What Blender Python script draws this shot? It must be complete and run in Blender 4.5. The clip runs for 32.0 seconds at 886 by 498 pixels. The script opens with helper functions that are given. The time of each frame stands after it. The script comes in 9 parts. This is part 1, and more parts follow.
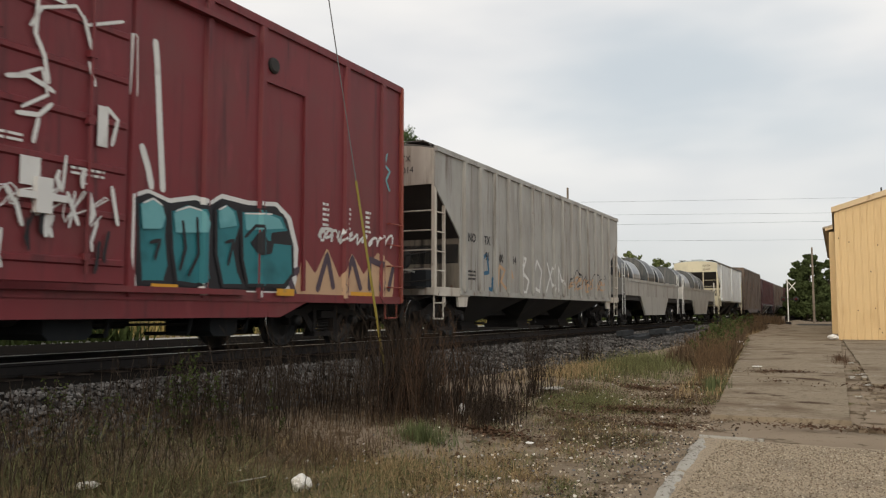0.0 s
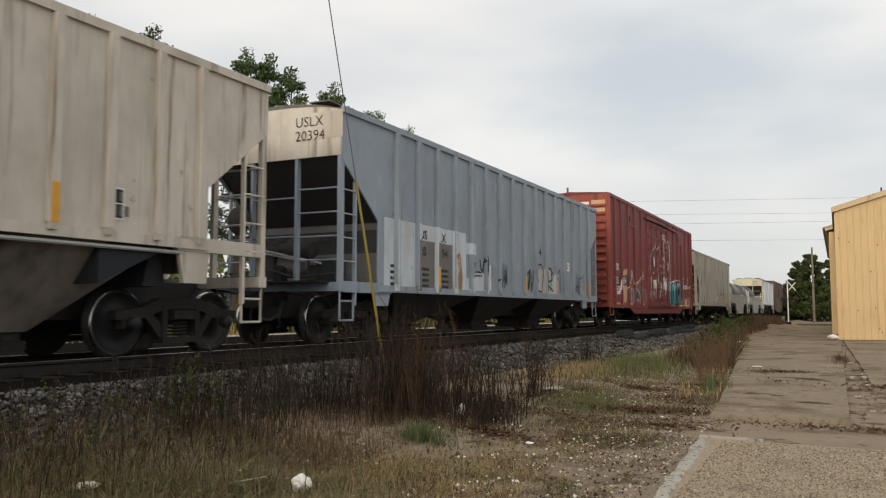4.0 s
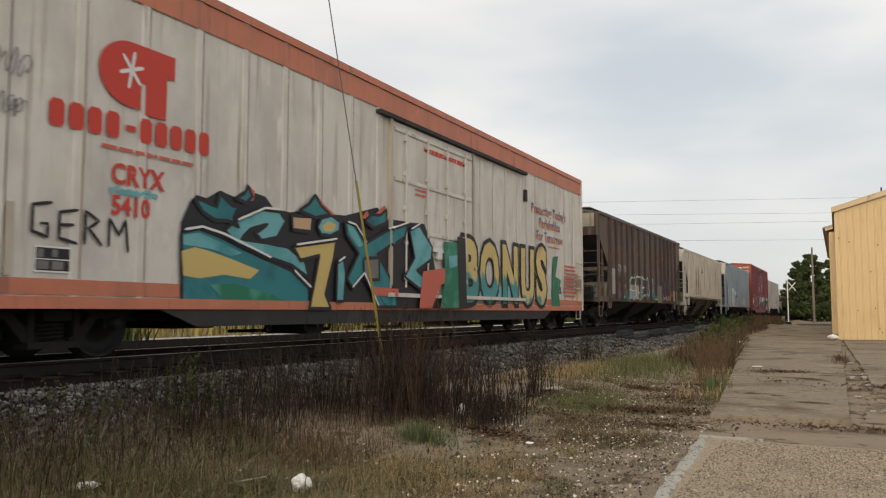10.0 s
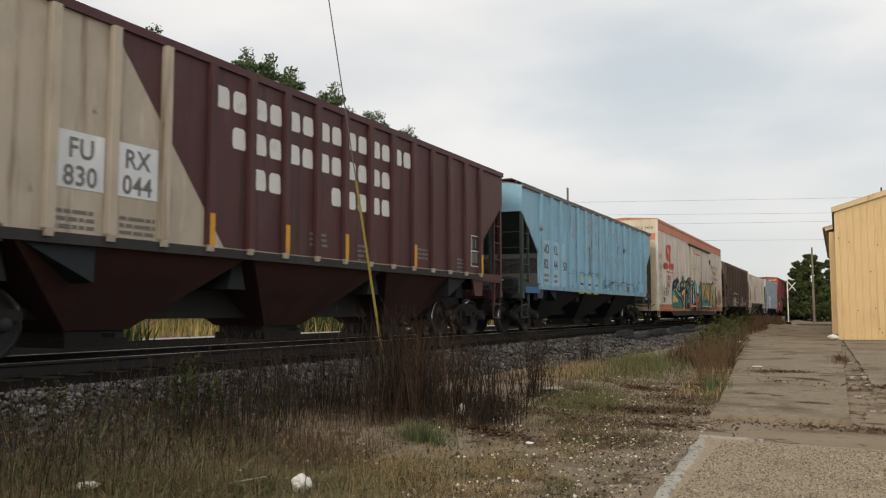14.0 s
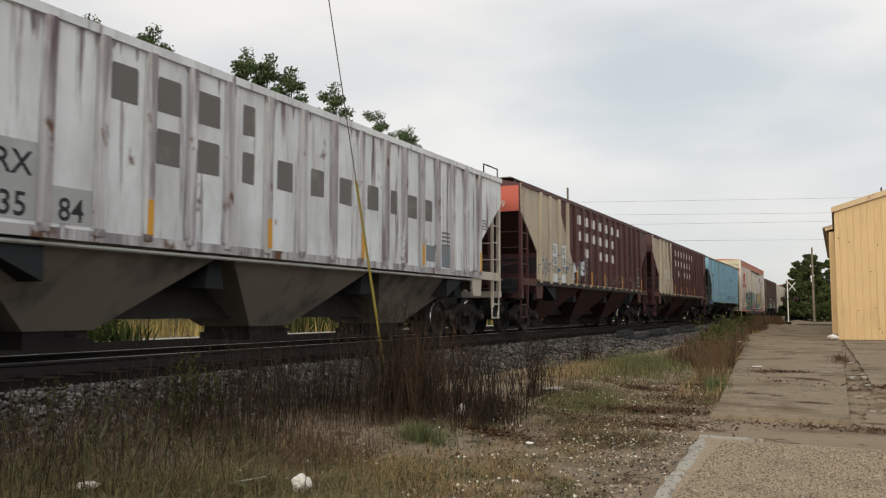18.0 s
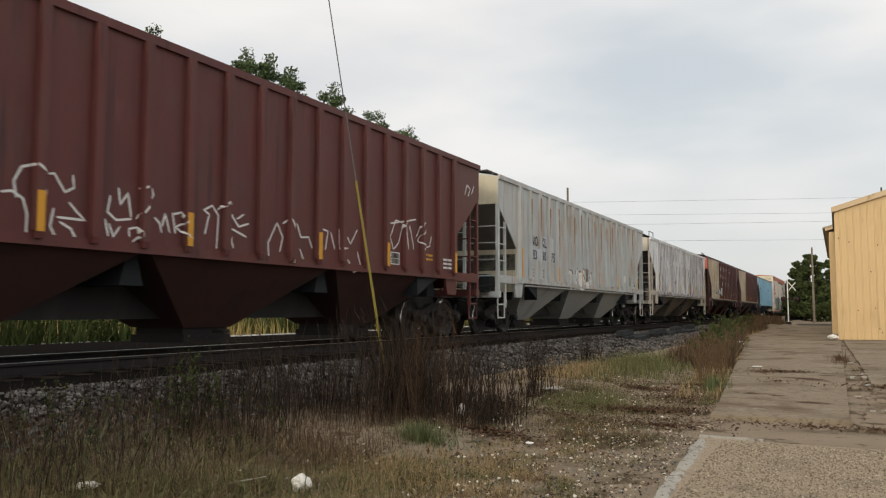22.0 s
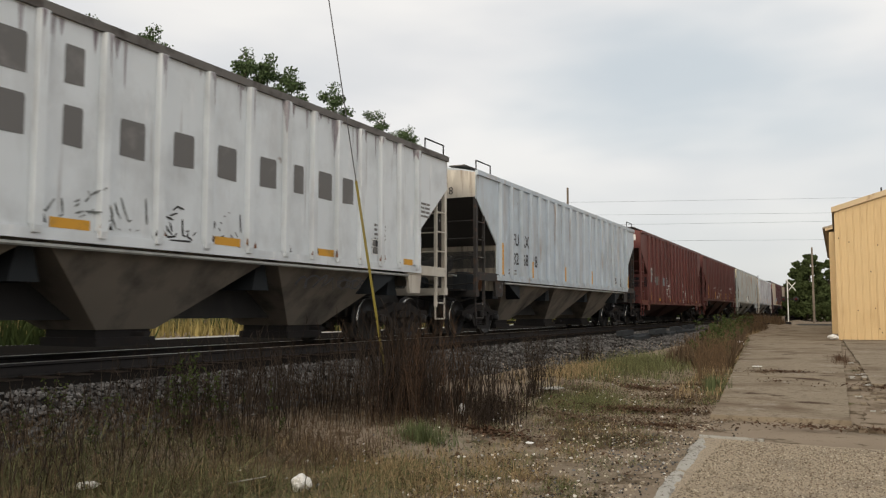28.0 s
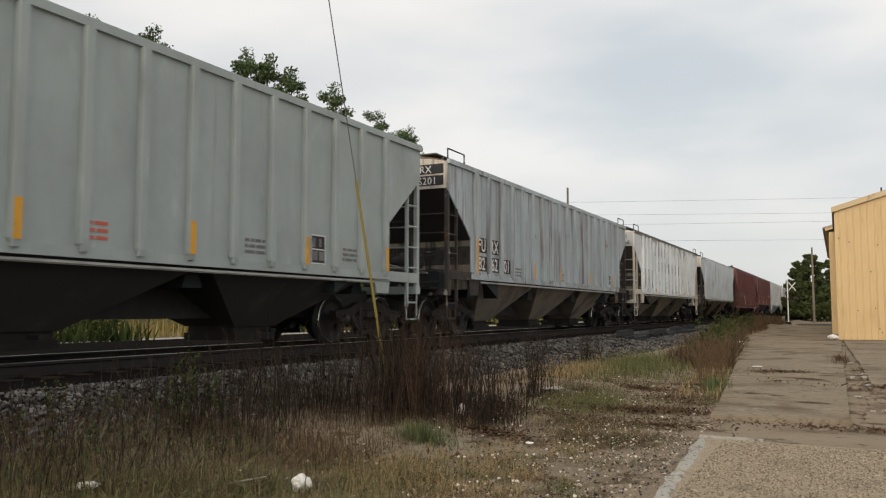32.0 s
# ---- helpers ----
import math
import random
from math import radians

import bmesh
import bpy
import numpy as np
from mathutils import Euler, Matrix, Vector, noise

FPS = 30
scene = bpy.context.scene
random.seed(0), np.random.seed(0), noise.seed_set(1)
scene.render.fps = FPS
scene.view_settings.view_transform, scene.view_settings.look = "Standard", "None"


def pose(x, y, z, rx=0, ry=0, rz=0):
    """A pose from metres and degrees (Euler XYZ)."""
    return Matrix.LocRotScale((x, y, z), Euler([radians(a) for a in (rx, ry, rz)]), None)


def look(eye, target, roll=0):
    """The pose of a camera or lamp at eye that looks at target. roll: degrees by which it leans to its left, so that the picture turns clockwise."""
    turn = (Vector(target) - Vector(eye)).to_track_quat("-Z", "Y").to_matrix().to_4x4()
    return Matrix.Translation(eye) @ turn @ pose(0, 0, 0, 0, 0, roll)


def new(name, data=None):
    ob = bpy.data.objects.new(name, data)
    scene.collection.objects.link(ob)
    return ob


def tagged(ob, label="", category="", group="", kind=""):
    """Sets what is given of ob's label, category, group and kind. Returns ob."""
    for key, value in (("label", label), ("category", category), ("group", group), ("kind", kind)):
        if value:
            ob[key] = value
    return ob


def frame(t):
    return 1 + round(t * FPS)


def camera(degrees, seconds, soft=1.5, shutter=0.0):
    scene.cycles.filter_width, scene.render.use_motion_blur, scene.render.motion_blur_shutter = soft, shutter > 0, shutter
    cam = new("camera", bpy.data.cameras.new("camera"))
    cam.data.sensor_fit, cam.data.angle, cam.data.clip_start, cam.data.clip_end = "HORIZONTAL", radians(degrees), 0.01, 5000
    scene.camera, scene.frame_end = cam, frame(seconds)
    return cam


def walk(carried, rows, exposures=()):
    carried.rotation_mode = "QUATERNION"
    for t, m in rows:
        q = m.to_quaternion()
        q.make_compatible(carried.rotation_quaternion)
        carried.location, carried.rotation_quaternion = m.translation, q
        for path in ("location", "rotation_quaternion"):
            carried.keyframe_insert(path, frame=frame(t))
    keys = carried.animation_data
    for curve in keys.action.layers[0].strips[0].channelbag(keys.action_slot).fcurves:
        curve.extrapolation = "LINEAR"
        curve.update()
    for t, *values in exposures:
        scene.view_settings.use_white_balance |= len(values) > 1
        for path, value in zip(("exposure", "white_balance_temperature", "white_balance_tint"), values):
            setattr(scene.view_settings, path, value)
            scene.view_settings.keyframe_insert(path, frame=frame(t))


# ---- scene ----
import collections
# Plan: the track runs along +Y; the camera stands at x = 0 beside it, near a concrete walk.
EYE = (0.0, 0.0, 1.357)
RAIL_Z = 0.75           # top of rail above the walk
TRACK_X = -9.6          # centre line of the track
SPEED = 8.715           # train, metres a second
HEADING = 0.47          # the track turns this many degrees off the Y axis, towards +X

cam = camera(57.5, 32.0, soft=1.2, shutter=0.15)
YAW, TILT = radians(25.95), math.atan(111 / 1430)
AIM = (EYE[0] - math.sin(YAW) * math.cos(TILT), EYE[1] + math.cos(YAW) * math.cos(TILT), EYE[2] + math.sin(TILT))
walk(cam, [(0.0, look(EYE, AIM)), (32.0, look(EYE, AIM))], exposures=[(0.0, 0.0), (19.5, 0.0), (19.8, -0.40), (20.0, -0.36), (20.3, -0.22), (20.7, -0.15), (21.0, -0.10), (22.0, 0.0), (32.0, 0.0)])

# ---- light ----
world = bpy.data.worlds.new("sky")
scene.world = world
world.use_nodes = True
SUN_EL, SUN_AZ = radians(19), radians(181)


GAP = (-0.170, 0.945, 0.270)
GAP_2 = (-0.035, 0.975, 0.205)
VEIL = (math.sin(SUN_AZ) * math.cos(SUN_EL), math.cos(SUN_AZ) * math.cos(SUN_EL), math.sin(SUN_EL))


def make_sky():
    nt = world.node_tree
    nt.nodes.clear()
    N, L = nt.nodes.new, nt.links.new
    out, bg = N("ShaderNodeOutputWorld"), N("ShaderNodeBackground")
    sky = N("ShaderNodeTexSky")
    sky.sky_type, sky.sun_disc, sky.sun_elevation, sky.sun_rotation = "NISHITA", False, SUN_EL, SUN_AZ
    tc, mp, no = N("ShaderNodeTexCoord"), N("ShaderNodeMapping"), N("ShaderNodeTexNoise")
    mp.inputs["Scale"].default_value = (1.0, 1.0, 3.2)
    mp.inputs["Location"].default_value = (0.35, 0.1, 0.12)
    no.inputs["Scale"].default_value = 2.1
    no.inputs["Detail"].default_value = 4.0
    no.inputs["Roughness"].default_value = 0.45
    ramp = N("ShaderNodeValToRGB")
    e = ramp.color_ramp.elements
    e[0].position, e[0].color = 0.34, (0.70, 0.715, 0.73, 1)
    e[1].position, e[1].color = 0.60, (0.95, 0.925, 0.89, 1)
    m = e.new(0.48)
    m.color = (0.82, 0.815, 0.81, 1)
    # thin haze keeps the band over the horizon paler
    sep, mr = N("ShaderNodeSeparateXYZ"), N("ShaderNodeMapRange")
    mr.inputs["From Min"].default_value, mr.inputs["From Max"].default_value = 0.0, 0.22
    mr.inputs["To Min"].default_value, mr.inputs["To Max"].default_value = 0.75, 0.0
    haze = N("ShaderNodeMix")
    haze.data_type = "RGBA"
    haze.inputs["B"].default_value = (0.635, 0.65, 0.65, 1)
    # a thinner, bluer place in the cloud sheet, and the bright veil round the hidden sun
    def near(way, inner, outer, squash, warp):
        sub, sc, le, r = N("ShaderNodeVectorMath"), N("ShaderNodeVectorMath"), N("ShaderNodeVectorMath"), N("ShaderNodeMapRange")
        wn, ad = N("ShaderNodeTexNoise"), N("ShaderNodeMath")
        wn.inputs["Scale"].default_value, wn.inputs["Detail"].default_value = 4.0, 3.0
        L(mp.outputs["Vector"], wn.inputs["Vector"])
        sub.operation, sc.operation, le.operation = "SUBTRACT", "MULTIPLY", "LENGTH"
        sub.inputs[1].default_value, sc.inputs[1].default_value = way, squash
        L(tc.outputs["Generated"], sub.inputs[0])
        L(sub.outputs["Vector"], sc.inputs[0])
        L(sc.outputs["Vector"], le.inputs[0])
        ad.operation = "MULTIPLY_ADD"
        ad.inputs[1].default_value = warp
        L(wn.outputs["Fac"], ad.inputs[0])
        L(le.outputs["Value"], ad.inputs[2])
        r.interpolation_type = "SMOOTHSTEP"
        r.inputs["From Min"].default_value, r.inputs["From Max"].default_value = inner, outer
        r.inputs["To Min"].default_value, r.inputs["To Max"].default_value = 1.0, 0.0
        L(ad.outputs["Value"], r.inputs["Value"])
        return r.outputs["Result"]

    def over(a, colour, fac, amount):
        x, k = N("ShaderNodeMix"), N("ShaderNodeMath")
        k.operation = "MULTIPLY"
        k.inputs[1].default_value = amount
        L(fac, k.inputs[0])
        x.data_type = "RGBA"
        L(k.outputs["Value"], x.inputs["Factor"])
        L(a, x.inputs["A"])
        x.inputs["B"].default_value = (*colour, 1)
        return x.outputs["Result"]
    clouds = over(ramp.outputs["Color"], (0.575, 0.640, 0.685), near(GAP, 0.17, 0.42, (1, 1, 2.0), 0.30), 0.8)
    clouds = over(clouds, (0.60, 0.655, 0.69), near(GAP_2, 0.16, 0.38, (1, 1, 2.4), 0.28), 0.7)
    clouds = over(clouds, (1.9, 1.75, 1.55), near(VEIL, 0.1, 1.35, (1, 1, 1), 0.1), 0.8)
    mix = N("ShaderNodeMix")
    mix.data_type = "RGBA"
    mix.inputs["Factor"].default_value = 0.93
    dim = N("ShaderNodeVectorMath")
    dim.operation = "SCALE"
    dim.inputs["Scale"].default_value = 0.12
    L(tc.outputs["Generated"], mp.inputs["Vector"])
    L(mp.outputs["Vector"], no.inputs["Vector"])
    L(no.outputs["Fac"], ramp.inputs["Fac"])
    L(tc.outputs["Generated"], sep.inputs["Vector"])
    L(sep.outputs["Z"], mr.inputs["Value"])
    L(mr.outputs["Result"], haze.inputs["Factor"])
    L(clouds, haze.inputs["A"])
    L(sky.outputs["Color"], dim.inputs["Vector"])
    L(dim.outputs["Vector"], mix.inputs["A"])
    L(haze.outputs["Result"], mix.inputs["B"])
    L(mix.outputs["Result"], bg.inputs["Color"])
    bg.inputs["Strength"].default_value = 1.0
    L(bg.outputs["Background"], out.inputs["Surface"])


make_sky()
sun = new("sun", bpy.data.lights.new("sun", "SUN"))
sun.data.energy, sun.data.angle, sun.data.color = 1.2, radians(14), (1.0, 0.86, 0.66)
sun_from = Vector((math.sin(SUN_AZ) * math.cos(SUN_EL), math.cos(SUN_AZ) * math.cos(SUN_EL), math.sin(SUN_EL)))
sun.matrix_world = look(sun_from * 50, (0, 0, 0))


# ---- materials ----
def surf(name, base, rough=0.6, metal=0.0, layers=(), bump=(0.0, 20.0), vary=0.12, island=0.0, spec=0.35):
    """layers: (colour, threshold, softness, scale of x, y, z, detail) laid over the base one after another."""
    m = bpy.data.materials.new(name)
    m.use_nodes = True
    nt = m.node_tree
    N, L = nt.nodes.new, nt.links.new
    p = nt.nodes["Principled BSDF"]
    p.inputs["Roughness"].default_value, p.inputs["Metallic"].default_value = rough, metal
    p.inputs["Specular IOR Level"].default_value = spec
    tc, oi = N("ShaderNodeTexCoord"), N("ShaderNodeObjectInfo")
    w = N("ShaderNodeMath")
    w.operation = "MULTIPLY"
    w.inputs[1].default_value = 40.0
    L(oi.outputs["Random"], w.inputs[0])

    def field(scale, detail):
        mp, no = N("ShaderNodeMapping"), N("ShaderNodeTexNoise")
        no.noise_dimensions = "4D"
        mp.inputs["Scale"].default_value = scale
        no.inputs["Scale"].default_value, no.inputs["Detail"].default_value = 1.0, detail
        no.inputs["Roughness"].default_value = 0.6
        L(tc.outputs["Object"], mp.inputs["Vector"])
        L(mp.outputs["Vector"], no.inputs["Vector"])
        L(w.outputs[0], no.inputs["W"])
        return no.outputs["Fac"]

    def blend(a, b, fac):
        x = N("ShaderNodeMix")
        x.data_type = "RGBA"
        L(fac, x.inputs["Factor"])
        for s, v in (("A", a), ("B", b)):
            if isinstance(v, tuple):
                x.inputs[s].default_value = (*v, 1)
            else:
                L(v, x.inputs[s])
        return x.outputs["Result"]

    lo, hi = tuple(c * (1 - vary) for c in base), tuple(min(1, c * (1 + vary)) for c in base)
    col = blend(lo, hi, field((0.7, 0.7, 0.9), 5.0))
    if island:
        g, ra = N("ShaderNodeNewGeometry"), N("ShaderNodeValToRGB")
        e = ra.color_ramp.elements
        e[0].color = (*[c * (1 - island) for c in base], 1)
        e[1].color = (*[min(1, c * (1 + island)) for c in base], 1)
        L(g.outputs["Random Per Island"], ra.inputs["Fac"])
        h = N("ShaderNodeMix")
        h.data_type = "RGBA"
        h.inputs["Factor"].default_value = 0.7
        L(col, h.inputs["A"])
        L(ra.outputs["Color"], h.inputs["B"])
        col = h.outputs["Result"]
    for colour, at, soft, scale, detail in layers:
        r = N("ShaderNodeMapRange")
        r.inputs["From Min"].default_value, r.inputs["From Max"].default_value = at, at + soft
        L(field(scale, detail), r.inputs["Value"])
        col = blend(col, colour, r.outputs["Result"])
    L(col, p.inputs["Base Color"])
    if bump[0]:
        b = N("ShaderNodeBump")
        b.inputs["Strength"].default_value, b.inputs["Distance"].default_value = 0.6, bump[0]
        L(field((bump[1],) * 3, 3.0), b.inputs["Height"])
        L(b.outputs["Normal"], p.inputs["Normal"])
    return m


def paint(name, base, streak=(0.12, 0.08, 0.06), at=0.56, rust=0.66, rough=0.55, wide=0.25):
    """Weathered car paint: vertical dirt streaks, rust spots, a grimy film."""
    film = tuple(0.75 * c + 0.25 * d for c, d in zip(base, (0.10, 0.085, 0.07)))
    return surf(name, base, rough, 0, (
        (film, 0.46, 0.22, (1.3, 1.3, 0.9), 6.0),
        (streak, at, wide * 0.5, (6.0, 6.0, 0.36), 8.0),
        (tuple(0.35 * c + 0.65 * d for c, d in zip(base, streak)), at + 0.06, 0.10, (17.0, 17.0, 0.35), 6.0),
        (tuple(min(0.9, c * 1.22 + 0.01) for c in base), 0.60, 0.14, (3.2, 3.2, 0.9), 8.0),
        (tuple(0.55 * c + 0.45 * d for c, d in zip(base, streak)), at - 0.06, 0.25, (1.4, 1.4, 0.35), 5.0),
        ((0.13, 0.06, 0.03), rust, 0.06, (2.6, 2.6, 1.7), 8.0)), (0.004, 3.0), 0.08)


P_grey = paint("paint_warm_grey", (0.40, 0.395, 0.37))
P_blue_grey = paint("paint_blue_grey", (0.275, 0.33, 0.39), (0.15, 0.15, 0.16), 0.6)
P_beige = paint("paint_beige", (0.60, 0.56, 0.49), (0.24, 0.18, 0.13), 0.55)
P_brown = paint("paint_brown", (0.165, 0.133, 0.112), (0.060, 0.038, 0.030), 0.49, 0.56, 0.75)
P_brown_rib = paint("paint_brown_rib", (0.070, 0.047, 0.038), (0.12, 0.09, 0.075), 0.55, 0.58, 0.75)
P_slope_tan = surf("dusty_slope_sheet", (0.115, 0.103, 0.090), 0.8, 0, (((0.06, 0.05, 0.045), 0.52, 0.2, (1.2, 1.2, 0.5), 6.0),), (0.004, 6.0), 0.2)
P_sky = paint("paint_light_blue", (0.24, 0.45, 0.60), (0.12, 0.17, 0.2), 0.6, 0.62)
P_maroon = paint("paint_maroon", (0.080, 0.027, 0.030), (0.035, 0.02, 0.02), 0.55, 0.7)
P_tan = paint("paint_tan", (0.50, 0.44, 0.35), (0.25, 0.19, 0.14), 0.55)
P_white_dirty = paint("paint_dirty_white", (0.80, 0.85, 0.885), (0.17, 0.125, 0.14), 0.56, 0.64, 0.6, 0.18)
P_rib_stained = paint("paint_stained_rib", (0.70, 0.73, 0.76), (0.14, 0.10, 0.115), 0.45, 0.58, 0.6, 0.2)
P_pale = paint("paint_pale_grey", (0.49, 0.54, 0.555), (0.37, 0.19, 0.08), 0.54, 0.68, 0.5, 0.3)
P_red = paint("paint_oxide_red", (0.118, 0.035, 0.032), (0.06, 0.024, 0.024), 0.56, 0.72)
P_red_2 = paint("paint_faded_red", (0.138, 0.038, 0.034), (0.075, 0.03, 0.028), 0.54, 0.72)
P_ice = paint("paint_pale_blue", (0.55, 0.62, 0.68), (0.34, 0.22, 0.14), 0.59, 0.66)
P_white = paint("paint_white", (0.74, 0.78, 0.805), (0.36, 0.34, 0.33), 0.62, 0.7)
P_steel = paint("paint_steel_grey", (0.42, 0.49, 0.525), (0.17, 0.125, 0.13), 0.52, 0.68)
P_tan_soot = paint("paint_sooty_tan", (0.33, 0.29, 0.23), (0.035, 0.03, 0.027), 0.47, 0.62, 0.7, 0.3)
# Black bays and gear; on under-slopes and bearers it paints the shade between bays.
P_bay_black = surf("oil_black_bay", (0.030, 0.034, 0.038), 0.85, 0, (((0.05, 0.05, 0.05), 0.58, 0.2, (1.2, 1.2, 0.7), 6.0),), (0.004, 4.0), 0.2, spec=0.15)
P_sage = paint("paint_sage_grey", (0.36, 0.41, 0.405), (0.31, 0.33, 0.31), 0.58, 0.74)
P_box_red = paint("paint_box_red", (0.190, 0.029, 0.036), (0.10, 0.025, 0.03), 0.54, 0.72)
P_reefer = paint("paint_cream", (0.66, 0.63, 0.575), (0.36, 0.31, 0.25), 0.56, 0.72)
P_orange = paint("paint_salmon", (0.55, 0.19, 0.11), (0.3, 0.13, 0.09), 0.56, 0.72)
P_cream = paint("paint_cream_yellow", (0.60, 0.56, 0.42), (0.4, 0.34, 0.25), 0.56)
P_dark = surf("soot_dark_steel", (0.034, 0.033, 0.033), 0.8, 0, (((0.06, 0.055, 0.05), 0.5, 0.25, (1.5, 1.5, 0.6), 6.0),), (0.004, 6.0), 0.25)
P_roof_grime = surf("grimy_galvanised_roof", (0.15, 0.14, 0.13), 0.7, 0.1, (((0.06, 0.05, 0.045), 0.52, 0.15, (3, 3, 3), 7.0),), (0.003, 9.0), 0.25)
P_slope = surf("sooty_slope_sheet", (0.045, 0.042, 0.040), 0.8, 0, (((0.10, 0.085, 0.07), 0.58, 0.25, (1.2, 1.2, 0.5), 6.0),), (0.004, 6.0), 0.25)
P_bay_grey = surf("grimy_grey_bay", (0.235, 0.205, 0.17), 0.75, 0, (((0.045, 0.042, 0.040), 0.47, 0.22, (1.2, 1.2, 0.7), 6.0),), (0.004, 4.0), 0.2)
P_bay_pale = surf("grimy_pale_bay", (0.40, 0.41, 0.39), 0.75, 0, (((0.11, 0.09, 0.075), 0.52, 0.25, (1.1, 1.1, 0.6), 6.0),), (0.004, 4.0), 0.2)
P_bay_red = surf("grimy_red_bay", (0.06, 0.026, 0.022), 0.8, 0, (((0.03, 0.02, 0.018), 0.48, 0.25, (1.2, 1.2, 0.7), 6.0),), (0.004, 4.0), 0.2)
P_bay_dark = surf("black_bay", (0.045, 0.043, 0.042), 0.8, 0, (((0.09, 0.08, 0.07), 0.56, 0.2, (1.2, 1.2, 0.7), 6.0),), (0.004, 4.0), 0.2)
P_rust = surf("rusty_iron", (0.027, 0.025, 0.025), 0.85, 0.0, (((0.045, 0.035, 0.029), 0.57, 0.2, (6, 6, 6), 6.0),), (0.003, 12.0), 0.3, spec=0.12)
P_wheel = surf("worn_wheel_steel", (0.026, 0.026, 0.027), 0.5, 0.1, (((0.014, 0.014, 0.014), 0.5, 0.2, (4, 4, 4), 5.0),), (0, 1), 0.2, spec=0.2)


def two_tone(name, top, low, split, slant):
    """Sprayed letters, one colour above a slanting ragged border and another below; local y is up."""
    m = surf(name, top, 0.6, 0, ((tuple(c * 0.55 for c in top), 0.56, 0.2, (1.5, 1.5, 1.5), 4.0),))
    nt = m.node_tree
    N, L = nt.nodes.new, nt.links.new
    p = nt.nodes["Principled BSDF"]
    tc, sp, no, mx = N("ShaderNodeTexCoord"), N("ShaderNodeSeparateXYZ"), N("ShaderNodeTexNoise"), N("ShaderNodeMix")
    a, b, r = N("ShaderNodeMath"), N("ShaderNodeMath"), N("ShaderNodeMapRange")
    no.inputs["Scale"].default_value, no.inputs["Detail"].default_value = 3.0, 6.0
    a.operation = b.operation = "MULTIPLY_ADD"
    a.inputs[1].default_value, b.inputs[1].default_value = 0.9, slant
    L(tc.outputs["Object"], sp.inputs["Vector"])
    L(tc.outputs["Object"], no.inputs["Vector"])
    L(no.outputs["Fac"], a.inputs[0])
    L(sp.outputs["Y"], a.inputs[2])
    L(sp.outputs["X"], b.inputs[0])
    L(a.outputs["Value"], b.inputs[2])
    r.inputs["From Min"].default_value, r.inputs["From Max"].default_value = split + 0.35, split + 0.5
    L(b.outputs["Value"], r.inputs["Value"])
    mx.data_type = "RGBA"
    mx.inputs["A"].default_value = (*low, 1)
    L(p.inputs["Base Color"].links[0].from_socket, mx.inputs["B"])
    L(r.outputs["Result"], mx.inputs["Factor"])
    L(mx.outputs["Result"], p.inputs["Base Color"])
    return m


P_slogan = two_tone("slogan_paint", (0.03, 0.14, 0.24), (0.55, 0.17, 0.11), 0.17, 0.0)
P_bonus = two_tone("yellow_over_teal_spray", (0.60, 0.46, 0.18), (0.06, 0.27, 0.27), 0.62, 0.12)
P_bonus_low = two_tone("yellow_over_teal_spray", (0.62, 0.48, 0.20), (0.08, 0.24, 0.22), 0.14, 0.10)
P_tread = surf("polished_tread", (0.55, 0.54, 0.52), 0.22, 1.0)
P_railhead = surf("polished_railhead", (0.5, 0.49, 0.47), 0.28, 1.0, (((0.16, 0.10, 0.07), 0.62, 0.1, (9, 0.8, 9), 5.0),))
P_post = surf("grimy_dark_post", (0.035, 0.032, 0.031), 0.75, 0, (((0.30, 0.29, 0.27), 0.62, 0.05, (5, 5, 3), 5.0), ((0.09, 0.05, 0.035), 0.52, 0.15, (4, 4, 4), 5.0)))
P_yellow = surf("yellow_reflector", (0.66, 0.33, 0.03), 0.5, 0, (((0.3, 0.2, 0.08), 0.55, 0.2, (4, 4, 4), 5.0),))
P_yellow2 = surf("yellow_guard_plastic", (0.21, 0.17, 0.03), 0.5, 0, (((0.25, 0.2, 0.08), 0.58, 0.2, (8, 8, 2), 5.0),))
P_ink = surf("black_lettering", (0.02, 0.02, 0.024), 0.6)
P_chalk = surf("white_lettering", (0.72, 0.72, 0.70), 0.6, 0, (((0.4, 0.38, 0.36), 0.58, 0.2, (3, 3, 3), 5.0),))
P_patch = surf("grey_patch_paint", (0.16, 0.155, 0.15), 0.6, 0, (((0.26, 0.25, 0.24), 0.55, 0.2, (2, 2, 2), 5.0),))
P_logo_red = surf("red_lettering", (0.55, 0.055, 0.035), 0.6)
P_logo_blue = surf("blue_lettering", (0.03, 0.13, 0.24), 0.6)
P_teal = surf("teal_spray", (0.03, 0.20, 0.23), 0.6, 0, (((0.01, 0.09, 0.11), 0.5, 0.25, (1.5, 1.5, 1.5), 3.0),))
P_aqua = surf("aqua_spray", (0.16, 0.42, 0.45), 0.6, 0, (((0.05, 0.25, 0.28), 0.5, 0.25, (1.5, 1.5, 1.5), 3.0),))
P_green = surf("green_spray", (0.02, 0.17, 0.10), 0.6, 0, (((0.10, 0.36, 0.26), 0.52, 0.2, (1.5, 1.5, 1.5), 3.0),))
P_lemon = surf("yellow_spray", (0.60, 0.45, 0.16), 0.6, 0, (((0.50, 0.26, 0.12), 0.56, 0.2, (1.5, 1.5, 1.5), 3.0),))
P_coral = surf("coral_spray", (0.55, 0.13, 0.09), 0.6)
P_sand = surf("sand_spray", (0.55, 0.36, 0.22), 0.6, 0, (((0.4, 0.25, 0.16), 0.55, 0.2, (2, 2, 2), 4.0),))
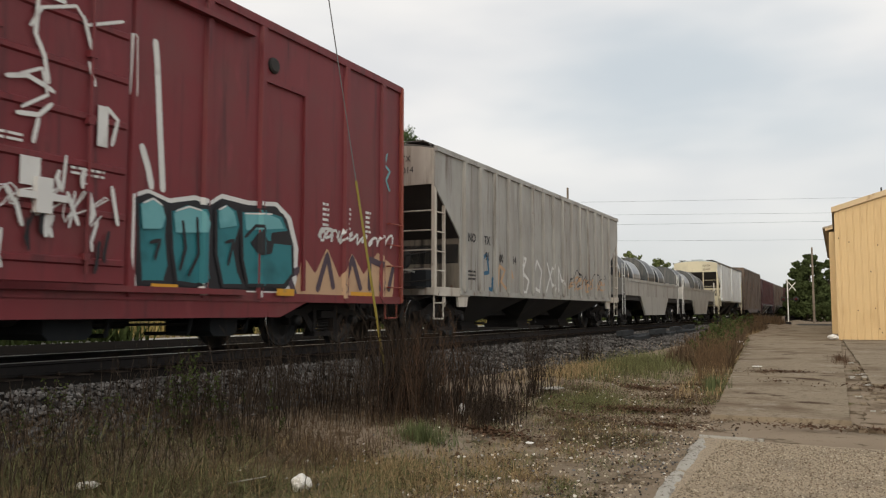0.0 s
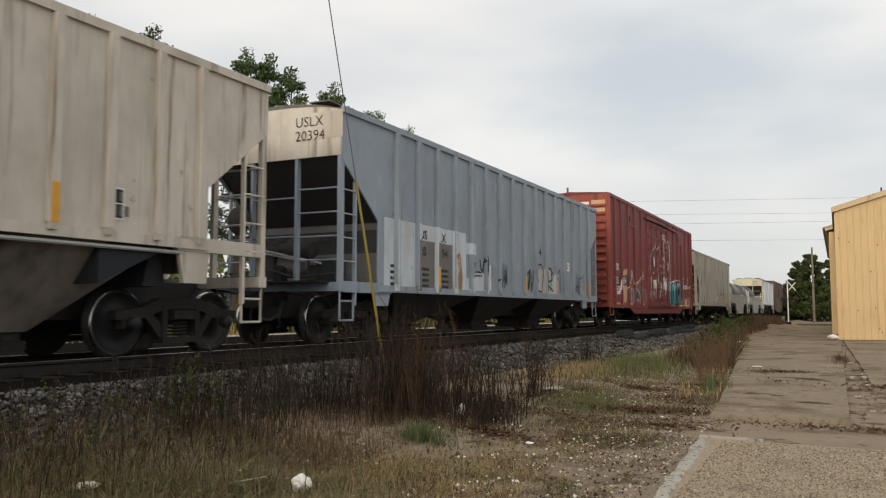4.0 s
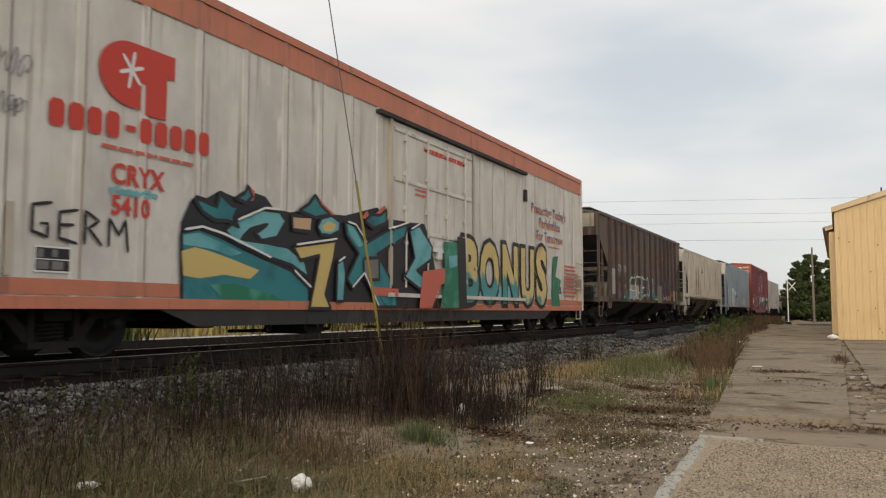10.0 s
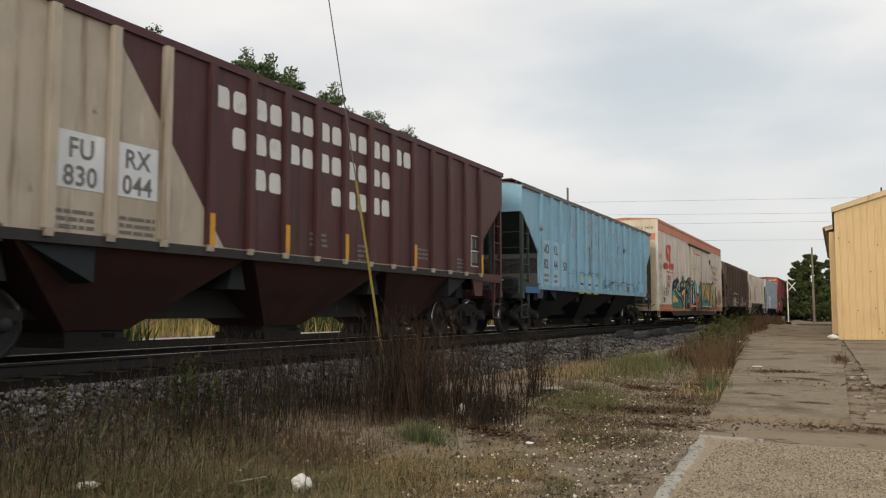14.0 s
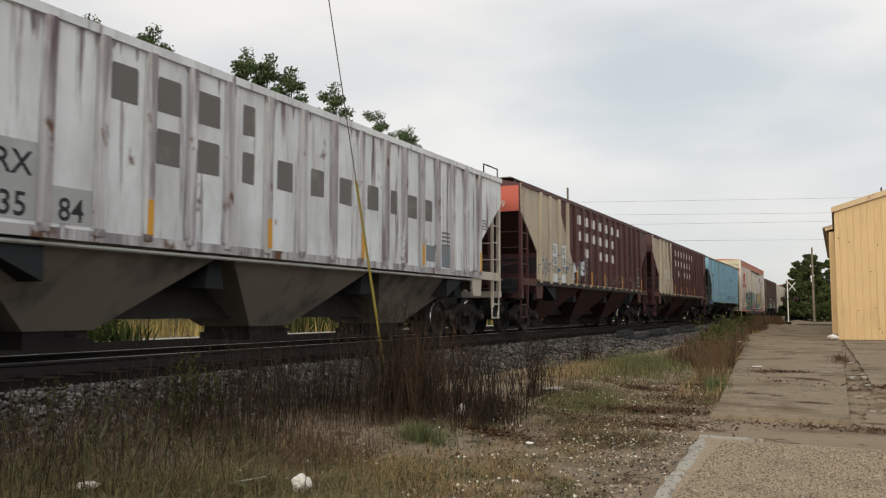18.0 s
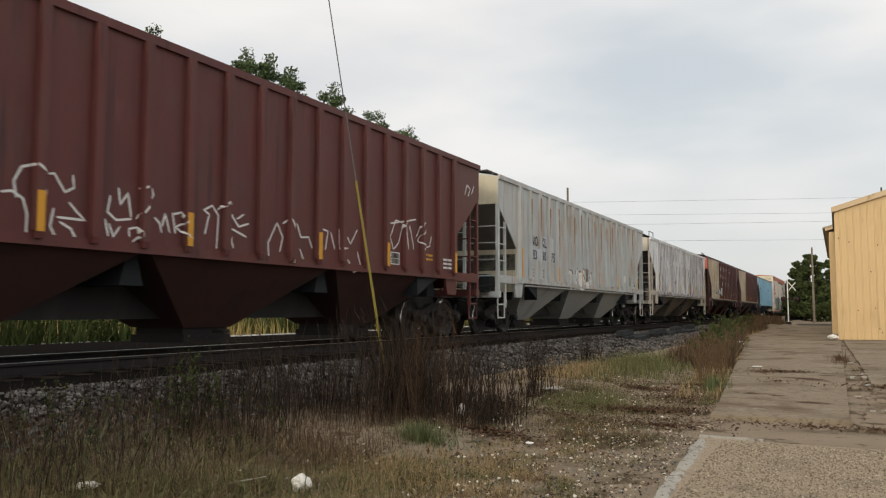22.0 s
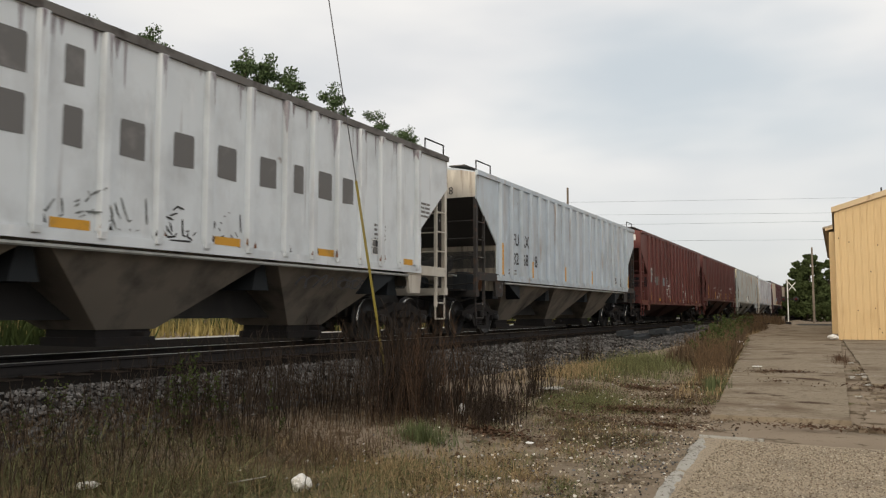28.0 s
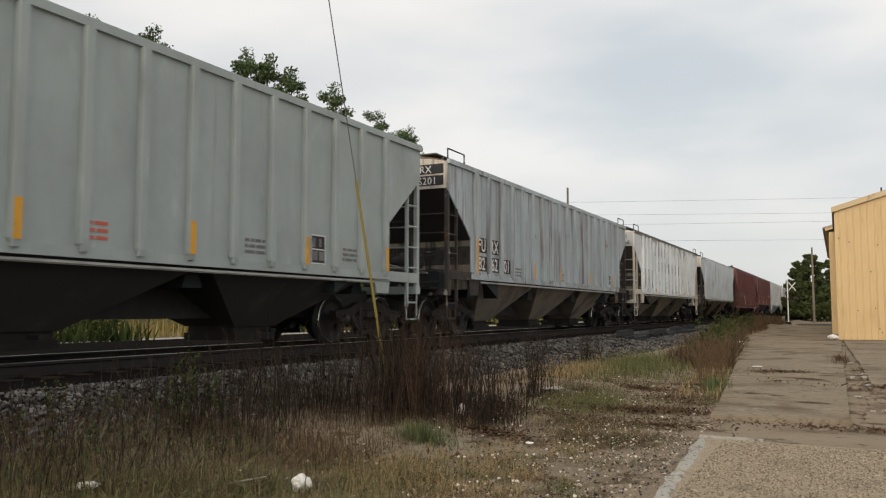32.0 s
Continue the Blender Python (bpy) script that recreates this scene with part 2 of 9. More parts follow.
P_violet = surf("violet_spray", (0.080, 0.055, 0.075), 0.6)


# ---- mesh helpers ----
class Mesh:
    """Collects boxes, tubes and prisms into one mesh."""

    def __init__(self):
        self.v, self.f = [], []

    def face(self, pts):
        n = len(self.v)
        self.v += [tuple(p) for p in pts]
        self.f.append(tuple(range(n, n + len(pts))))
        return self

    def box(self, x0, x1, y0, y1, z0, z1):
        n = len(self.v)
        self.v += [(x, y, z) for x in (x0, x1) for y in (y0, y1) for z in (z0, z1)]
        self.f += [(n + a, n + b, n + c, n + d) for a, b, c, d in
                   ((0, 1, 3, 2), (4, 6, 7, 5), (0, 4, 5, 1), (2, 3, 7, 6), (0, 2, 6, 4), (1, 5, 7, 3))]
        return self

    def prism(self, poly, axis, a, b):
        """Extrudes a polygon along an axis: x takes (y, z), y takes (x, z), z takes (x, y)."""
        put = {"x": lambda p, h: (h, p[0], p[1]), "y": lambda p, h: (p[0], h, p[1]), "z": lambda p, h: (p[0], p[1], h)}[axis]
        n, k = len(self.v), len(poly)
        self.v += [put(p, a) for p in poly] + [put(p, b) for p in poly]
        self.f += [tuple(range(n + k - 1, n - 1, -1)), tuple(range(n + k, n + 2 * k))]
        self.f += [(n + i, n + (i + 1) % k, n + k + (i + 1) % k, n + k + i) for i in range(k)]
        return self

    def tube(self, p, q, r, r2=None, sides=6):
        p, q = Vector(p), Vector(q)
        r2 = r if r2 is None else r2
        d = (q - p).normalized()
        a = d.orthogonal().normalized()
        b = d.cross(a)
        n = len(self.v)
        for c, rr in ((p, r), (q, r2)):
            for i in range(sides):
                t = 2 * math.pi * i / sides
                self.v.append(tuple(c + (a * math.cos(t) + b * math.sin(t)) * rr))
        self.f += [(n + i, n + (i + 1) % sides, n + sides + (i + 1) % sides, n + sides + i) for i in range(sides)]
        self.f += [tuple(range(n + sides - 1, n - 1, -1)), tuple(range(n + sides, n + 2 * sides))]
        return self

    def path(self, pts, r, sides=6):
        for a, b in zip(pts, pts[1:]):
            self.tube(a, b, r, sides=sides)
        return self

    def lathe(self, prof, axis="x", sides=28):
        """Turns (radius, height) pairs round an axis."""
        n, k = len(self.v), len(prof)
        for i in range(sides):
            t = 2 * math.pi * i / sides
            for r, h in prof:
                c, s = r * math.cos(t), r * math.sin(t)
                self.v.append({"x": (h, c, s), "y": (c, h, s), "z": (c, s, h)}[axis])
        for i in range(sides):
            j = (i + 1) % sides
            self.f += [(n + i * k + m, n + j * k + m, n + j * k + m + 1, n + i * k + m + 1) for m in range(k - 1)]
        return self

    def data(self, name, material, smooth=False):
        me = bpy.data.meshes.new(name)
        me.from_pydata(self.v, [], self.f)
        bm = bmesh.new()
        bm.from_mesh(me)
        bmesh.ops.recalc_face_normals(bm, faces=bm.faces)
        bm.to_mesh(me)
        bm.free()
        if smooth:
            me.polygons.foreach_set("use_smooth", [True] * len(me.polygons))
        me.materials.append(material)
        return me


def thing(name, label, category, group="", at=None, kind=""):
    ob = tagged(new(name), label, category, group, kind)
    ob.empty_display_size = 0.3
    if at is not None:
        ob.matrix_basis = at
    return ob


def part(name, mesh, material, parent, label="", at=None, smooth=False):
    """One mesh object under a thing or a part; mesh is a Mesh or finished mesh data."""
    ob = new(name, mesh.data(name, material, smooth) if isinstance(mesh, Mesh) else mesh)
    ob.parent = parent
    if at is not None:
        ob.matrix_basis = at
    if label:
        ob["label"] = label
    return ob


def single(name, mesh, material, label, category, group="", at=None, kind="", smooth=False):
    ob = tagged(new(name, mesh.data(name, material, smooth) if isinstance(mesh, Mesh) else mesh), label, category, group, kind)
    if at is not None:
        ob.matrix_basis = at
    return ob


LETTERS = {}


def lettering(body, size, material, bold=0.0, squeeze=1.0):
    key = (body, size, material.name, bold, squeeze)
    if key not in LETTERS:
        cu = bpy.data.curves.new("lettering", "FONT")
        cu.body, cu.size, cu.offset, cu.extrude, cu.resolution_u = body, size, bold, 0.001, 3
        cu.space_character = 1.05
        ob = new("lettering_draft", cu)
        me = bpy.data.meshes.new_from_object(ob.evaluated_get(bpy.context.evaluated_depsgraph_get()))
        bpy.data.objects.remove(ob)
        bpy.data.curves.remove(cu)
        me.transform(Matrix.Diagonal((squeeze, 1, 1, 1)))
        me.materials.clear()
        me.materials.append(material)
        LETTERS[key] = me
    return LETTERS[key]


SIDE = Matrix(((0, 0, 1, 0), (1, 0, 0, 0), (0, 1, 0, 0), (0, 0, 0, 1)))      # reads along +Y, faces +X
REAR = Matrix(((1, 0, 0, 0), (0, 0, -1, 0), (0, 1, 0, 0), (0, 0, 0, 1)))     # reads along +X, faces -Y


def side_text(car, body, y, z, size, material=None, x=1.537, bold=0.0, squeeze=1.0):
    part("lettering", lettering(body, size, material or P_ink, bold, squeeze), None, car, at=Matrix.Translation((x, y, z)) @ SIDE)


def rear_text(car, body, x, y, z, size, material=None, squeeze=1.0):
    part("lettering", lettering(body, size, material or P_ink, 0.0, squeeze), None, car, at=Matrix.Translation((x, y, z)) @ REAR)


def bars(car, y, z, w, rows, material, pitch=0.09, x=1.535, seed=0):
    """Small unreadable stencil lines."""
    rnd = random.Random(seed)
    m = Mesh()
    for r in range(rows):
        a = y
        while a < y + w - 0.05:
            b = min(y + w, a + rnd.uniform(0.08, 0.3))
            m.box(x, x + 0.003, a, b - 0.03, z - r * pitch - pitch * 0.5, z - r * pitch)
            a = b
    part("stencil", m, material, car)["kind"] = "stuff"


def plate(car, name, y0, y1, z0, z1, material, x=1.533, label="", d=0.004):
    return part(name, Mesh().box(x, x + d, y0, y1, z0, z1), material, car, label)


def ink(car, name, strokes, material, skin, width=0.05, lift=0.006):
    """Spray-can lines: each stroke a list of (y, z), laid on the car's side as skin(y) gives it."""
    m = Mesh()
    for s in strokes:
        pts = []
        for (a, b), (c, d) in zip(s, s[1:]):
            k = max(1, int(math.hypot(c - a, d - b) / 0.05))
            pts += [(a + (c - a) * i / k, b + (d - b) * i / k) for i in range(k)]
        pts.append(s[-1])
        n = len(pts)
        for i, (y, z) in enumerate(pts):
            (a, b), (c, d) = pts[max(0, i - 1)], pts[min(n - 1, i + 1)]
            l = math.hypot(c - a, d - b) or 1
            w = width * (0.5 if 0 < i < n - 1 else 0.3)
            ny, nz = -(d - b) / l * w, (c - a) / l * w
            m.v += [(skin(q) + lift, q, r) for q, r in ((y + ny, z + nz), (y - ny, z - nz))]
        m.f = [(2 * i, 2 * i + 1, 2 * i + 3, 2 * i + 2) for i in range(n - 1)]
        part(name, m, material, car)
        m = Mesh()


def loops(y, z, w, h, n, seed, turn=0.5):
    """A tag in running hand: n letters in a few flowing strokes."""
    rnd = random.Random(seed)
    out, i = [], 0
    step = w / n
    while i < n:
        k = min(n - i, rnd.choice((1, 2, 3)))
        p1, p2, amp = rnd.uniform(0, 6.28), rnd.uniform(0, 6.28), rnd.uniform(0.55, 1.0)
        beat = rnd.choice((1.0, 1.0, 1.5, 2.0))
        pts = []
        m = 13 * k
        for j in range(m + 1):
            t = j / 13
            v = 6.283 * t * beat
            pts.append((y + step * (i + 0.1 + 0.9 * t) + step * (0.35 + 0.2 * math.sin(v * 0.37 + p2)) * math.sin(v + p1),
                        z + h * (0.5 + 0.46 * amp * math.cos(v + p1 * 0.7) * (0.75 + 0.25 * math.sin(v * 0.53 + p2)))))
        out.append(pts)
        i += k
    return out


def weld(m):
    """Join the strips of a field where they share corners."""
    seen, to, v = {}, [], []
    for p in m.v:
        key = tuple(round(c, 5) for c in p)
        if key not in seen:
            seen[key] = len(v)
            v.append(p)
        to.append(seen[key])
    m.v, m.f = v, [tuple(to[i] for i in f) for f in m.f]
    m.f = [f for f in m.f if len(set(f)) == len(f)]
    return m


def fill(car, name, material, skin, y0, y1, low, high, lift=0.004, step=0.035):
    """A sprayed field between two curves of y, in narrow upright strips."""
    m = Mesh()
    n = max(2, int((y1 - y0) / step))
    for i in range(n):
        a, b = y0 + (y1 - y0) * i / n, y0 + (y1 - y0) * (i + 1) / n
        if high((a + b) / 2) - low((a + b) / 2) < 0.02:
            continue
        m.face([(skin(a) + lift, a, low(a)), (skin(b) + lift, b, low(b)), (skin(b) + lift, b, high(b)), (skin(a) + lift, a, high(a))])
    return part(name, weld(m), material, car)


def rear_pts(h, strokes):
    """Strokes given in metres from the car's rear end."""
    return [[(-h + a, b) for a, b in st] for st in strokes]


def shape(car, name, material, skin, pts, lift=0.004, step=0.04):
    """A sprayed field with any outline, cut into narrow upright strips that follow the side."""
    y0, y1 = min(p[0] for p in pts), max(p[0] for p in pts)
    n = max(2, int((y1 - y0) / step))
    m = Mesh()

    def hits(y):
        out = []
        for (a, b), (c, d) in zip(pts, pts[1:] + pts[:1]):
            if (a <= y) != (c <= y):
                out.append(b + (d - b) * (y - a) / (c - a))
        return sorted(out)
    e = 1e-4
    for i in range(n):
        a, b = y0 + (y1 - y0) * i / n, y0 + (y1 - y0) * (i + 1) / n
        p, q = hits(a + e), hits(b + e if i < n - 1 else b - e)
        if len(p) != len(q):
            p = q = hits((a + b) / 2)
        for k in range(0, len(p) - 1, 2):
            m.face([(skin(a) + lift, a, p[k]), (skin(b) + lift, b, q[k]), (skin(b) + lift, b, q[k + 1]), (skin(a) + lift, a, p[k + 1])])
    return part(name, weld(m), material, car)


def piece(car, h, body, skin, pts, lift, rim=None, wide=0.07):
    """A sprayed field with a line round it; pts in metres from the rear."""
    pts = [(-h + a, b) for a, b in pts]
    shape(car, "graffiti_fill", body, skin, pts, lift)
    if rim:
        ink(car, "graffiti_outline", [pts + pts[:1]], rim, skin, wide, lift + 0.003)


# ---- running gear, shared by every car ----
def truck_meshes():
    prof = [(0.12, -0.08), (0.20, -0.07), (0.38, -0.045), (0.42, -0.06), (0.455, -0.062), (0.492, -0.062), (0.497, -0.048), (0.468, -0.03), (0.452, 0.06), (0.40, 0.062), (0.385, 0.02), (0.20, 0.03), (0.13, 0.09), (0.0, 0.09)]
    wheel = Mesh().lathe(prof, sides=36).data("wheel", P_wheel, True)
    tread = Mesh().lathe([(0.456, -0.028), (0.459, 0.0), (0.458, 0.052), (0.4535, 0.0640), (0.446, 0.0655)], sides=36).data("tread", P_tread, True)
    axle = Mesh().lathe([(0.0, -0.98), (0.075, -0.98), (0.075, -0.75), (0.085, -0.7), (0.07, 0.0), (0.085, 0.7), (0.075, 0.75), (0.075, 0.98), (0.0, 0.98)], sides=14).data("axle", P_rust, True)
    f = Mesh()
    # arch-bar casting: top chord, two sloping struts, spring seat, pedestal jaws
    f.prism([(-1.16, 0.50), (-1.16, 0.62), (-0.72, 0.66), (-0.35, 0.80), (0.35, 0.80), (0.72, 0.66), (1.16, 0.62), (1.16, 0.50), (0.66, 0.52), (0.33, 0.64), (-0.33, 0.64), (-0.66, 0.52)], "x", -0.08, 0.08)
    f.prism([(-0.66, 0.54), (-0.52, 0.57), (-0.22, 0.26), (-0.36, 0.20)], "x", -0.07, 0.07)
    f.prism([(0.66, 0.54), (0.36, 0.20), (0.22, 0.26), (0.52, 0.57)], "x", -0.07, 0.07)
    f.box(-0.13, 0.13, -0.38, 0.38, 0.17, 0.25)
    f.box(-0.09, 0.09, -0.36, -0.27, 0.24, 0.70)
    f.box(-0.09, 0.09, 0.27, 0.36, 0.24, 0.70)
    for s in (-0.89, 0.89):
        f.box(-0.07, 0.07, s - 0.15, s - 0.10, 0.38, 0.55)
        f.box(-0.07, 0.07, s + 0.10, s + 0.15, 0.38, 0.55)
    frame_me = f.data("side_frame", P_rust)
    spring = Mesh()
    coil = [(0.06 * math.cos(i), 0.20 * math.sin(i), 0.25 + 0.25 * i / 32) for i in range(33)]
    for i, p in enumerate(coil):
        spring.v += [(p[0] * (1 + 0.25 * k), p[1] * (1 + 0.08 * k), p[2] + d) for k, d in ((-1, 0), (0, 0.016), (1, 0), (0, -0.016))]
    spring.f = [(4 * i + k, 4 * i + (k + 1) % 4, 4 * i + 4 + (k + 1) % 4, 4 * i + 4 + k) for i in range(32) for k in range(4)]
    bolster = Mesh().prism([(-1.15, 0.50), (-1.15, 0.62), (-0.5, 0.70), (0.5, 0.70), (1.15, 0.62), (1.15, 0.50), (0.5, 0.40), (-0.5, 0.40)], "y", -0.2, 0.2)
    cap = Mesh().lathe([(0.0, 0.10), (0.075, 0.10), (0.09, 0.08), (0.10, 0.0)], sides=12)
    shoe = Mesh().box(-0.05, 0.05, -0.05, 0.05, 0.30, 0.62)
    return dict(wheel=wheel, tread=tread, axle=axle, frame=frame_me, spring=spring.data("spring_nest", P_rust), bolster=bolster.data("truck_bolster", P_rust),
                cap=cap.data("bearing_cap", P_wheel, True), shoe=shoe.data("brake_shoe", P_rust))


GEAR = truck_meshes()
WHEELSETS = []
RIBS, EAVES = {}, {}
CARS = []


def truck(car, y):
    t = part("truck", GEAR["bolster"], None, car, "grimy cast-steel truck", at=pose(0, y, 0))
    for s in (-1, 1):
        part("side_frame", GEAR["frame"], None, t, at=pose(s * 1.0, 0, 0))
        part("spring_nest", GEAR["spring"], None, t, at=pose(s * 1.0, 0, 0))
        for d in (-0.89, 0.89):
            part("bearing_cap", GEAR["cap"], None, t, at=pose(s * 1.08, d, 0.457) @ pose(0, 0, 0, 0, 0, 0 if s > 0 else 180))
            part("brake_shoe", GEAR["shoe"], None, t, at=pose(s * 0.76, d * 0.42, 0))
    for d in (-0.89, 0.89):
        w = part("wheelset", GEAR["axle"], None, car)
        w.matrix_parent_inverse = pose(0, y + d, 0.457)
        for s in (-1, 1):
            flip = pose(s * 0.745, 0, 0, 0, 0, 0 if s > 0 else 180)
            part("wheel", GEAR["wheel"], None, w, at=flip)
            part("tread", GEAR["tread"], None, w, "bright worn running tread", at=flip)
        WHEELSETS.append(w)


def coupler(car, y, s):
    m = Mesh().box(-0.09, 0.09, min(y, y + s * 0.62), max(y, y + s * 0.62), 0.72, 0.92)
    m.prism([(-0.16, 0), (0.16, 0), (0.2, 0.16), (0.06, 0.26), (-0.16, 0.22)], "z", 0.68, 0.98)
    for i in range(len(m.v) - 10, len(m.v)):
        a, b, c = m.v[i]
        m.v[i] = (a, y + s * (0.42 + b), c)
    part("coupler", m, P_rust, car)
    h = Mesh().path([(0.3, y, 0.8), (0.34, y + s * 0.2, 0.55), (0.3, y + s * 0.45, 0.45), (0.2, y + s * 0.6, 0.5)], 0.025)
    part("air_hose", h, P_dark, car)
    part("cut_lever", Mesh().path([(1.45, y + s * 0.05, 0.95), (1.1, y + s * 0.12, 0.85), (0.3, y + s * 0.15, 0.98)], 0.014, 5), P_rust, car)


ALONG = pose(0, 0, 0, 0, 0, -HEADING)


def rail_car(name, label, category, rear, length):
    """rear: metres along the track where the car's rear end stands when the clip begins."""
    car = thing(name, label, category, "freight cars of the train", ALONG @ pose(TRACK_X, rear + length / 2, RAIL_Z))
    CARS.append((car, rear + length / 2))
    return car


# ---- covered hopper ----
def covered_hopper(rear, skin_mat, label, L=17.0, n=15, end_mat=None, slope_mat=None, bay_mat=None, rib_mat=None, post_mat=None,
                   eave=4.1, sill=1.54, mid=1.0, first=(1.5, 1.5), yellow=(), pipe=True, roof_rail=False, roof_mat=None, split=None, low_mat=None, vertical_yellow=True):
    car = rail_car("covered_hopper", label, "hopper car", rear, L)
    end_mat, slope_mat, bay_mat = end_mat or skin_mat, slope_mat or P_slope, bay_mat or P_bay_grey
    rib_mat, post_mat, roof_mat, low_mat = rib_mat or skin_mat, post_mat or end_mat, roof_mat or P_roof_grime, low_mat or end_mat
    h, W, R = L / 2, 1.53, 1.62
    cut, knee, inn = 3.40, 2.36, 1.3
    side = [(-h, eave), (-h, cut), (-h + inn, knee), (-h + inn, sill), (h - inn, sill), (h - inn, knee), (h, cut), (h, eave)]
    part("side_sheet", Mesh().prism(side, "x", W - 0.03, W), skin_mat, car)
    part("side_sheet", Mesh().prism(side, "x", -W, -W + 0.03), skin_mat, car)
    if split:
        y0, y1, m2 = split       # a second colour in front of a slanting border
        part("side_sheet", Mesh().prism([(y0, eave - 0.05), (h - 0.01, eave - 0.05), (h - 0.01, cut), (h - inn - 0.01, knee), (h - inn - 0.01, sill + 0.02), (y1, sill + 0.02)], "x", W + 0.002, W + 0.006), m2, car, "maroon front part of the side")
    arch = [(-W, eave - 0.02)] + [(-W + 2 * W * i / 10, eave + 0.21 * (1 - (abs(i - 5) / 5) ** 2.2)) for i in range(11)] + [(W, eave - 0.02)]
    part("roof", Mesh().prism(arch, "y", -h + 0.03, h - 0.03), roof_mat, car, smooth=False)
    for s in (-1, 1):
        a, b = (W - 0.02, W + 0.05) if s > 0 else (-W - 0.05, -W + 0.02)
        part("top_chord", Mesh().box(a, b, -h, h, eave - 0.07, eave + 0.045), roof_mat if split else P_roof_grime if skin_mat in (P_sky, P_white) else skin_mat, car)
        part("side_sill", Mesh().box(a - s * 0.02, b - s * 0.02, -h + inn, h - inn, sill - 0.13, sill), P_dark if split else rib_mat, car)
    # ribs: hat sections with a foot bolt
    # the panels amidships may be wider than those at the ends
    gaps = [mid if 0.33 < (i + 0.5) / (n - 1) < 0.67 else 1.0 for i in range(n - 1)]
    ys = [-h + first[0] + (L - sum(first)) * sum(gaps[:i]) / sum(gaps) for i in range(n)]
    hat = [(-0.075, 0.0), (-0.058, 0.09), (0.058, 0.09), (0.075, 0.0)]
    rib = Mesh()
    rib.prism([(W + d, y) for y, d in hat], "z", sill + 0.03, eave - 0.075)
    rib_far = Mesh()
    rib_far.prism([(-W - d, y) for y, d in hat], "z", sill + 0.03, eave - 0.075)
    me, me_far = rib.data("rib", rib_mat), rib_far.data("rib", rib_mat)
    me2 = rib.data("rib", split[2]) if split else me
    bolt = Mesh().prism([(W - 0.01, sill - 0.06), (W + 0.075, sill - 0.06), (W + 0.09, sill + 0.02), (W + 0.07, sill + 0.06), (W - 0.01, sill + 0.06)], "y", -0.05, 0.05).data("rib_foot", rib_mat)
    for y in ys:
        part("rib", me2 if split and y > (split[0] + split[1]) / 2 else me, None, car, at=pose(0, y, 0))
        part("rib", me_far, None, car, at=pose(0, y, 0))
        part("rib_foot", bolt, None, car, at=pose(0, y, 0))

    RIBS[car.name], EAVES[car.name] = ys, eave

    def skin(y):
        return R if any(abs(y - r) < 0.062 for r in ys) else W
    # ends
    for s in (-1, 1):
        e = s * h
        bow = [(-W, cut + 0.05), (-W, eave - 0.02)] + [(-W + 2 * W * i / 8, eave + 0.13 * (1 - (abs(i - 4) / 4) ** 2.2)) for i in range(1, 8)] + [(W, eave - 0.02), (W, cut + 0.05)]
        part("end_plate", Mesh().prism(bow, "y", e - s * 0.03, e), end_mat, car)
        sl = [(e - s * 0.02, cut + 0.08), (e - s * (inn + 0.02), knee - 0.02), (e - s * (inn + 0.08), knee - 0.02), (e - s * 0.08, cut + 0.08)]
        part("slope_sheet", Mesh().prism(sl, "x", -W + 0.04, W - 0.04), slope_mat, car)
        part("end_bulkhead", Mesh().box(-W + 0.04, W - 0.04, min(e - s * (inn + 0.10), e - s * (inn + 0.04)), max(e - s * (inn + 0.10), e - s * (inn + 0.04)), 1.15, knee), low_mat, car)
        # near-black sheet: the shade over the truck is put into its colour
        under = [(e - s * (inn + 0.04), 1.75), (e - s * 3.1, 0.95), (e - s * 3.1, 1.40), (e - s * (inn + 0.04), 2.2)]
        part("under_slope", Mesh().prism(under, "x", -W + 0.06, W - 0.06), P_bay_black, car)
        for x in (-W + 0.05, -0.52, 0.52, W - 0.05):
            w = 0.042 if abs(x) > 1 else 0.032
            part("end_post", Mesh().box(x - w, x + w, min(e - s * 0.11, e - s * 0.01), max(e - s * 0.11, e - s * 0.01), 1.12, cut + 0.06), post_mat, car)
        part("end_sill", Mesh().box(-W, W, min(e - s * 0.16, e + s * 0.02), max(e - s * 0.16, e + s * 0.02), 0.98, 1.14), post_mat, car)
        part("crossover_platform", Mesh().box(-1.3, 1.3, min(e + s * 0.03, e + s * 0.42), max(e + s * 0.03, e + s * 0.42), 1.12, 1.16), P_rust, car)
        for q in (-1, 1):
            x0, x1 = (W - 0.10, W) if q > 0 else (-W, -W + 0.10)
            y0, y1 = sorted((e - s * 0.1, e - s * (inn + 0.55)))
            part("side_sill", Mesh().box(x0, x1, y0, y1, sill - 0.16, sill + 0.04), post_mat, car)
            g0, g1 = sorted((e - s * (inn - 0.05), e - s * (inn + 0.45)))
            pl = Mesh().prism([(e - s * (inn - 0.08), sill - 0.14), (e - s * (inn + 0.55), sill - 0.02), (e - s * (inn + 0.42), min(1.0, sill - 0.4)), (e - s * (inn - 0.02), min(1.0, sill - 0.4))], "x", x0 + 0.02, x1 - 0.02)
            part("jacking_pad", pl, post_mat, car)
            # ladders: end rungs between the corner post and the inner post, side rungs to a second stile
            xs = (0.56, W - 0.1) if q > 0 else (-W + 0.1, -0.56)
            for z in (1.55, 1.98, 2.42, 2.86):
                part("end_rung", Mesh().tube((xs[0], e - s * 0.02, z), (xs[1], e - s * 0.02, z), 0.016), post_mat, car)
                xx = q * (W - 0.01)
                part("side_rung", Mesh().tube((xx, e - s * 0.06, z - 0.03), (xx, e - s * 0.50, z - 0.03), 0.016), post_mat, car)
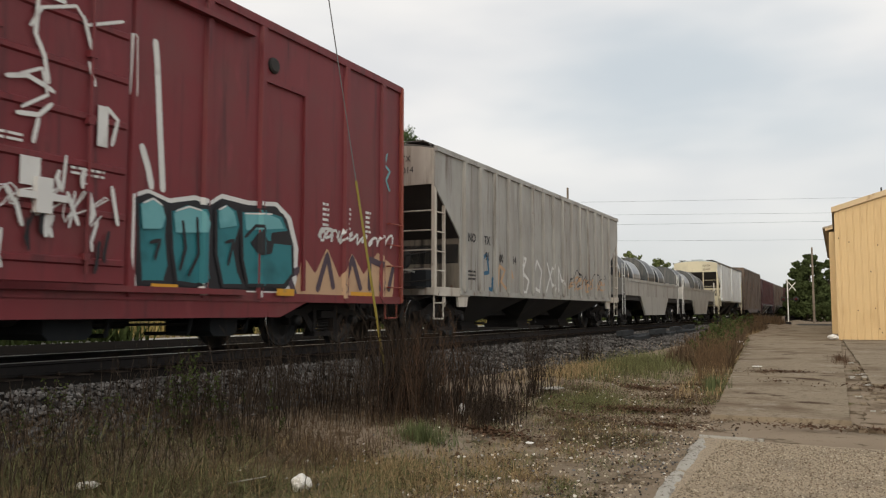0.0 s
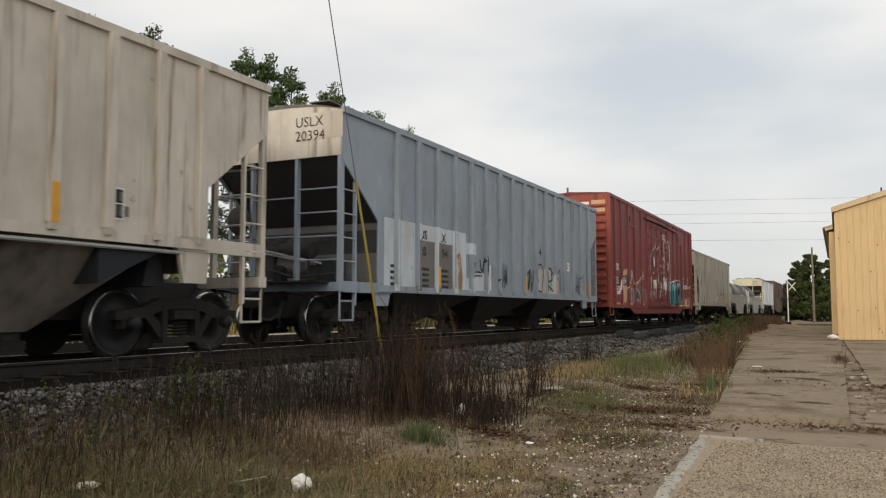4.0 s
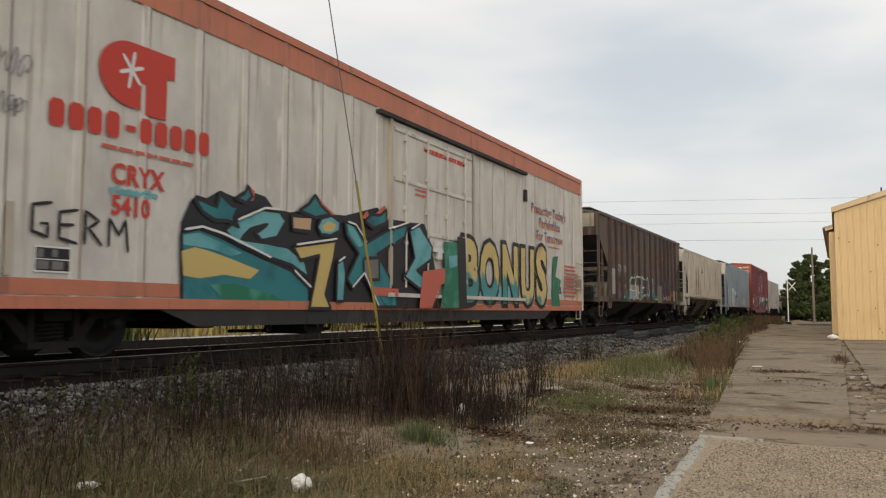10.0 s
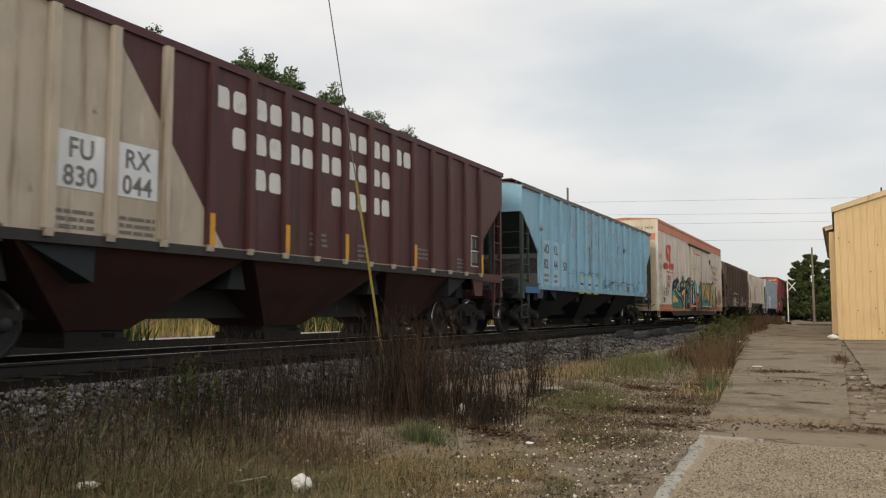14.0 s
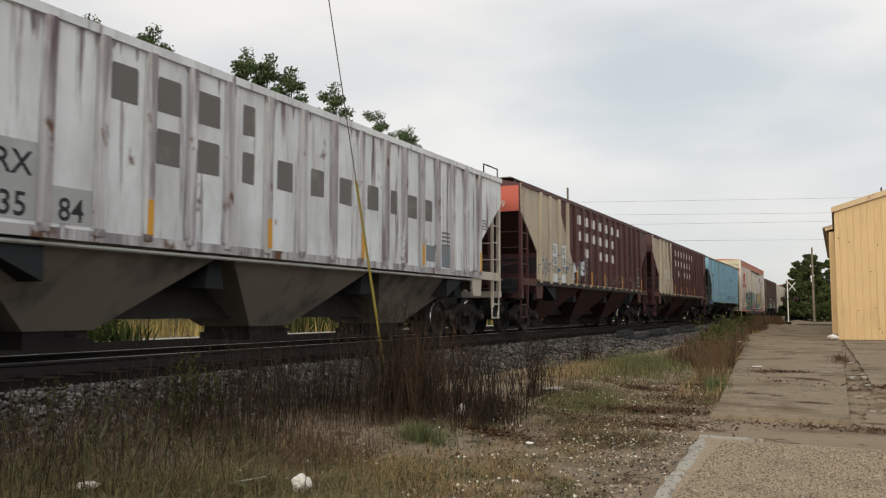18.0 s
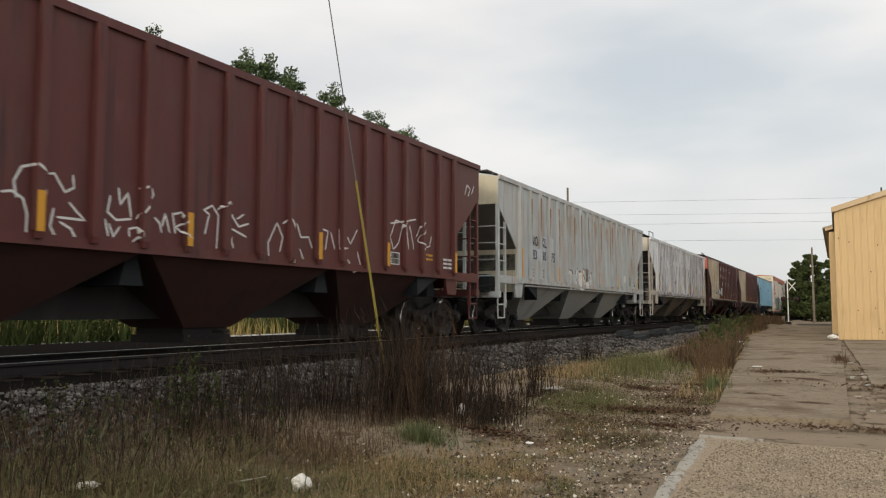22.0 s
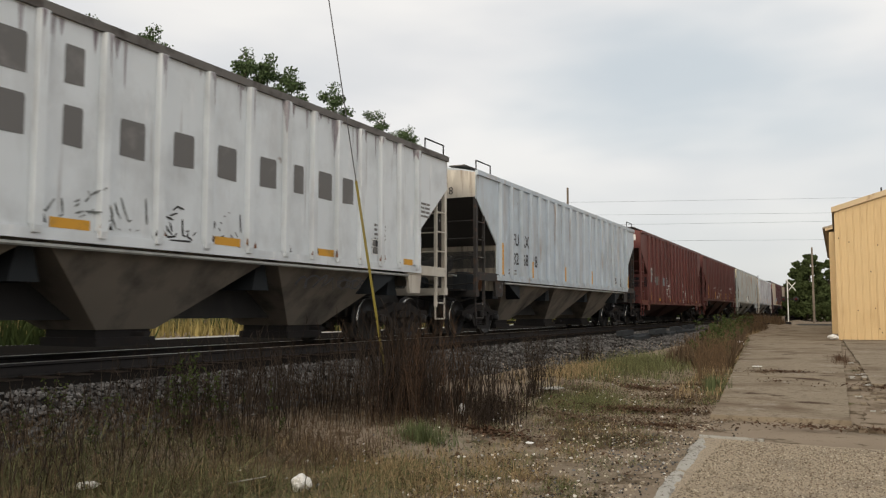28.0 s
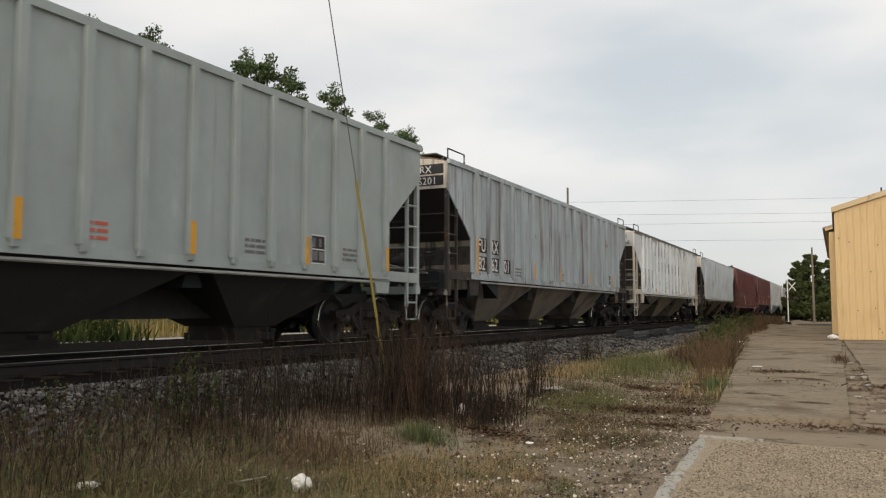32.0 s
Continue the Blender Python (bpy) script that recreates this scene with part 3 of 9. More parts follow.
            part("ladder_stile", Mesh().box(x0 + 0.03, x1, min(e - s * 0.49, e - s * 0.53), max(e - s * 0.49, e - s * 0.53), 0.72, 3.02), post_mat, car)
            st = Mesh()
            for z in (0.45, 0.80):
                st.tube((q * 1.48, e - s * 0.05, z), (q * 1.48, e - s * 0.5, z), 0.02)
            st.tube((q * 1.48, e - s * 0.05, 0.45), (q * 1.48, e - s * 0.05, 1.1), 0.02).tube((q * 1.48, e - s * 0.5, 0.45), (q * 1.48, e - s * 0.5, 1.1), 0.02)
            part("stirrup_step", st, post_mat, car)
        coupler(car, e, s)
        truck(car, s * (h - 1.3))
    part("centre_sill", Mesh().box(-0.3, 0.3, -h + 0.1, h - 0.1, 0.50, 1.05), P_dark, car)
    # three bays: upright skirt, then a funnel to the gate
    pitch = (2 * h - 3.9) / 3
    # bearers coloured near black to hold the shade between the bays
    for k in (-1.5, -0.5, 0.5, 1.5):
        part("cross_bearer", Mesh().prism([(k * pitch - 0.07, sill - 0.05), (k * pitch - 0.2, 0.95), (k * pitch + 0.2, 0.95), (k * pitch + 0.07, sill - 0.05)], "x", -1.2, 1.2), P_bay_black, car)
    for k in (-1, 0, 1):
        c, a = k * pitch, pitch / 2 - 0.02
        m = Mesh()
        rings = [(1.47, a, sill - 0.02), (1.44, a - 0.10, sill - 0.14), (0.55, 0.52, 0.36)]
        for x, y, z in rings:
            m.v += [(-x, c - y, z), (x, c - y, z), (x, c + y, z), (-x, c + y, z)]
        for r in (0, 4):
            m.f += [(r + i, r + (i + 1) % 4, r + 4 + (i + 1) % 4, r + 4 + i) for i in range(4)]
        m.f += [(8, 9, 10, 11), (3, 2, 1, 0)]
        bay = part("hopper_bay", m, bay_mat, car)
        gate = Mesh().box(-0.56, 0.56, c - 0.52, c + 0.52, 0.13, 0.25).box(-0.5, 0.5, c - 0.48, c + 0.48, 0.25, 0.36).box(0.7, 0.95, c - 0.06, c + 0.06, 0.27, 0.33)
        part("outlet_gate", gate, P_rust, bay)
    if pipe:
        part("brake_pipe", Mesh().tube((W - 0.02, -h + inn + 0.6, sill - 0.19), (W - 0.02, h - inn - 0.5, sill - 0.19), 0.028), P_bay_pale, car, "pale grimy brake pipe")
    # air tank and brake gear on the rear platform
    g = -h
    part("brake_cylinder", Mesh().lathe([(0.0, -0.42), (0.10, -0.42), (0.13, -0.2), (0.21, -0.16), (0.21, 0.30), (0.17, 0.36), (0.0, 0.38)], "x", 16), P_bay_dark, car, at=pose(0.15, g + 0.62, 1.83), smooth=True)
    part("brake_lever", Mesh().tube((-1.2, g + 0.45, 1.93), (0.75, g + 0.5, 1.52), 0.022).tube((-1.2, g + 0.45, 1.86), (0.4, g + 0.5, 1.56), 0.018), P_bay_pale, car, "pale worn brake lever rods")
    part("valve_stand", Mesh().box(-0.95, -0.8, g + 0.5, g + 0.62, 1.14, 1.75), P_bay_black, car)
    part("reservoir", Mesh().prism([(0.62, 1.16), (1.02, 1.16), (1.02, 1.54), (0.94, 1.62), (0.70, 1.62), (0.62, 1.54)], "y", g + 0.55, g + 0.95), P_bay_black, car)
    part("control_valve", Mesh().prism([(-0.3, 1.14), (-0.1, 1.14), (-0.1, 1.44), (-0.16, 1.5), (-0.3, 1.5)], "y", g + 0.4, g + 0.6), P_bay_black, car)
    for path, r in (([(-1.3, g + 0.3, 1.35), (-0.3, g + 0.35, 1.40), (0.3, g + 0.3, 1.25), (1.3, g + 0.3, 1.32)], 0.02), ([(0.5, g + 0.4, 1.2), (0.55, g + 0.45, 1.9), (0.9, g + 0.8, 2.0)], 0.018)):
        part("pipe_run", Mesh().path(path, r), P_dark, car)
    part("hand_brake", Mesh().lathe([(0.0, -0.03), (0.26, -0.03), (0.28, 0.0), (0.26, 0.03), (0.23, 0.0), (0.06, 0.02), (0.0, 0.05)], "y", 20), P_post, car, at=pose(-0.75, g - 0.08, 2.35), smooth=True)
    for z in (2.0, 2.72):
        part("end_grab", Mesh().tube((-0.5, g + 0.02, z), (0.5, g + 0.02, z), 0.014), post_mat, car)
    for x in (-0.35, 0.3):
        part("air_hose", Mesh().path([(x, g - 0.1, 0.8), (x + 0.05, g - 0.22, 0.55), (x + 0.12, g - 0.3, 0.4), (x + 0.2, g - 0.42, 0.5)], 0.025), P_bay_black, car)
    part("air_tank", Mesh().lathe([(0.0, -0.5), (0.16, -0.48), (0.19, -0.4), (0.19, 0.4), (0.16, 0.48), (0.0, 0.5)], "x", 16), low_mat, car, at=pose(-0.1, -h + 0.75, 1.5), smooth=True)
    part("brake_valve", Mesh().box(-0.7, -0.35, -h + 0.5, -h + 0.8, 1.25, 1.75).box(0.35, 0.6, -h + 0.6, -h + 0.85, 1.2, 1.5).tube((-0.6, -h + 0.6, 1.3), (0.5, -h + 0.7, 1.25), 0.02), P_dark, car)
    # hatches and running boards on the roof
    for i in range(10):
        y = -h + 1.2 + (L - 2.4) * i / 9
        part("roof_hatch", Mesh().prism([(-0.38, eave + 0.17), (-0.36, eave + 0.30), (0.36, eave + 0.30), (0.38, eave + 0.17)], "y", y - 0.55, y + 0.55), roof_mat, car)
    for s in (-1, 1):
        rb = Mesh().box(s * 0.95 - 0.22, s * 0.95 + 0.22, -h + 0.1, h - 0.1, eave + 0.20, eave + 0.225)
        for i in range(9):
            y = -h + 0.5 + (L - 1.0) * i / 8
            rb.box(s * 1.15 - 0.02, s * 1.15 + 0.02, y - 0.02, y + 0.02, eave + 0.04, eave + 0.21)
        part("running_board", rb, P_roof_grime, car)
    if roof_rail:
        for s in (-1, 1):
            part("roof_corner_grab", Mesh().path([(W - 0.05, s * (h - 0.1), eave), (W - 0.05, s * (h - 0.1), eave + 0.3), (W - 0.05, s * (h - 1.0), eave + 0.3), (W - 0.05, s * (h - 1.0), eave)], 0.018), P_rust, car)
    for k in yellow:
        y = ys[k]
        if vertical_yellow:
            plate(car, "reflector", y - 0.05, y + 0.05, sill + 0.02, sill + (0.85 if k == 0 else 0.48), P_yellow, R + 0.002)
        else:
            a, b = (y + 0.2, y + 0.75) if k >= 0 else (y - 0.7, y - 0.15)
            plate(car, "reflector", a, b, sill + 0.02, sill + 0.14, P_yellow)
    return car, ys, skin, h


# ---- box cars ----
def box_car(rear, skin_mat, label, L=18.7, eave=5.12, sill=0.78, posts=(), door=(6.8, 11.9), end_mat=None, roof_mat=None, smooth_side=False, name="box_car"):
    car = rail_car(name, label, "refrigerator car" if smooth_side else "box car", rear, L)
    h, W = L / 2, 1.53
    R = W + (0.02 if smooth_side else 0.06)
    end_mat, roof_mat = end_mat or skin_mat, roof_mat or skin_mat
    for s in (-1, 1):
        a, b = (W - 0.04, W) if s > 0 else (-W, -W + 0.04)
        part("side_sheet", Mesh().box(a, b, -h, h, sill, eave), skin_mat, car)
        a, b = (W - 0.03, W + 0.045) if s > 0 else (-W - 0.045, -W + 0.03)
        part("top_chord", Mesh().box(a, b, -h - 0.01, h + 0.01, eave - 0.10, eave + 0.03), roof_mat, car)
        part("side_sill", Mesh().prism([(-h, sill - 0.02), (h, sill - 0.02), (h, sill + 0.12), (-h, sill + 0.12)], "x", a + 0.01, b - 0.01), P_orange if smooth_side else skin_mat, car)
        belly = [(-h + 3.2, sill - 0.02), (-h + 3.9, sill - 0.26), (h - 3.9, sill - 0.26), (h - 3.2, sill - 0.02)]
        part("belly_sill", Mesh().prism(belly, "x", a + 0.02, b - 0.03), skin_mat if not smooth_side else P_dark, car)
    arch = [(-W, eave)] + [(-W + 2 * W * i / 6, eave + 0.04 + 0.10 * (1 - abs(i - 3) / 3)) for i in range(7)] + [(W, eave)]
    part("roof", Mesh().prism(arch, "y", -h, h), roof_mat, car)
    # posts: (distance from the rear, width)
    ys = [-h + p for p in posts]
    hat = [(-0.075, 0.0), (-0.05, R - W), (0.05, R - W), (0.075, 0.0)]
    for s in (-1, 1):
        m = Mesh().prism([(s * (W + d), y) for y, d in hat], "z", sill + 0.02, eave - 0.10).data("side_post", skin_mat)
        for y in ys:
            part("side_post", m, None, car, at=pose(0, y, 0))

    def skin(y):
        return R if smooth_side or any(abs(y - r) < 0.055 for r in ys) else W
    # corrugated ends
    for s in (-1, 1):
        e = s * h
        part("end_wall", Mesh().box(-W + 0.04, W - 0.04, min(e, e - s * 0.05), max(e, e - s * 0.05), sill, eave + 0.05), end_mat, car)
        if not smooth_side:
            for i in range(13):
                z = sill + 0.28 + i * (eave - sill - 0.75) / 12
                part("end_corrugation", Mesh().prism([(e - s * 0.01, z - 0.10), (e + s * 0.075, z - 0.03), (e + s * 0.085, z + 0.02), (e - s * 0.01, z + 0.10)], "x", -W + 0.12, W - 0.12), end_mat, car)
        for q in (-1, 1):
            part("corner_post", Mesh().box(q * W - 0.06, q * W + 0.06, min(e - s * 0.06, e + s * 0.02), max(e - s * 0.06, e + s * 0.02), sill, eave), end_mat if not smooth_side else skin_mat, car)
            for i in range(4):
                z = sill + 0.30 + 0.42 * i
                part("side_rung", Mesh().path([(q * W, e - s * 0.06, z), (q * (W + 0.09), e - s * 0.06, z), (q * (W + 0.09), e - s * 0.55, z), (q * W, e - s * 0.55, z)], 0.014, 5), end_mat, car)
                part("end_rung", Mesh().path([(q * 1.40, e, z), (q * 1.40, e + s * 0.12, z), (q * 0.85, e + s * 0.12, z), (q * 0.85, e, z)], 0.014, 5), end_mat, car)
            st = Mesh().path([(q * 1.5, e - s * 0.1, sill), (q * 1.5, e - s * 0.1, sill - 0.3), (q * 1.5, e - s * 0.55, sill - 0.3), (q * 1.5, e - s * 0.55, sill)], 0.02)
            part("stirrup_step", st, end_mat, car)
        part("crossover_platform", Mesh().box(-1.2, 1.2, min(e + s * 0.06, e + s * 0.4), max(e + s * 0.06, e + s * 0.4), 1.10, 1.13), P_rust, car)
        part("handbrake", Mesh().lathe([(0.0, 0.0), (0.26, 0.0), (0.28, 0.03), (0.26, 0.05), (0.0, 0.05)], "y", 18), P_rust, car, at=pose(-0.6, e + s * 0.12, 2.2)) if s < 0 else None
        part("draft_box", Mesh().box(-0.45, 0.45, min(e, e - s * 1.0), max(e, e - s * 1.0), 0.62, 1.02), P_dark, car)
        coupler(car, e + s * 0.25, s)
        truck(car, s * (h - 2.0))
    part("centre_sill", Mesh().box(-0.3, 0.3, -h + 0.3, h - 0.3, 0.55, 0.9), P_dark, car)
    part("underframe", Mesh().box(-W + 0.1, W - 0.1, -h + 0.2, h - 0.2, 0.9, 1.05), P_dark, car)
    # brake gear and boxes slung under the floor
    for k, (y, w, z) in enumerate(((-0.36, 0.5, 0.34), (-0.24, 0.28, 0.22), (-0.10, 0.62, 0.40), (0.14, 0.35, 0.26), (0.24, 0.55, 0.36), (0.36, 0.3, 0.24))):
        c = y * (L - 6.0)
        part("underfloor_box", Mesh().prism([(c - w, 0.9), (c - w, z + 0.08), (c - w + 0.08, z), (c + w - 0.08, z), (c + w, z + 0.08), (c + w, 0.9)], "x", 0.25 if k % 2 else -0.9, 1.15 if k % 2 else 0.2), P_bay_black, car)
        part("hanger", Mesh().tube((1.2, c + w + 0.3, 0.9), (1.1, c + w + 0.25, 0.3), 0.03).tube((1.1, c + w + 0.25, 0.3), (0.2, c + w + 0.3, 0.28), 0.03), P_bay_black, car)
    part("air_tank", Mesh().lathe([(0.0, -0.5), (0.18, -0.48), (0.2, -0.4), (0.2, 0.4), (0.18, 0.48), (0.0, 0.5)], "y", 14), P_dark, car, at=pose(0.75, 0.8, 0.62), smooth=True)
    part("brake_rigging", Mesh().tube((0.6, -h + 3, 0.5), (0.6, h - 3, 0.5), 0.03).tube((-0.6, -h + 4, 0.45), (0.8, h - 5, 0.42), 0.02), P_dark, car)
    return car, ys, skin, h


def sliding_door(car, h, y0, y1, z0, z1, material, rails=6, bars_=3):
    """Plug door with upright lock rods, rails above and below."""
    a, b, W = -h + y0, -h + y1, 1.53
    d = part("door", Mesh().box(W, W + 0.035, a, b, z0, z1), material, car)
    for i in range(rails):
        z = z0 + 0.25 + (z1 - z0 - 0.4) * i / (rails - 1)
        part("door_rail", Mesh().prism([(W + 0.035, z - 0.05), (W + 0.065, z - 0.03), (W + 0.065, z + 0.03), (W + 0.035, z + 0.05)], "y", a + 0.05, b - 0.05), material, d)
    for i in range(bars_):
        y = a + (b - a) * (i + 0.5) / bars_
        m = Mesh().tube((W + 0.09, y, z0 + 0.1), (W + 0.09, y, z1 - 0.1), 0.02)
        for j in range(5):
            z = z0 + 0.3 + (z1 - z0 - 0.6) * j / 4
            m.box(W + 0.03, W + 0.11, y - 0.05, y + 0.05, z - 0.04, z + 0.04)
        part("lock_rod", m, material, d)
    part("door_track", Mesh().box(W - 0.01, W + 0.12, a - 0.6, b + (b - a) * 0.95, z1 + 0.02, z1 + 0.10), P_dark if material is P_reefer else material, car)
    part("door_track", Mesh().box(W - 0.01, W + 0.12, a - 0.2, b + (b - a) * 0.9, z0 - 0.10, z0 - 0.02), material, car)
    part("lock_handle", Mesh().box(W + 0.09, W + 0.13, (a + b) / 2 - 0.3, (a + b) / 2 + 0.3, z0 + 0.9, z0 + 0.98).box(W + 0.04, W + 0.14, (a + b) / 2 - 0.1, (a + b) / 2 + 0.1, z0 + 0.75, z0 + 1.15), P_chalk, d)
    return d


# ---- coil cars ----
def coil_car(rear, label, L=12.7):
    car = rail_car("coil_car", label, "coil car", rear, L)
    h = L / 2
    for s in (-1, 1):
        a, b = (1.38, 1.46) if s > 0 else (-1.46, -1.38)
        part("trough_side", Mesh().box(a, b, -h + 0.4, h - 0.4, 1.30, 1.95), P_grey, car)
        skirt = [(-h + 3.2, 1.30), (-h + 4.2, 0.45), (h - 4.2, 0.45), (h - 3.2, 1.30)]
        part("fish_belly", Mesh().prism(skirt, "x", a, b), P_grey, car)
        part("top_rail", Mesh().box(a - 0.03, b + 0.03, -h + 0.35, h - 0.35, 1.90, 2.02), P_grey, car)
        e = s * h
        part("end_bulkhead", Mesh().prism([(-1.4, 1.2), (-1.4, 1.95), (-0.9, 2.15), (0.9, 2.15), (1.4, 1.95), (1.4, 1.2)], "y", min(e - s * 0.4, e - s * 0.5), max(e - s * 0.4, e - s * 0.5)), P_grey, car)
        lad = Mesh()
        for z in (1.4, 1.75, 2.1, 2.45):
            lad.tube((1.42, e - s * 0.1, z), (1.42, e - s * 0.5, z), 0.016)
        lad.tube((1.42, e - s * 0.1, 0.5), (1.42, e - s * 0.1, 2.6), 0.018).tube((1.42, e - s * 0.5, 0.5), (1.42, e - s * 0.5, 2.6), 0.018)
        part("ladder", lad, P_chalk, car)
        coupler(car, e, s)
        truck(car, s * (h - 1.6))
    part("deck", Mesh().box(-1.38, 1.38, -h + 0.2, h - 0.2, 1.1, 1.32), P_dark, car)
    part("centre_sill", Mesh().box(-0.3, 0.3, -h, h, 0.7, 1.1), P_dark, car)
    # coils lie lengthwise in the trough, bright steel bands round their ends
    for k in range(4):
        y, r, w = -h + 2.2 + k * (L - 4.4) / 3, (0.98, 0.9, 1.0, 0.92)[k], (0.95, 0.8, 0.9, 0.85)[k]
        m = Mesh().lathe([(0.25, -w), (0.25, w), (r - 0.02, w), (r, w - 0.02), (r, -w + 0.02), (r - 0.02, -w), (0.25, -w)], "y", 30)
        c = part("steel_coil", m, COIL if k == 1 else COIL_DARK, car, at=pose(0, y, 1.28 + r), smooth=False)
        for d in (-w + 0.15, w - 0.15):
            part("strap", Mesh().lathe([(r + 0.004, d - 0.09), (r + 0.004, d + 0.09)], "y", 30), P_railhead, c)
    return car


COIL = surf("bare_coil_steel", (0.30, 0.31, 0.32), 0.35, 0.9, (((0.16, 0.15, 0.15), 0.5, 0.2, (9, 1, 1), 4.0),))
COIL_DARK = surf("dark_coil_steel", (0.07, 0.075, 0.08), 0.45, 0.6, (((0.14, 0.14, 0.14), 0.5, 0.2, (9, 1, 1), 4.0),))


# ---- the train, from its front part to its rear ----
def end_marks(h, car, a, b, material=None, eave=None, x=0.1, board=None, size=0.27):
    eave = eave or EAVES[car.name]
    if board:
        part("number_board", Mesh().box(x - 0.05, x + 1.05, -h - 0.006, -h, eave - 0.52, eave - 0.02), board, car)
    rear_text(car, a, x, -h - 0.012, eave - 0.27, size, material, 0.95)
    rear_text(car, b, x, -h - 0.012, eave - 0.53, size, material, 0.95)


def row(car, h, words, z, size, material=None, x=1.537):
    """Groups of letters between the ribs: (letters, metres from the rear)."""
    ys = RIBS[car.name]
    for w, y in words:
        me = lettering(w, size, material or P_ink, 0.006, 0.92)
        wide = max(v.co.x for v in me.vertices)
        k = max(i for i in range(len(ys) - 1) if ys[i] <= max(ys[0], y - h + wide / 2))
        part("lettering", me, None, car, at=Matrix.Translation((x, (ys[k] + ys[k + 1] - wide) / 2, z)) @ SIDE)


def train():
    # cars ahead
    covered_hopper(183.2, P_brown, "dark brown covered hopper car far up the track", n=13, L=16.4)
    covered_hopper(165.3, P_maroon, "dark maroon covered hopper car far up the track", n=13, L=16.4)
    covered_hopper(147.4, P_brown, "dark brown covered hopper car far up the track", n=13, L=16.4)
    covered_hopper(129.5, P_maroon, "dark maroon covered hopper car far up the track", n=13, L=16.4)
    covered_hopper(111.6, P_brown, "dark brown covered hopper car with grimy sides", n=14, L=16.4)
    covered_hopper(93.7, P_maroon, "dark maroon covered hopper car with grimy sides", n=14, L=16.4)
    box_car(76.6, P_brown, "rust-brown ribbed box car with faded sides", L=15.6, eave=4.5, posts=[0.8 + 1.15 * i for i in range(13)])
    car, ys, skin, h = covered_hopper(60.3, P_white, "pale grey smooth-sided covered hopper with cream ends", n=3, L=14.8, end_mat=P_cream, slope_mat=P_dark, bay_mat=P_bay_dark, roof_mat=P_steel)
    end_marks(h, car, "HXTX", "32418", x=0.5, size=0.2)
    coil_car(46.6, "low grey coil car loaded with dark steel coils")
    coil_car(32.95, "low grey coil car loaded with bright banded steel coils")
    car, ys, skin, h = covered_hopper(15.84, P_grey, "weathered grey covered hopper with low graffiti along the sides", n=15, L=16.08, eave=4.26, sill=1.12, end_mat=P_beige, low_mat=P_tan_soot, bay_mat=P_bay_dark, pipe=False)
    end_marks(h, car, "NOTX", "D10014", x=0.35, size=0.2)
    row(car, h, [("NO", 1.75), ("TX", 2.8)], 2.3, 0.3)
    row(car, h, [("91", 2.8), ("00", 3.8), ("14", 4.8)], 1.9, 0.3)
    ink(car, "graffiti", rear_pts(h, [[(2.6, 1.25), (2.5, 1.9), (2.9, 2.05), (3.0, 1.6), (2.6, 1.55)], [(3.0, 1.2), (3.2, 1.15), (3.25, 1.5)]]), P_logo_blue, skin, 0.10)
    ink(car, "graffiti", rear_pts(h, [[(3.6, 1.2), (3.7, 1.8), (4.1, 1.7), (3.8, 1.4), (4.2, 1.2)], [(4.4, 1.2), (4.4, 1.9), (4.7, 1.5)]]), P_sand, skin, 0.09)
    ink(car, "graffiti", rear_pts(h, [[(5.3, 1.15), (5.2, 2.1), (5.7, 2.1), (5.4, 1.7), (5.9, 1.5), (5.7, 1.15), (5.3, 1.15)], [(6.3, 1.6), (6.6, 2.1), (7.0, 1.8), (6.8, 1.2), (6.4, 1.3), (6.3, 1.6)],
                                      [(7.5, 2.1), (8.1, 1.2)], [(8.1, 2.1), (7.4, 1.2)], [(8.6, 1.2), (8.6, 2.0), (9.1, 1.3), (9.2, 2.0)]]), P_chalk, skin, 0.09)
    ink(car, "graffiti", loops(-h + 9.6, 1.15, 4.2, 0.75, 7, 8), P_sand, skin, 0.07)
    ink(car, "graffiti", loops(-h + 9.6, 1.2, 4.6, 0.9, 9, 5), P_ink, skin, 0.035, 0.009)
    bars(car, -h + 1.7, 1.6, 0.5, 3, P_ink, seed=15)
    red_box_car()
    hopper_blue_grey()
    hopper_beige()
    hopper_brown()
    reefer()
    hopper_light_blue()
    for rear, num, seed in ((-118.24, ("830", "044"), 1), (-135.67, ("830", "059"), 2)):
        hopper_maroon(rear, num, seed)
    hopper_dirty_white()
    hopper_pale()
    hopper_red()
    hopper_faded_red()
    hopper_pale_blue()
    hopper_white()
    hopper_steel()
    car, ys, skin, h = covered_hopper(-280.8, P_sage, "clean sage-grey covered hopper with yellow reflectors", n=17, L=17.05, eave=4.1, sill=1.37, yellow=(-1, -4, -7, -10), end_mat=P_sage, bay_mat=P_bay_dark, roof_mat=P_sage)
    placard(car, 13.13 - h, 1.42)
    bars(car, h - 2.95, 1.75, 0.5, 3, P_patch, seed=3)
    bars(car, h - 5.6, 1.72, 0.5, 3, P_patch, seed=4)
    bars(car, h - 8.55, 1.7, 0.45, 3, P_coral, seed=5)


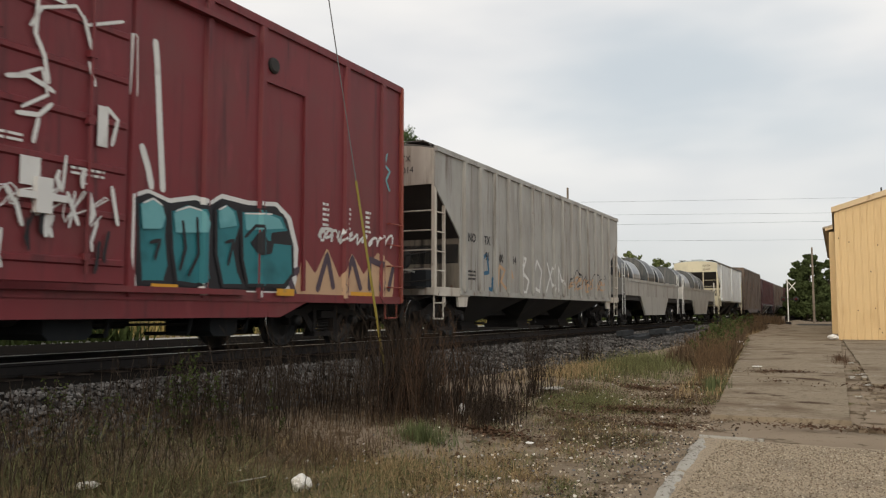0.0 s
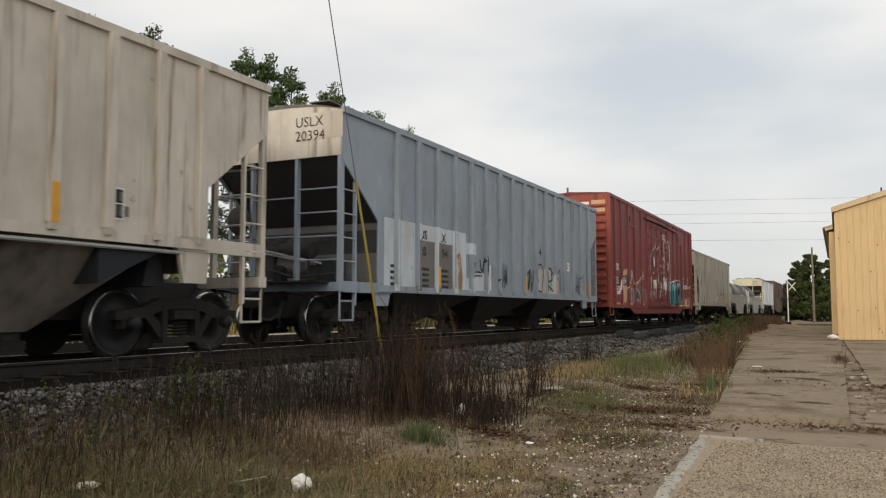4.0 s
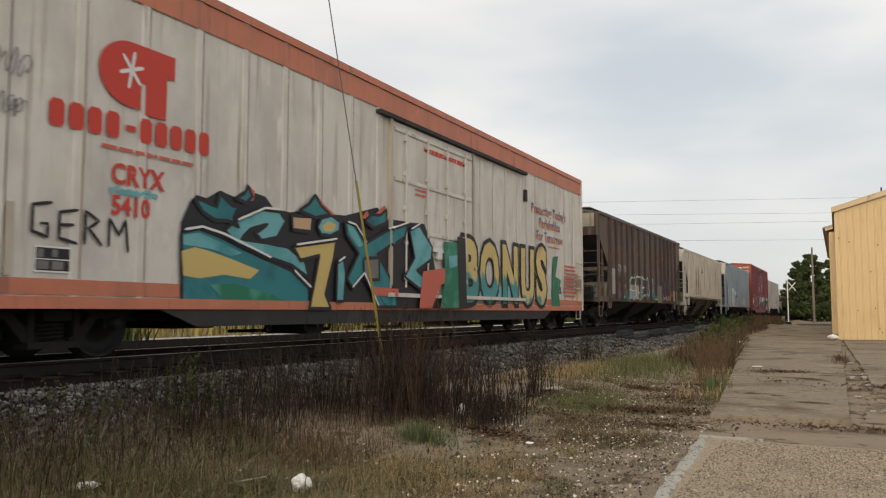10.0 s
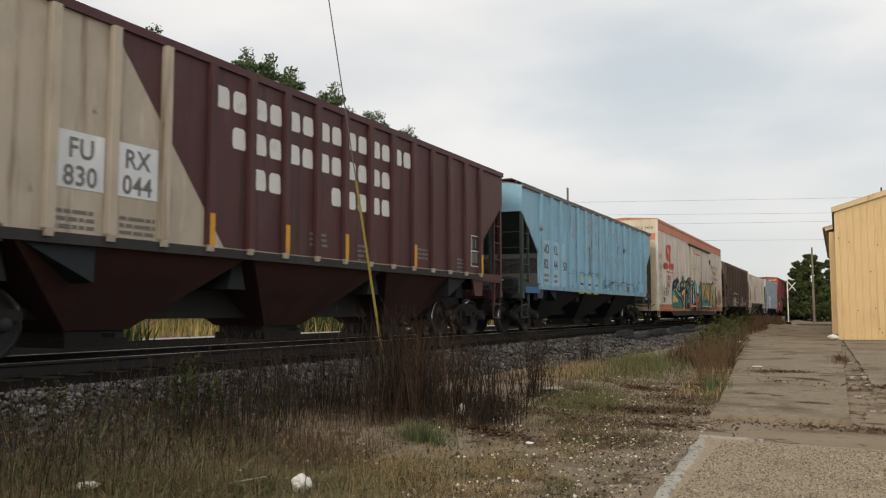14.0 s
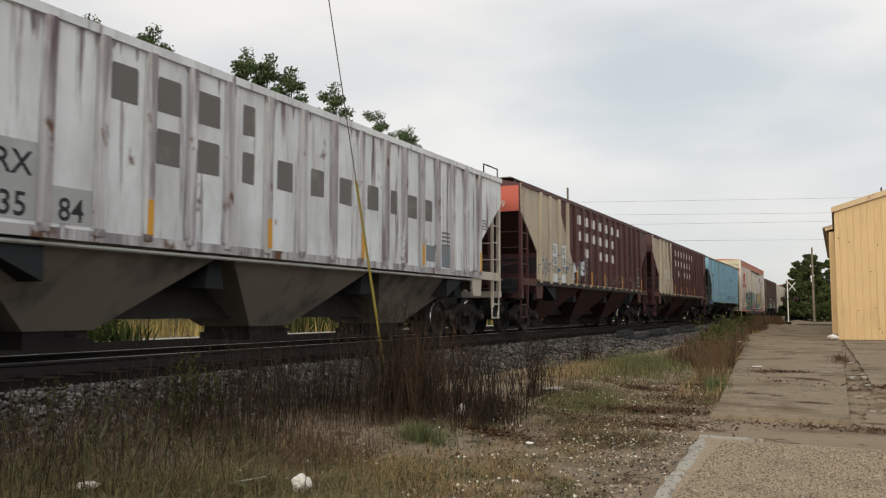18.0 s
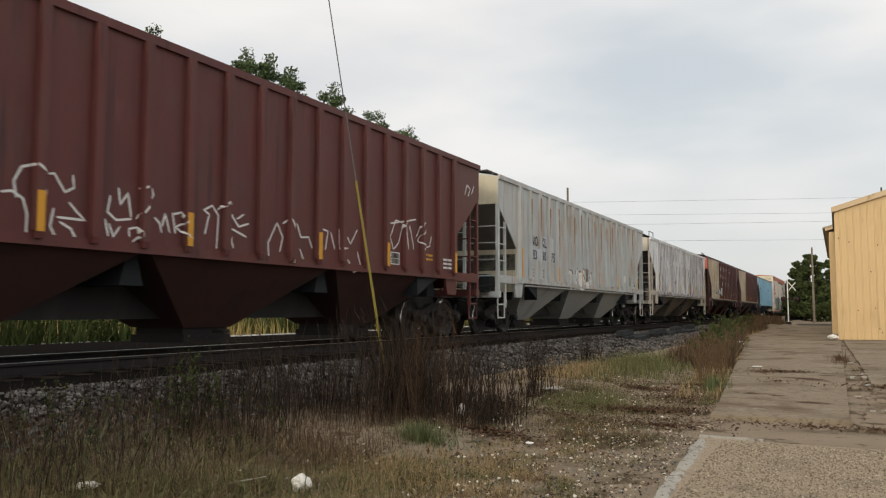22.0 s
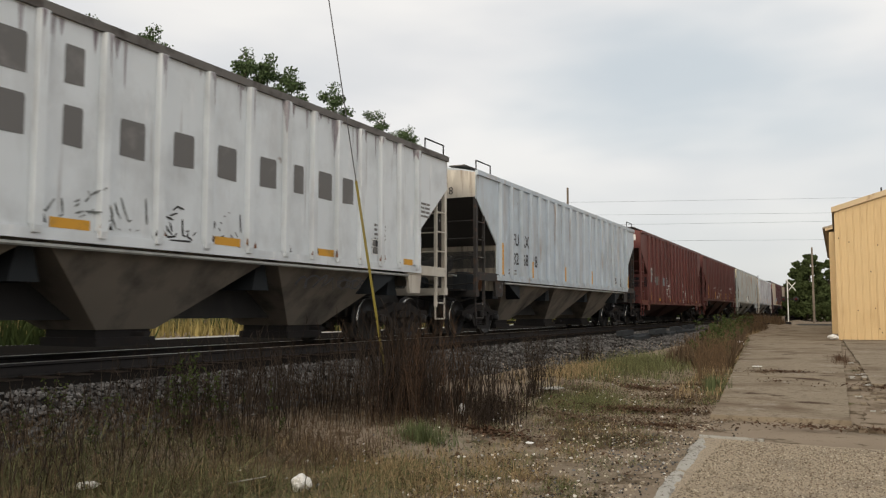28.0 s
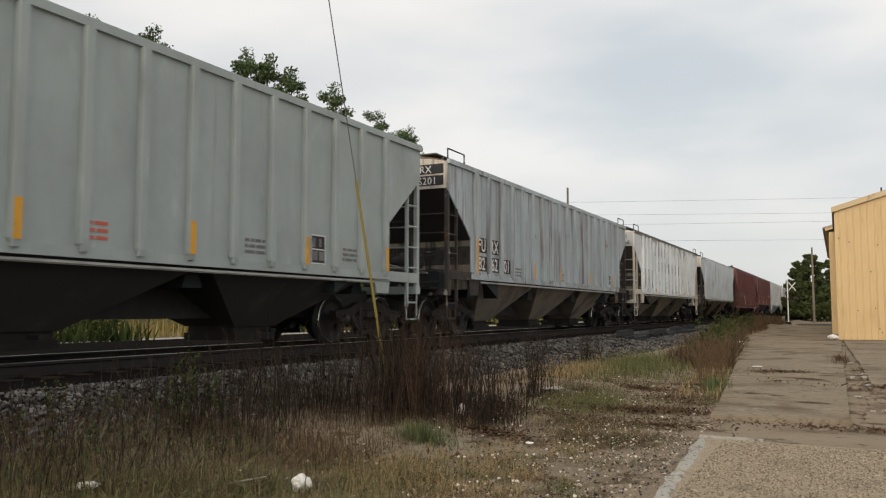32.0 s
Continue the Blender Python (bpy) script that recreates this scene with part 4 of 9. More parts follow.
def placard(car, y, z, w=0.42, s=0.5):
    plate(car, "placard", y, y + w, z, z + s, P_ink, 1.533, "black and white inspection stencil")
    m = Mesh()
    for a, b, c, d in ((0.04, 0.19, 0.06, 0.22), (0.23, 0.38, 0.06, 0.22), (0.04, 0.12, 0.28, 0.44), (0.23, 0.30, 0.30, 0.44)):
        m.box(1.538, 1.54, y + a, y + b, z + c * s / 0.5, z + d * s / 0.5)
    part("stencil", m, P_patch, car)
    r = Mesh()
    for k in ((0, 0.02, 0, s), (w - 0.02, w, 0, s), (0.02, w - 0.02, 0, 0.02), (0.02, w - 0.02, s - 0.02, s), (0.02, w - 0.02, s * 0.48, s * 0.52)):
        r.box(1.538, 1.541, y + k[0], y + k[1], z + k[2], z + k[3])
    part("stencil_rim", r, P_chalk, car)


def red_box_car():
    posts = [0.75, 1.82, 2.95, 4.1, 5.35, 6.6, 11.55, 12.87, 14.08, 16.46, 17.75]
    car, ys, skin, h = box_car(-4.21, P_box_red, "dark red ribbed box car covered in graffiti", L=18.5, eave=5.19, posts=posts, end_mat=P_red_box_end)
    sliding_door(car, h, 6.72, 8.95, 0.95, 4.8, P_box_red, 7, 2)
    sliding_door(car, h, 9.0, 11.45, 0.95, 4.8, P_box_red, 7, 2)
    side_text(car, "TR", -h + 0.92, 2.26, 0.38, P_chalk, bold=0.008)
    plate(car, "number_patch", -h + 0.84, -h + 1.62, 1.68, 2.04, P_ink)
    side_text(car, "65", -h + 0.90, 1.72, 0.40, P_chalk, 1.540, 0.006)
    bars(car, -h + 0.95, 1.62, 0.7, 4, P_chalk, seed=1)
    part("number_board", Mesh().box(0.2, 0.75, -h - 0.02, -h - 0.012, 4.66, 4.9), P_chalk, car)
    rear_text(car, "TR", 0.3, -h - 0.026, 4.70, 0.2)
    part("number_board", Mesh().box(-0.9, -0.2, -h - 0.02, -h - 0.012, 4.4, 4.9).box(0.85, 1.4, -h - 0.02, -h - 0.012, 4.4, 4.95), P_sand, car)
    for y, w in ((1.0, 0.62), (3.25, 0.46), (5.6, 0.4), (11.84, 0.46), (14.41, 0.44), (16.66, 0.75)):
        plate(car, "reflector", -h + y, -h + y + w, 0.86, 0.97, P_yellow, 1.62 if y in (11.84, 14.41) else 1.533)
    # panel frames with a round vent above
    for y in (2.99, 14.12):
        part("panel_frame", Mesh().box(1.53, 1.58, -h + y, -h + y + 1.1, 4.22, 4.30).box(1.53, 1.58, -h + y + 1.03, -h + y + 1.1, 0.95, 4.22), P_box_red, car)
        part("round_vent", Mesh().lathe([(0.0, 0.03), (0.10, 0.03), (0.13, 0.0), (0.13, -0.03)], "x", 14), P_dark, car, at=pose(1.56, -h + y + 0.22, 4.53))
    # shield with the number across it
    piece(car, h, P_sand, skin, [(1.84, 2.32), (2.05, 2.27), (2.31, 2.36), (2.59, 2.35), (2.86, 2.47), (2.82, 2.13), (1.89, 2.01)], 0.003, P_ink, 0.03)
    piece(car, h, P_sand, skin, [(1.87, 1.61), (2.66, 1.73), (2.72, 1.11), (2.39, 0.95), (2.06, 1.08)], 0.003, P_patch, 0.03)
    plate(car, "number_patch", -h + 1.92, -h + 2.86, 1.72, 2.03, P_ink, 1.537)
    side_text(car, "334", -h + 2.0, 1.75, 0.38, P_chalk, 1.542, 0.006)
    # white wash round the shield
    piece(car, h, P_chalk, skin, [(1.63, 1.57), (1.81, 2.05), (1.86, 1.60), (1.64, 1.38), (1.09, 1.28), (1.09, 1.37), (1.49, 1.47)], 0.004)
    piece(car, h, P_chalk, skin, [(1.86, 1.33), (2.10, 1.15), (2.17, 0.95), (2.08, 0.72), (1.94, 0.75)], 0.004)
    # double outline that climbs to two peaks, sketchy grey panels under it
    peaks = [[(2.71, 1.54), (3.02, 1.67), (3.35, 1.85), (3.54, 2.14), (3.63, 2.37), (3.72, 2.12), (3.86, 1.91), (4.03, 1.79)], [(4.03, 1.80), (4.60, 1.88), (5.10, 1.99), (5.39, 2.20), (5.63, 2.45), (5.73, 2.28), (5.93, 2.09)]]
    ink(car, "graffiti", rear_pts(h, peaks), P_chalk, skin, 0.05, 0.009)
    ink(car, "graffiti", rear_pts(h, [[(a + 0.06, b - 0.09) for a, b in st] for st in peaks]), P_chalk, skin, 0.022, 0.009)
    piece(car, h, P_sketch, skin, [(2.98, 1.0), (4.05, 0.96), (4.05, 1.62), (2.98, 1.66)], 0.004)
    piece(car, h, P_sketch, skin, [(4.15, 1.06), (5.82, 1.02), (5.75, 1.72), (4.15, 1.74)], 0.004)
    piece(car, h, P_ink, skin, [(4.32, 1.12), (4.95, 1.12), (4.95, 1.5), (4.32, 1.5)], 0.007, P_chalk, 0.02)
    for k in range(34):
        y = 3.0 + 0.105 * k
        ink(car, "graffiti", rear_pts(h, [[(y, 0.95 + 0.22 * (k * 7 % 4)), (y + 0.07, 1.2 + 0.2 * (k * 5 % 3))]]), P_chalk if k % 3 else P_ink, skin, 0.022, 0.010)
    dr = lambda y: 1.605
    ring = lambda y, z, r: [(y + r * math.cos(0.63 * i), z + r * math.sin(0.63 * i)) for i in range(11)]
    ink(car, "graffiti", rear_pts(h, [ring(3.55, 2.2, 0.13), ring(6.95, 3.42, 0.11), ring(8.1, 3.84, 0.13)]), P_chalk, skin, 0.035, 0.009)
    # a figure in white lines high on the door
    ink(car, "graffiti", rear_pts(h, [[(6.89, 2.47), (6.85, 2.81), (7.04, 3.16), (7.53, 3.49), (8.05, 3.65), (8.28, 3.87), (8.40, 4.22), (8.49, 3.86), (8.53, 3.73)], [(8.13, 3.66), (8.39, 3.51), (8.86, 3.76), (9.12, 3.64), (9.22, 3.31)], [(8.60, 3.22), (8.70, 2.91), (8.51, 2.45)], [(10.00, 3.77), (10.14, 4.03), (10.59, 4.20), (10.75, 4.02), (11.29, 4.24)], [(9.86, 3.18), (10.17, 3.34), (10.25, 3.05), (9.93, 2.84)]]), P_chalk, dr, 0.04)
    piece(car, h, P_chalk, dr, [(7.59, 3.12), (7.81, 3.23), (8.00, 2.92), (7.95, 2.70), (7.69, 2.72)], 0.004, P_ink, 0.03)
    ink(car, "graffiti", rear_pts(h, [[(10.09, 4.11), (10.07, 3.71), (10.19, 3.49), (10.26, 3.18)], [(9.73, 3.14), (9.99, 3.21), (10.24, 3.14), (10.34, 3.10)], [(9.87, 2.77), (10.15, 2.80), (10.32, 2.97)], [(10.09, 2.47), (10.15, 2.77)], [(10.69, 4.12), (10.83, 3.74)], [(10.79, 3.59), (10.89, 3.31)], [(11.06, 3.10), (11.24, 2.97), (11.16, 2.63)], [(11.18, 2.14), (11.29, 1.66)], [(10.55, 1.99), (10.72, 1.61)], [(9.78, 1.95), (9.92, 1.78), (10.00, 1.54)]]), P_chalk, dr, 0.055)
    for k, (y, z) in enumerate(((7.3, 2.45), (9.2, 2.9), (9.6, 4.42), (9.5, 2.55), (10.6, 2.3))):
        bars(car, -h + y, z, 0.9 if y == 9.6 else 0.5, 3 if y == 9.6 else 2, P_chalk, 0.10 if y == 9.6 else 0.06, 1.60, 400 + k)
    plate(car, "paper_sign", -h + 9.95, -h + 10.2, 2.0, 2.32, P_chalk, 1.601, "white paper notice")
    plate(car, "paper_sign", -h + 10.95, -h + 11.1, 2.6, 3.1, P_chalk, 1.601, "white paper notice")
    rnd = random.Random(17)
    for k in range(46):
        y, z = rnd.uniform(6.8, 11.3), rnd.uniform(0.95, 2.1)
        ink(car, "paint_smear", rear_pts(h, [[(y, z), (y + rnd.uniform(-0.05, 0.05), z + 0.12), (y + rnd.uniform(-0.08, 0.08), z + rnd.uniform(0.2, 0.5))]]), P_chalk if k % 4 else P_ink, dr, rnd.uniform(0.03, 0.08))
    ink(car, "graffiti", loops(-h + 6.9, 1.5, 4.2, 0.7, 9, 24, 0.4), P_chalk, dr, 0.018)
    ink(car, "graffiti", rear_pts(h, [[(11.88, 4.21), (11.92, 3.91), (11.98, 3.24), (12.08, 2.19)], [(11.69, 2.77), (11.82, 2.46), (11.89, 2.20)], [(11.48, 4.16), (11.51, 3.35)]]), P_chalk, skin, 0.10)
    # teal bubble letters with a white halo
    piece(car, h, P_chalk, skin, [(11.50, 2.08), (11.83, 2.20), (12.20, 2.12), (12.68, 2.23), (12.98, 2.18), (13.21, 2.32), (13.81, 2.29), (14.49, 2.35), (14.86, 2.15), (15.07, 1.65), (15.06, 1.09), (14.82, 0.83), (13.60, 0.82), (12.25, 0.85), (11.64, 0.82), (11.49, 1.47)], 0.003)
    piece(car, h, P_ink, skin, [(11.56, 2.04), (11.83, 2.15), (12.21, 2.06), (12.68, 2.16), (12.98, 2.12), (13.21, 2.25), (13.81, 2.22), (14.46, 2.28), (14.76, 2.09), (14.95, 1.64), (14.93, 1.12), (14.67, 0.93), (12.25, 0.91), (11.67, 0.88)], 0.005)
    for k, pts in enumerate([[(11.65, 2.00), (11.83, 2.10), (12.06, 2.05), (12.18, 1.86), (12.16, 1.60), (12.22, 1.22), (12.14, 0.99), (11.74, 0.98), (11.69, 1.41)], [(12.21, 1.97), (12.52, 2.10), (12.87, 2.07), (13.01, 1.83), (12.98, 1.34), (13.02, 1.06), (12.72, 0.97), (12.35, 1.00), (12.25, 1.45)], [(13.08, 2.08), (13.29, 2.20), (13.53, 2.12), (13.62, 1.89), (13.48, 1.54), (13.58, 1.21), (13.72, 0.99), (13.25, 0.98), (13.10, 1.43)], [(13.61, 2.12), (14.21, 2.19), (14.61, 2.15), (14.79, 1.89), (14.36, 1.82), (14.34, 1.71), (14.87, 1.71), (14.90, 1.22), (14.67, 1.02), (13.79, 1.00), (13.66, 1.38)]]):
        piece(car, h, P_teal, skin, pts, 0.008 + 0.006 * k, P_ink, 0.06)
    for k, pts in enumerate([[(11.69, 1.98), (11.85, 2.07), (12.05, 2.02), (12.11, 1.86), (12.06, 1.70), (11.73, 1.67)], [(12.26, 1.93), (12.52, 2.05), (12.80, 2.03), (12.90, 1.85), (12.88, 1.72), (12.30, 1.67)], [(13.12, 2.04), (13.29, 2.15), (13.46, 2.07), (13.52, 1.88), (13.15, 1.80)], [(13.69, 2.08), (14.19, 2.14), (14.53, 2.08), (14.65, 1.94), (13.72, 1.83)]]):
        piece(car, h, P_aqua, skin, pts, 0.033)
    ink(car, "graffiti", rear_pts(h, [[(11.85, 1.50), (12.03, 1.55), (11.94, 1.28)], [(12.42, 1.85), (12.49, 1.47), (12.39, 1.16)], [(12.69, 1.92), (12.74, 1.41), (12.55, 1.09)], [(13.27, 1.61), (13.45, 1.66), (13.34, 1.28)], [(13.70, 1.72), (13.95, 1.92), (14.15, 1.92)]]), P_ink, skin, 0.05, 0.037)
    ink(car, "graffiti", rear_pts(h, [[(11.72, 2.00), (11.89, 2.08), (12.05, 2.01)], [(12.29, 1.96), (12.54, 2.05), (12.80, 2.02)], [(13.12, 2.07), (13.29, 2.15)], [(13.69, 2.08), (14.35, 2.14)]]), P_chalk, skin, 0.025, 0.037)
    piece(car, h, P_ink, skin, [(13.83, 1.65), (14.11, 1.92), (14.23, 1.72), (14.39, 1.69), (14.34, 1.51), (14.03, 1.47)], 0.037)
    # sand coloured piece at the front
    piece(car, h, P_sand, skin, [(14.2, 0.82), (14.9, 0.78), (15.2, 1.55), (15.55, 1.25), (15.9, 1.72), (16.3, 1.2), (16.7, 1.68), (17.1, 1.3), (17.6, 1.75), (18.25, 1.5), (18.2, 0.9), (15.0, 0.8)], 0.004)
    ink(car, "graffiti", rear_pts(h, [[(15.0, 0.85), (14.8, 1.2), (15.1, 1.3)], [(15.6, 0.95), (15.9, 1.6), (16.1, 1.0)], [(16.4, 0.95), (16.7, 1.6), (17.0, 1.0)], [(17.3, 1.0), (17.3, 1.6), (17.8, 1.5), (17.7, 1.0)], [(18.0, 1.0), (18.2, 1.5)]]), P_violet, skin, 0.12, 0.012)
    ink(car, "graffiti", loops(-h + 15.6, 1.75, 2.5, 0.42, 9, 12), P_chalk, skin, 0.05, 0.008)
    for k, y in enumerate((15.75, 16.45, 17.15)):
        bars(car, -h + y, 2.5, 0.22, 5, P_chalk, 0.09, 1.535, 440 + k)
    ink(car, "graffiti", rear_pts(h, [[(17.95, 3.75), (17.85, 3.5), (18.05, 3.4), (17.9, 3.2), (18.05, 3.0), (17.95, 3.1)]]), P_aqua, skin, 0.05, 0.008)


P_sketch = surf("thin_grey_overspray", (0.20, 0.15, 0.14), 0.7, 0, (((0.19, 0.035, 0.04), 0.5, 0.12, (4, 7, 4), 6.0),))


# Brighter than the sides: warm sun on the end is in the colour.
P_red_box_end = paint("paint_end_red", (0.34, 0.075, 0.05), (0.12, 0.04, 0.03), 0.5, 0.66, 0.6, 0.3)


def hopper_blue_grey():
    car, ys, skin, h = covered_hopper(-22.74, P_blue_grey, "blue-grey covered hopper with graffiti and a pale number patch", n=16, L=16.72, eave=4.30, sill=1.12, first=(1.98, 1.15), end_mat=P_beige, bay_mat=P_bay_dark, post_mat=P_blue_grey, low_mat=P_patch, yellow=(2, 8, 11, -2, -1), pipe=False)
    end_marks(h, car, "USLX", "20394", x=0.5, board=P_beige)
    fill(car, "number_patch", P_ice, skin, -h + 1.52, -h + 5.35, lambda t: 1.02, lambda t: 2.47, 0.003)
    fill(car, "number_patch", P_ice, skin, -h + 5.36, -h + 5.95, lambda t: 1.98, lambda t: 2.25, 0.003)
    fill(car, "number_patch", P_ice, skin, -h + 5.36, -h + 6.9, lambda t: 1.05, lambda t: 1.5 + 0.1 * math.sin(5 * t), 0.003)
    fill(car, "number_patch", P_patch, skin, -h + 2.82, -h + 4.6, lambda t: 1.03, lambda t: 2.13, 0.005)
    for w, y, z in (("US", 3.0, 2.16), ("LX", 3.9, 2.16), ("20", 3.0, 1.81), ("394", 3.9, 1.81)):
        side_text(car, w, -h + y, z, 0.28, P_ink, 1.542, 0.004)
    for k, y in enumerate((2.98, 3.95, 1.75)):
        bars(car, -h + y, 1.55, 0.45, 4, P_ink, 0.12, 1.542, 9 + k)
    piece(car, h, P_rust_run, skin, [(4.63, 1.9), (4.85, 2.0), (5.05, 1.95), (5.15, 1.4), (5.1, 1.08), (4.75, 1.08), (4.7, 1.45), (4.9, 1.55)], 0.008)
    ink(car, "graffiti", rear_pts(h, [[(4.65, 1.7), (4.9, 1.92), (5.05, 1.7), (4.8, 1.4)]]), P_sand, skin, 0.05, 0.012)
    tags = [[(10.24, 1.96), (10.69, 2.01), (10.88, 1.77), (10.70, 1.19), (10.43, 1.21), (10.16, 1.51), (10.24, 1.96)], [(11.07, 1.21), (11.02, 1.78), (11.53, 1.94), (11.71, 1.59), (11.11, 1.46), (11.78, 1.23)], [(11.53, 1.22), (11.60, 1.88), (11.96, 1.60), (12.44, 1.94), (12.45, 1.19)], [(10.46, 2.37), (10.69, 2.33), (10.57, 2.49), (10.64, 2.24)], [(5.77, 1.78), (5.89, 1.78), (5.74, 1.49), (5.90, 1.46)], [(6.15, 1.90), (6.24, 1.65), (6.41, 1.58)], [(6.34, 1.62), (6.47, 1.98), (6.51, 1.58)], [(9.42, 1.58), (9.72, 1.81), (9.62, 1.27), (9.33, 1.15)]]
    ink(car, "graffiti", rear_pts(h, tags), P_ink, skin, 0.055, 0.009)
    for y in (7.35, 9.35, 13.95):
        ink(car, "graffiti", loops(-h + y, 1.2, 0.65 if y < 10 else 0.95, 0.75, 5, 30 + int(y), 0.8), P_ink, skin, 0.022, 0.009)
        ink(car, "graffiti", loops(-h + y, 1.1, 0.6, 0.5, 4, 60 + int(y), 0.8), P_ink, skin, 0.022, 0.009)
    piece(car, h, P_pale, skin, [(10.3, 1.15), (11.9, 1.15), (12.1, 1.7), (11.3, 1.9), (10.4, 1.85)], 0.004)
    piece(car, h, P_sand, skin, [(11.05, 1.45), (11.3, 1.42), (11.3, 1.8), (11.1, 1.82)], 0.006)
    plate(car, "reflector_board", -h + 6.52, -h + 6.84, 1.16, 1.78, P_chalk, 1.538)
    plate(car, "reflector", -h + 6.62, -h + 6.74, 1.22, 1.68, P_yellow, 1.543)
    plate(car, "placard", -h + 12.76, -h + 13.44, 1.92, 2.2, P_chalk)
    plate(car, "stencil_panel", -h + 12.76, -h + 13.2, 1.25, 1.9, P_patch)
    bars(car, -h + 12.85, 2.14, 0.5, 2, P_patch, x=1.538, seed=2)
    bars(car, -h + 5.9, 1.6, 0.4, 2, P_ink, seed=21)


def hopper_beige():
    car, ys, skin, h = covered_hopper(-40.33, P_beige, "streaked beige covered hopper with black lettering", n=17, L=15.5, eave=4.13, sill=1.6, slope_mat=P_slope, bay_mat=P_bay_grey, yellow=(0, 5, 8, 13), low_mat=P_tan_soot)
    end_marks(h, car, "NDYX", "823793", x=0.3)
    fill(car, "number_patch", P_white, skin, -h + 3.02, -h + 3.62, lambda t: 1.62, lambda t: 4.04, 0.003)
    row(car, h, [("ND", 3.06), ("YX", 3.86)], 2.87, 0.38, None, 1.541)
    row(car, h, [("82", 3.1), ("37", 3.86), ("93", 4.67)], 2.32, 0.40, None, 1.541)
    bars(car, -h + 3.1, 1.9, 0.5, 4, P_ink, x=1.541, seed=4)
    bars(car, -h + 4.0, 1.9, 0.5, 3, P_ink, seed=5)
    bars(car, -h + 8.4, 1.9, 0.5, 3, P_patch, seed=6)
    placard(car, h - 3.1, 1.75, 0.3, 0.4)
    plate(car, "placard", -h + 1.72, -h + 1.95, 1.85, 2.2, P_logo_blue)
    plate(car, "placard", -h + 2.45, -h + 2.75, 1.62, 1.76, P_coral)


def hopper_brown():
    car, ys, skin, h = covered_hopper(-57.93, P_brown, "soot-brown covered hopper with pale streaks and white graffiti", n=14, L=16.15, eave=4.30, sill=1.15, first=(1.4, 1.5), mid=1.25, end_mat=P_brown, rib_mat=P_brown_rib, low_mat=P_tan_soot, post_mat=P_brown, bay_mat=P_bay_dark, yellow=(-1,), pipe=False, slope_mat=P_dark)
    end_marks(h, car, "NAHX", "24083", x=0.3, board=P_tan, size=0.22)
    for y0, y1 in ((2.57, 3.2), (3.42, 4.0)):
        plate(car, "number_patch", -h + y0, -h + y1, 2.22, 2.5, P_grey, 1.535)
    plate(car, "paint_patch", ys[0] + 0.12, ys[1] - 0.09, 1.3, 2.3, P_grey)
    for w, y, z in (("NA", 2.66, 2.24), ("HX", 3.5, 2.24), ("240", 2.56, 1.80), ("83", 3.5, 1.80)):
        side_text(car, w, -h + y, z, 0.34, P_ink, 1.541, 0.004, 0.9)
    letters = [[(4.49, 1.82), (4.30, 1.81), (4.30, 1.26), (4.54, 1.26), (4.68, 0.99)], [(4.56, 1.70), (4.49, 1.62), (4.50, 1.42)], [(4.50, 1.70), (4.63, 1.91), (4.97, 2.08), (5.40, 2.02), (5.66, 1.76), (6.01, 1.03)], [(4.46, 1.53), (5.06, 1.50)], [(5.10, 2.17), (5.23, 2.13)], [(5.71, 1.87), (5.79, 2.11), (6.12, 2.16), (6.40, 2.00), (6.42, 1.47), (6.07, 1.43)], [(5.66, 1.89), (5.76, 1.59), (5.98, 1.34)], [(5.13, 1.46), (5.20, 1.14), (5.98, 1.40)], [(7.54, 2.00), (6.87, 2.17), (6.84, 1.23), (7.38, 1.37), (7.68, 1.22)], [(6.87, 1.66), (7.37, 1.71)], [(7.75, 2.06), (7.83, 1.09)], [(7.75, 2.04), (8.06, 2.15), (8.40, 1.42), (8.24, 1.30), (7.98, 1.47)], [(8.66, 2.06), (9.17, 2.11), (9.21, 1.65), (8.73, 1.17)], [(8.74, 2.00), (8.99, 1.73)], [(3.83, 1.68), (3.93, 1.66)], [(3.53, 1.18), (3.73, 1.22)]]
    fill(car, "paint_patch", P_grey, skin, -h + 4.64, -h + 6.45, lambda t: 1.1, lambda t: 1.75, 0.003)
    for k, pts in enumerate([[(3.78, 1.20), (3.91, 1.27), (3.94, 1.03), (3.79, 1.04)], [(4.06, 1.49), (4.20, 1.54), (4.24, 1.05), (4.07, 1.05)], [(7.90, 1.56), (7.99, 1.10), (7.80, 1.09)], [(9.21, 1.60), (9.40, 1.66), (9.75, 1.26), (9.00, 1.23)], [(6.67, 1.66), (6.81, 1.67), (6.81, 1.49), (6.68, 1.47)]]):
        piece(car, h, P_teal, skin, pts, 0.006)
    ink(car, "graffiti_shadow", rear_pts(h, [[(a + 0.05, b - 0.03) for a, b in st] for st in letters]), P_aqua, skin, 0.075, 0.008)
    ink(car, "graffiti", rear_pts(h, letters), P_chalk, skin, 0.045, 0.011)
    ink(car, "graffiti", rear_pts(h, [[(4.75, 1.5), (5.5, 1.45)], [(5.0, 1.3), (5.9, 1.35)], [(6.9, 1.2), (7.3, 1.3)], [(8.3, 1.5), (8.5, 1.2)]]), P_ink, skin, 0.05, 0.009)
    ink(car, "graffiti", rear_pts(h, [[(4.3, 1.12), (4.6, 1.08)], [(9.0, 1.12), (9.3, 1.1)], [(9.6, 1.2), (9.9, 1.15)]]), P_lime, skin, 0.09, 0.009)
    piece(car, h, P_violet, skin, [(11.2, 1.1), (11.3, 2.1), (11.7, 2.25), (12.0, 1.9), (12.3, 2.25), (12.7, 2.2), (13.3, 1.9), (13.2, 1.1)], 0.004)
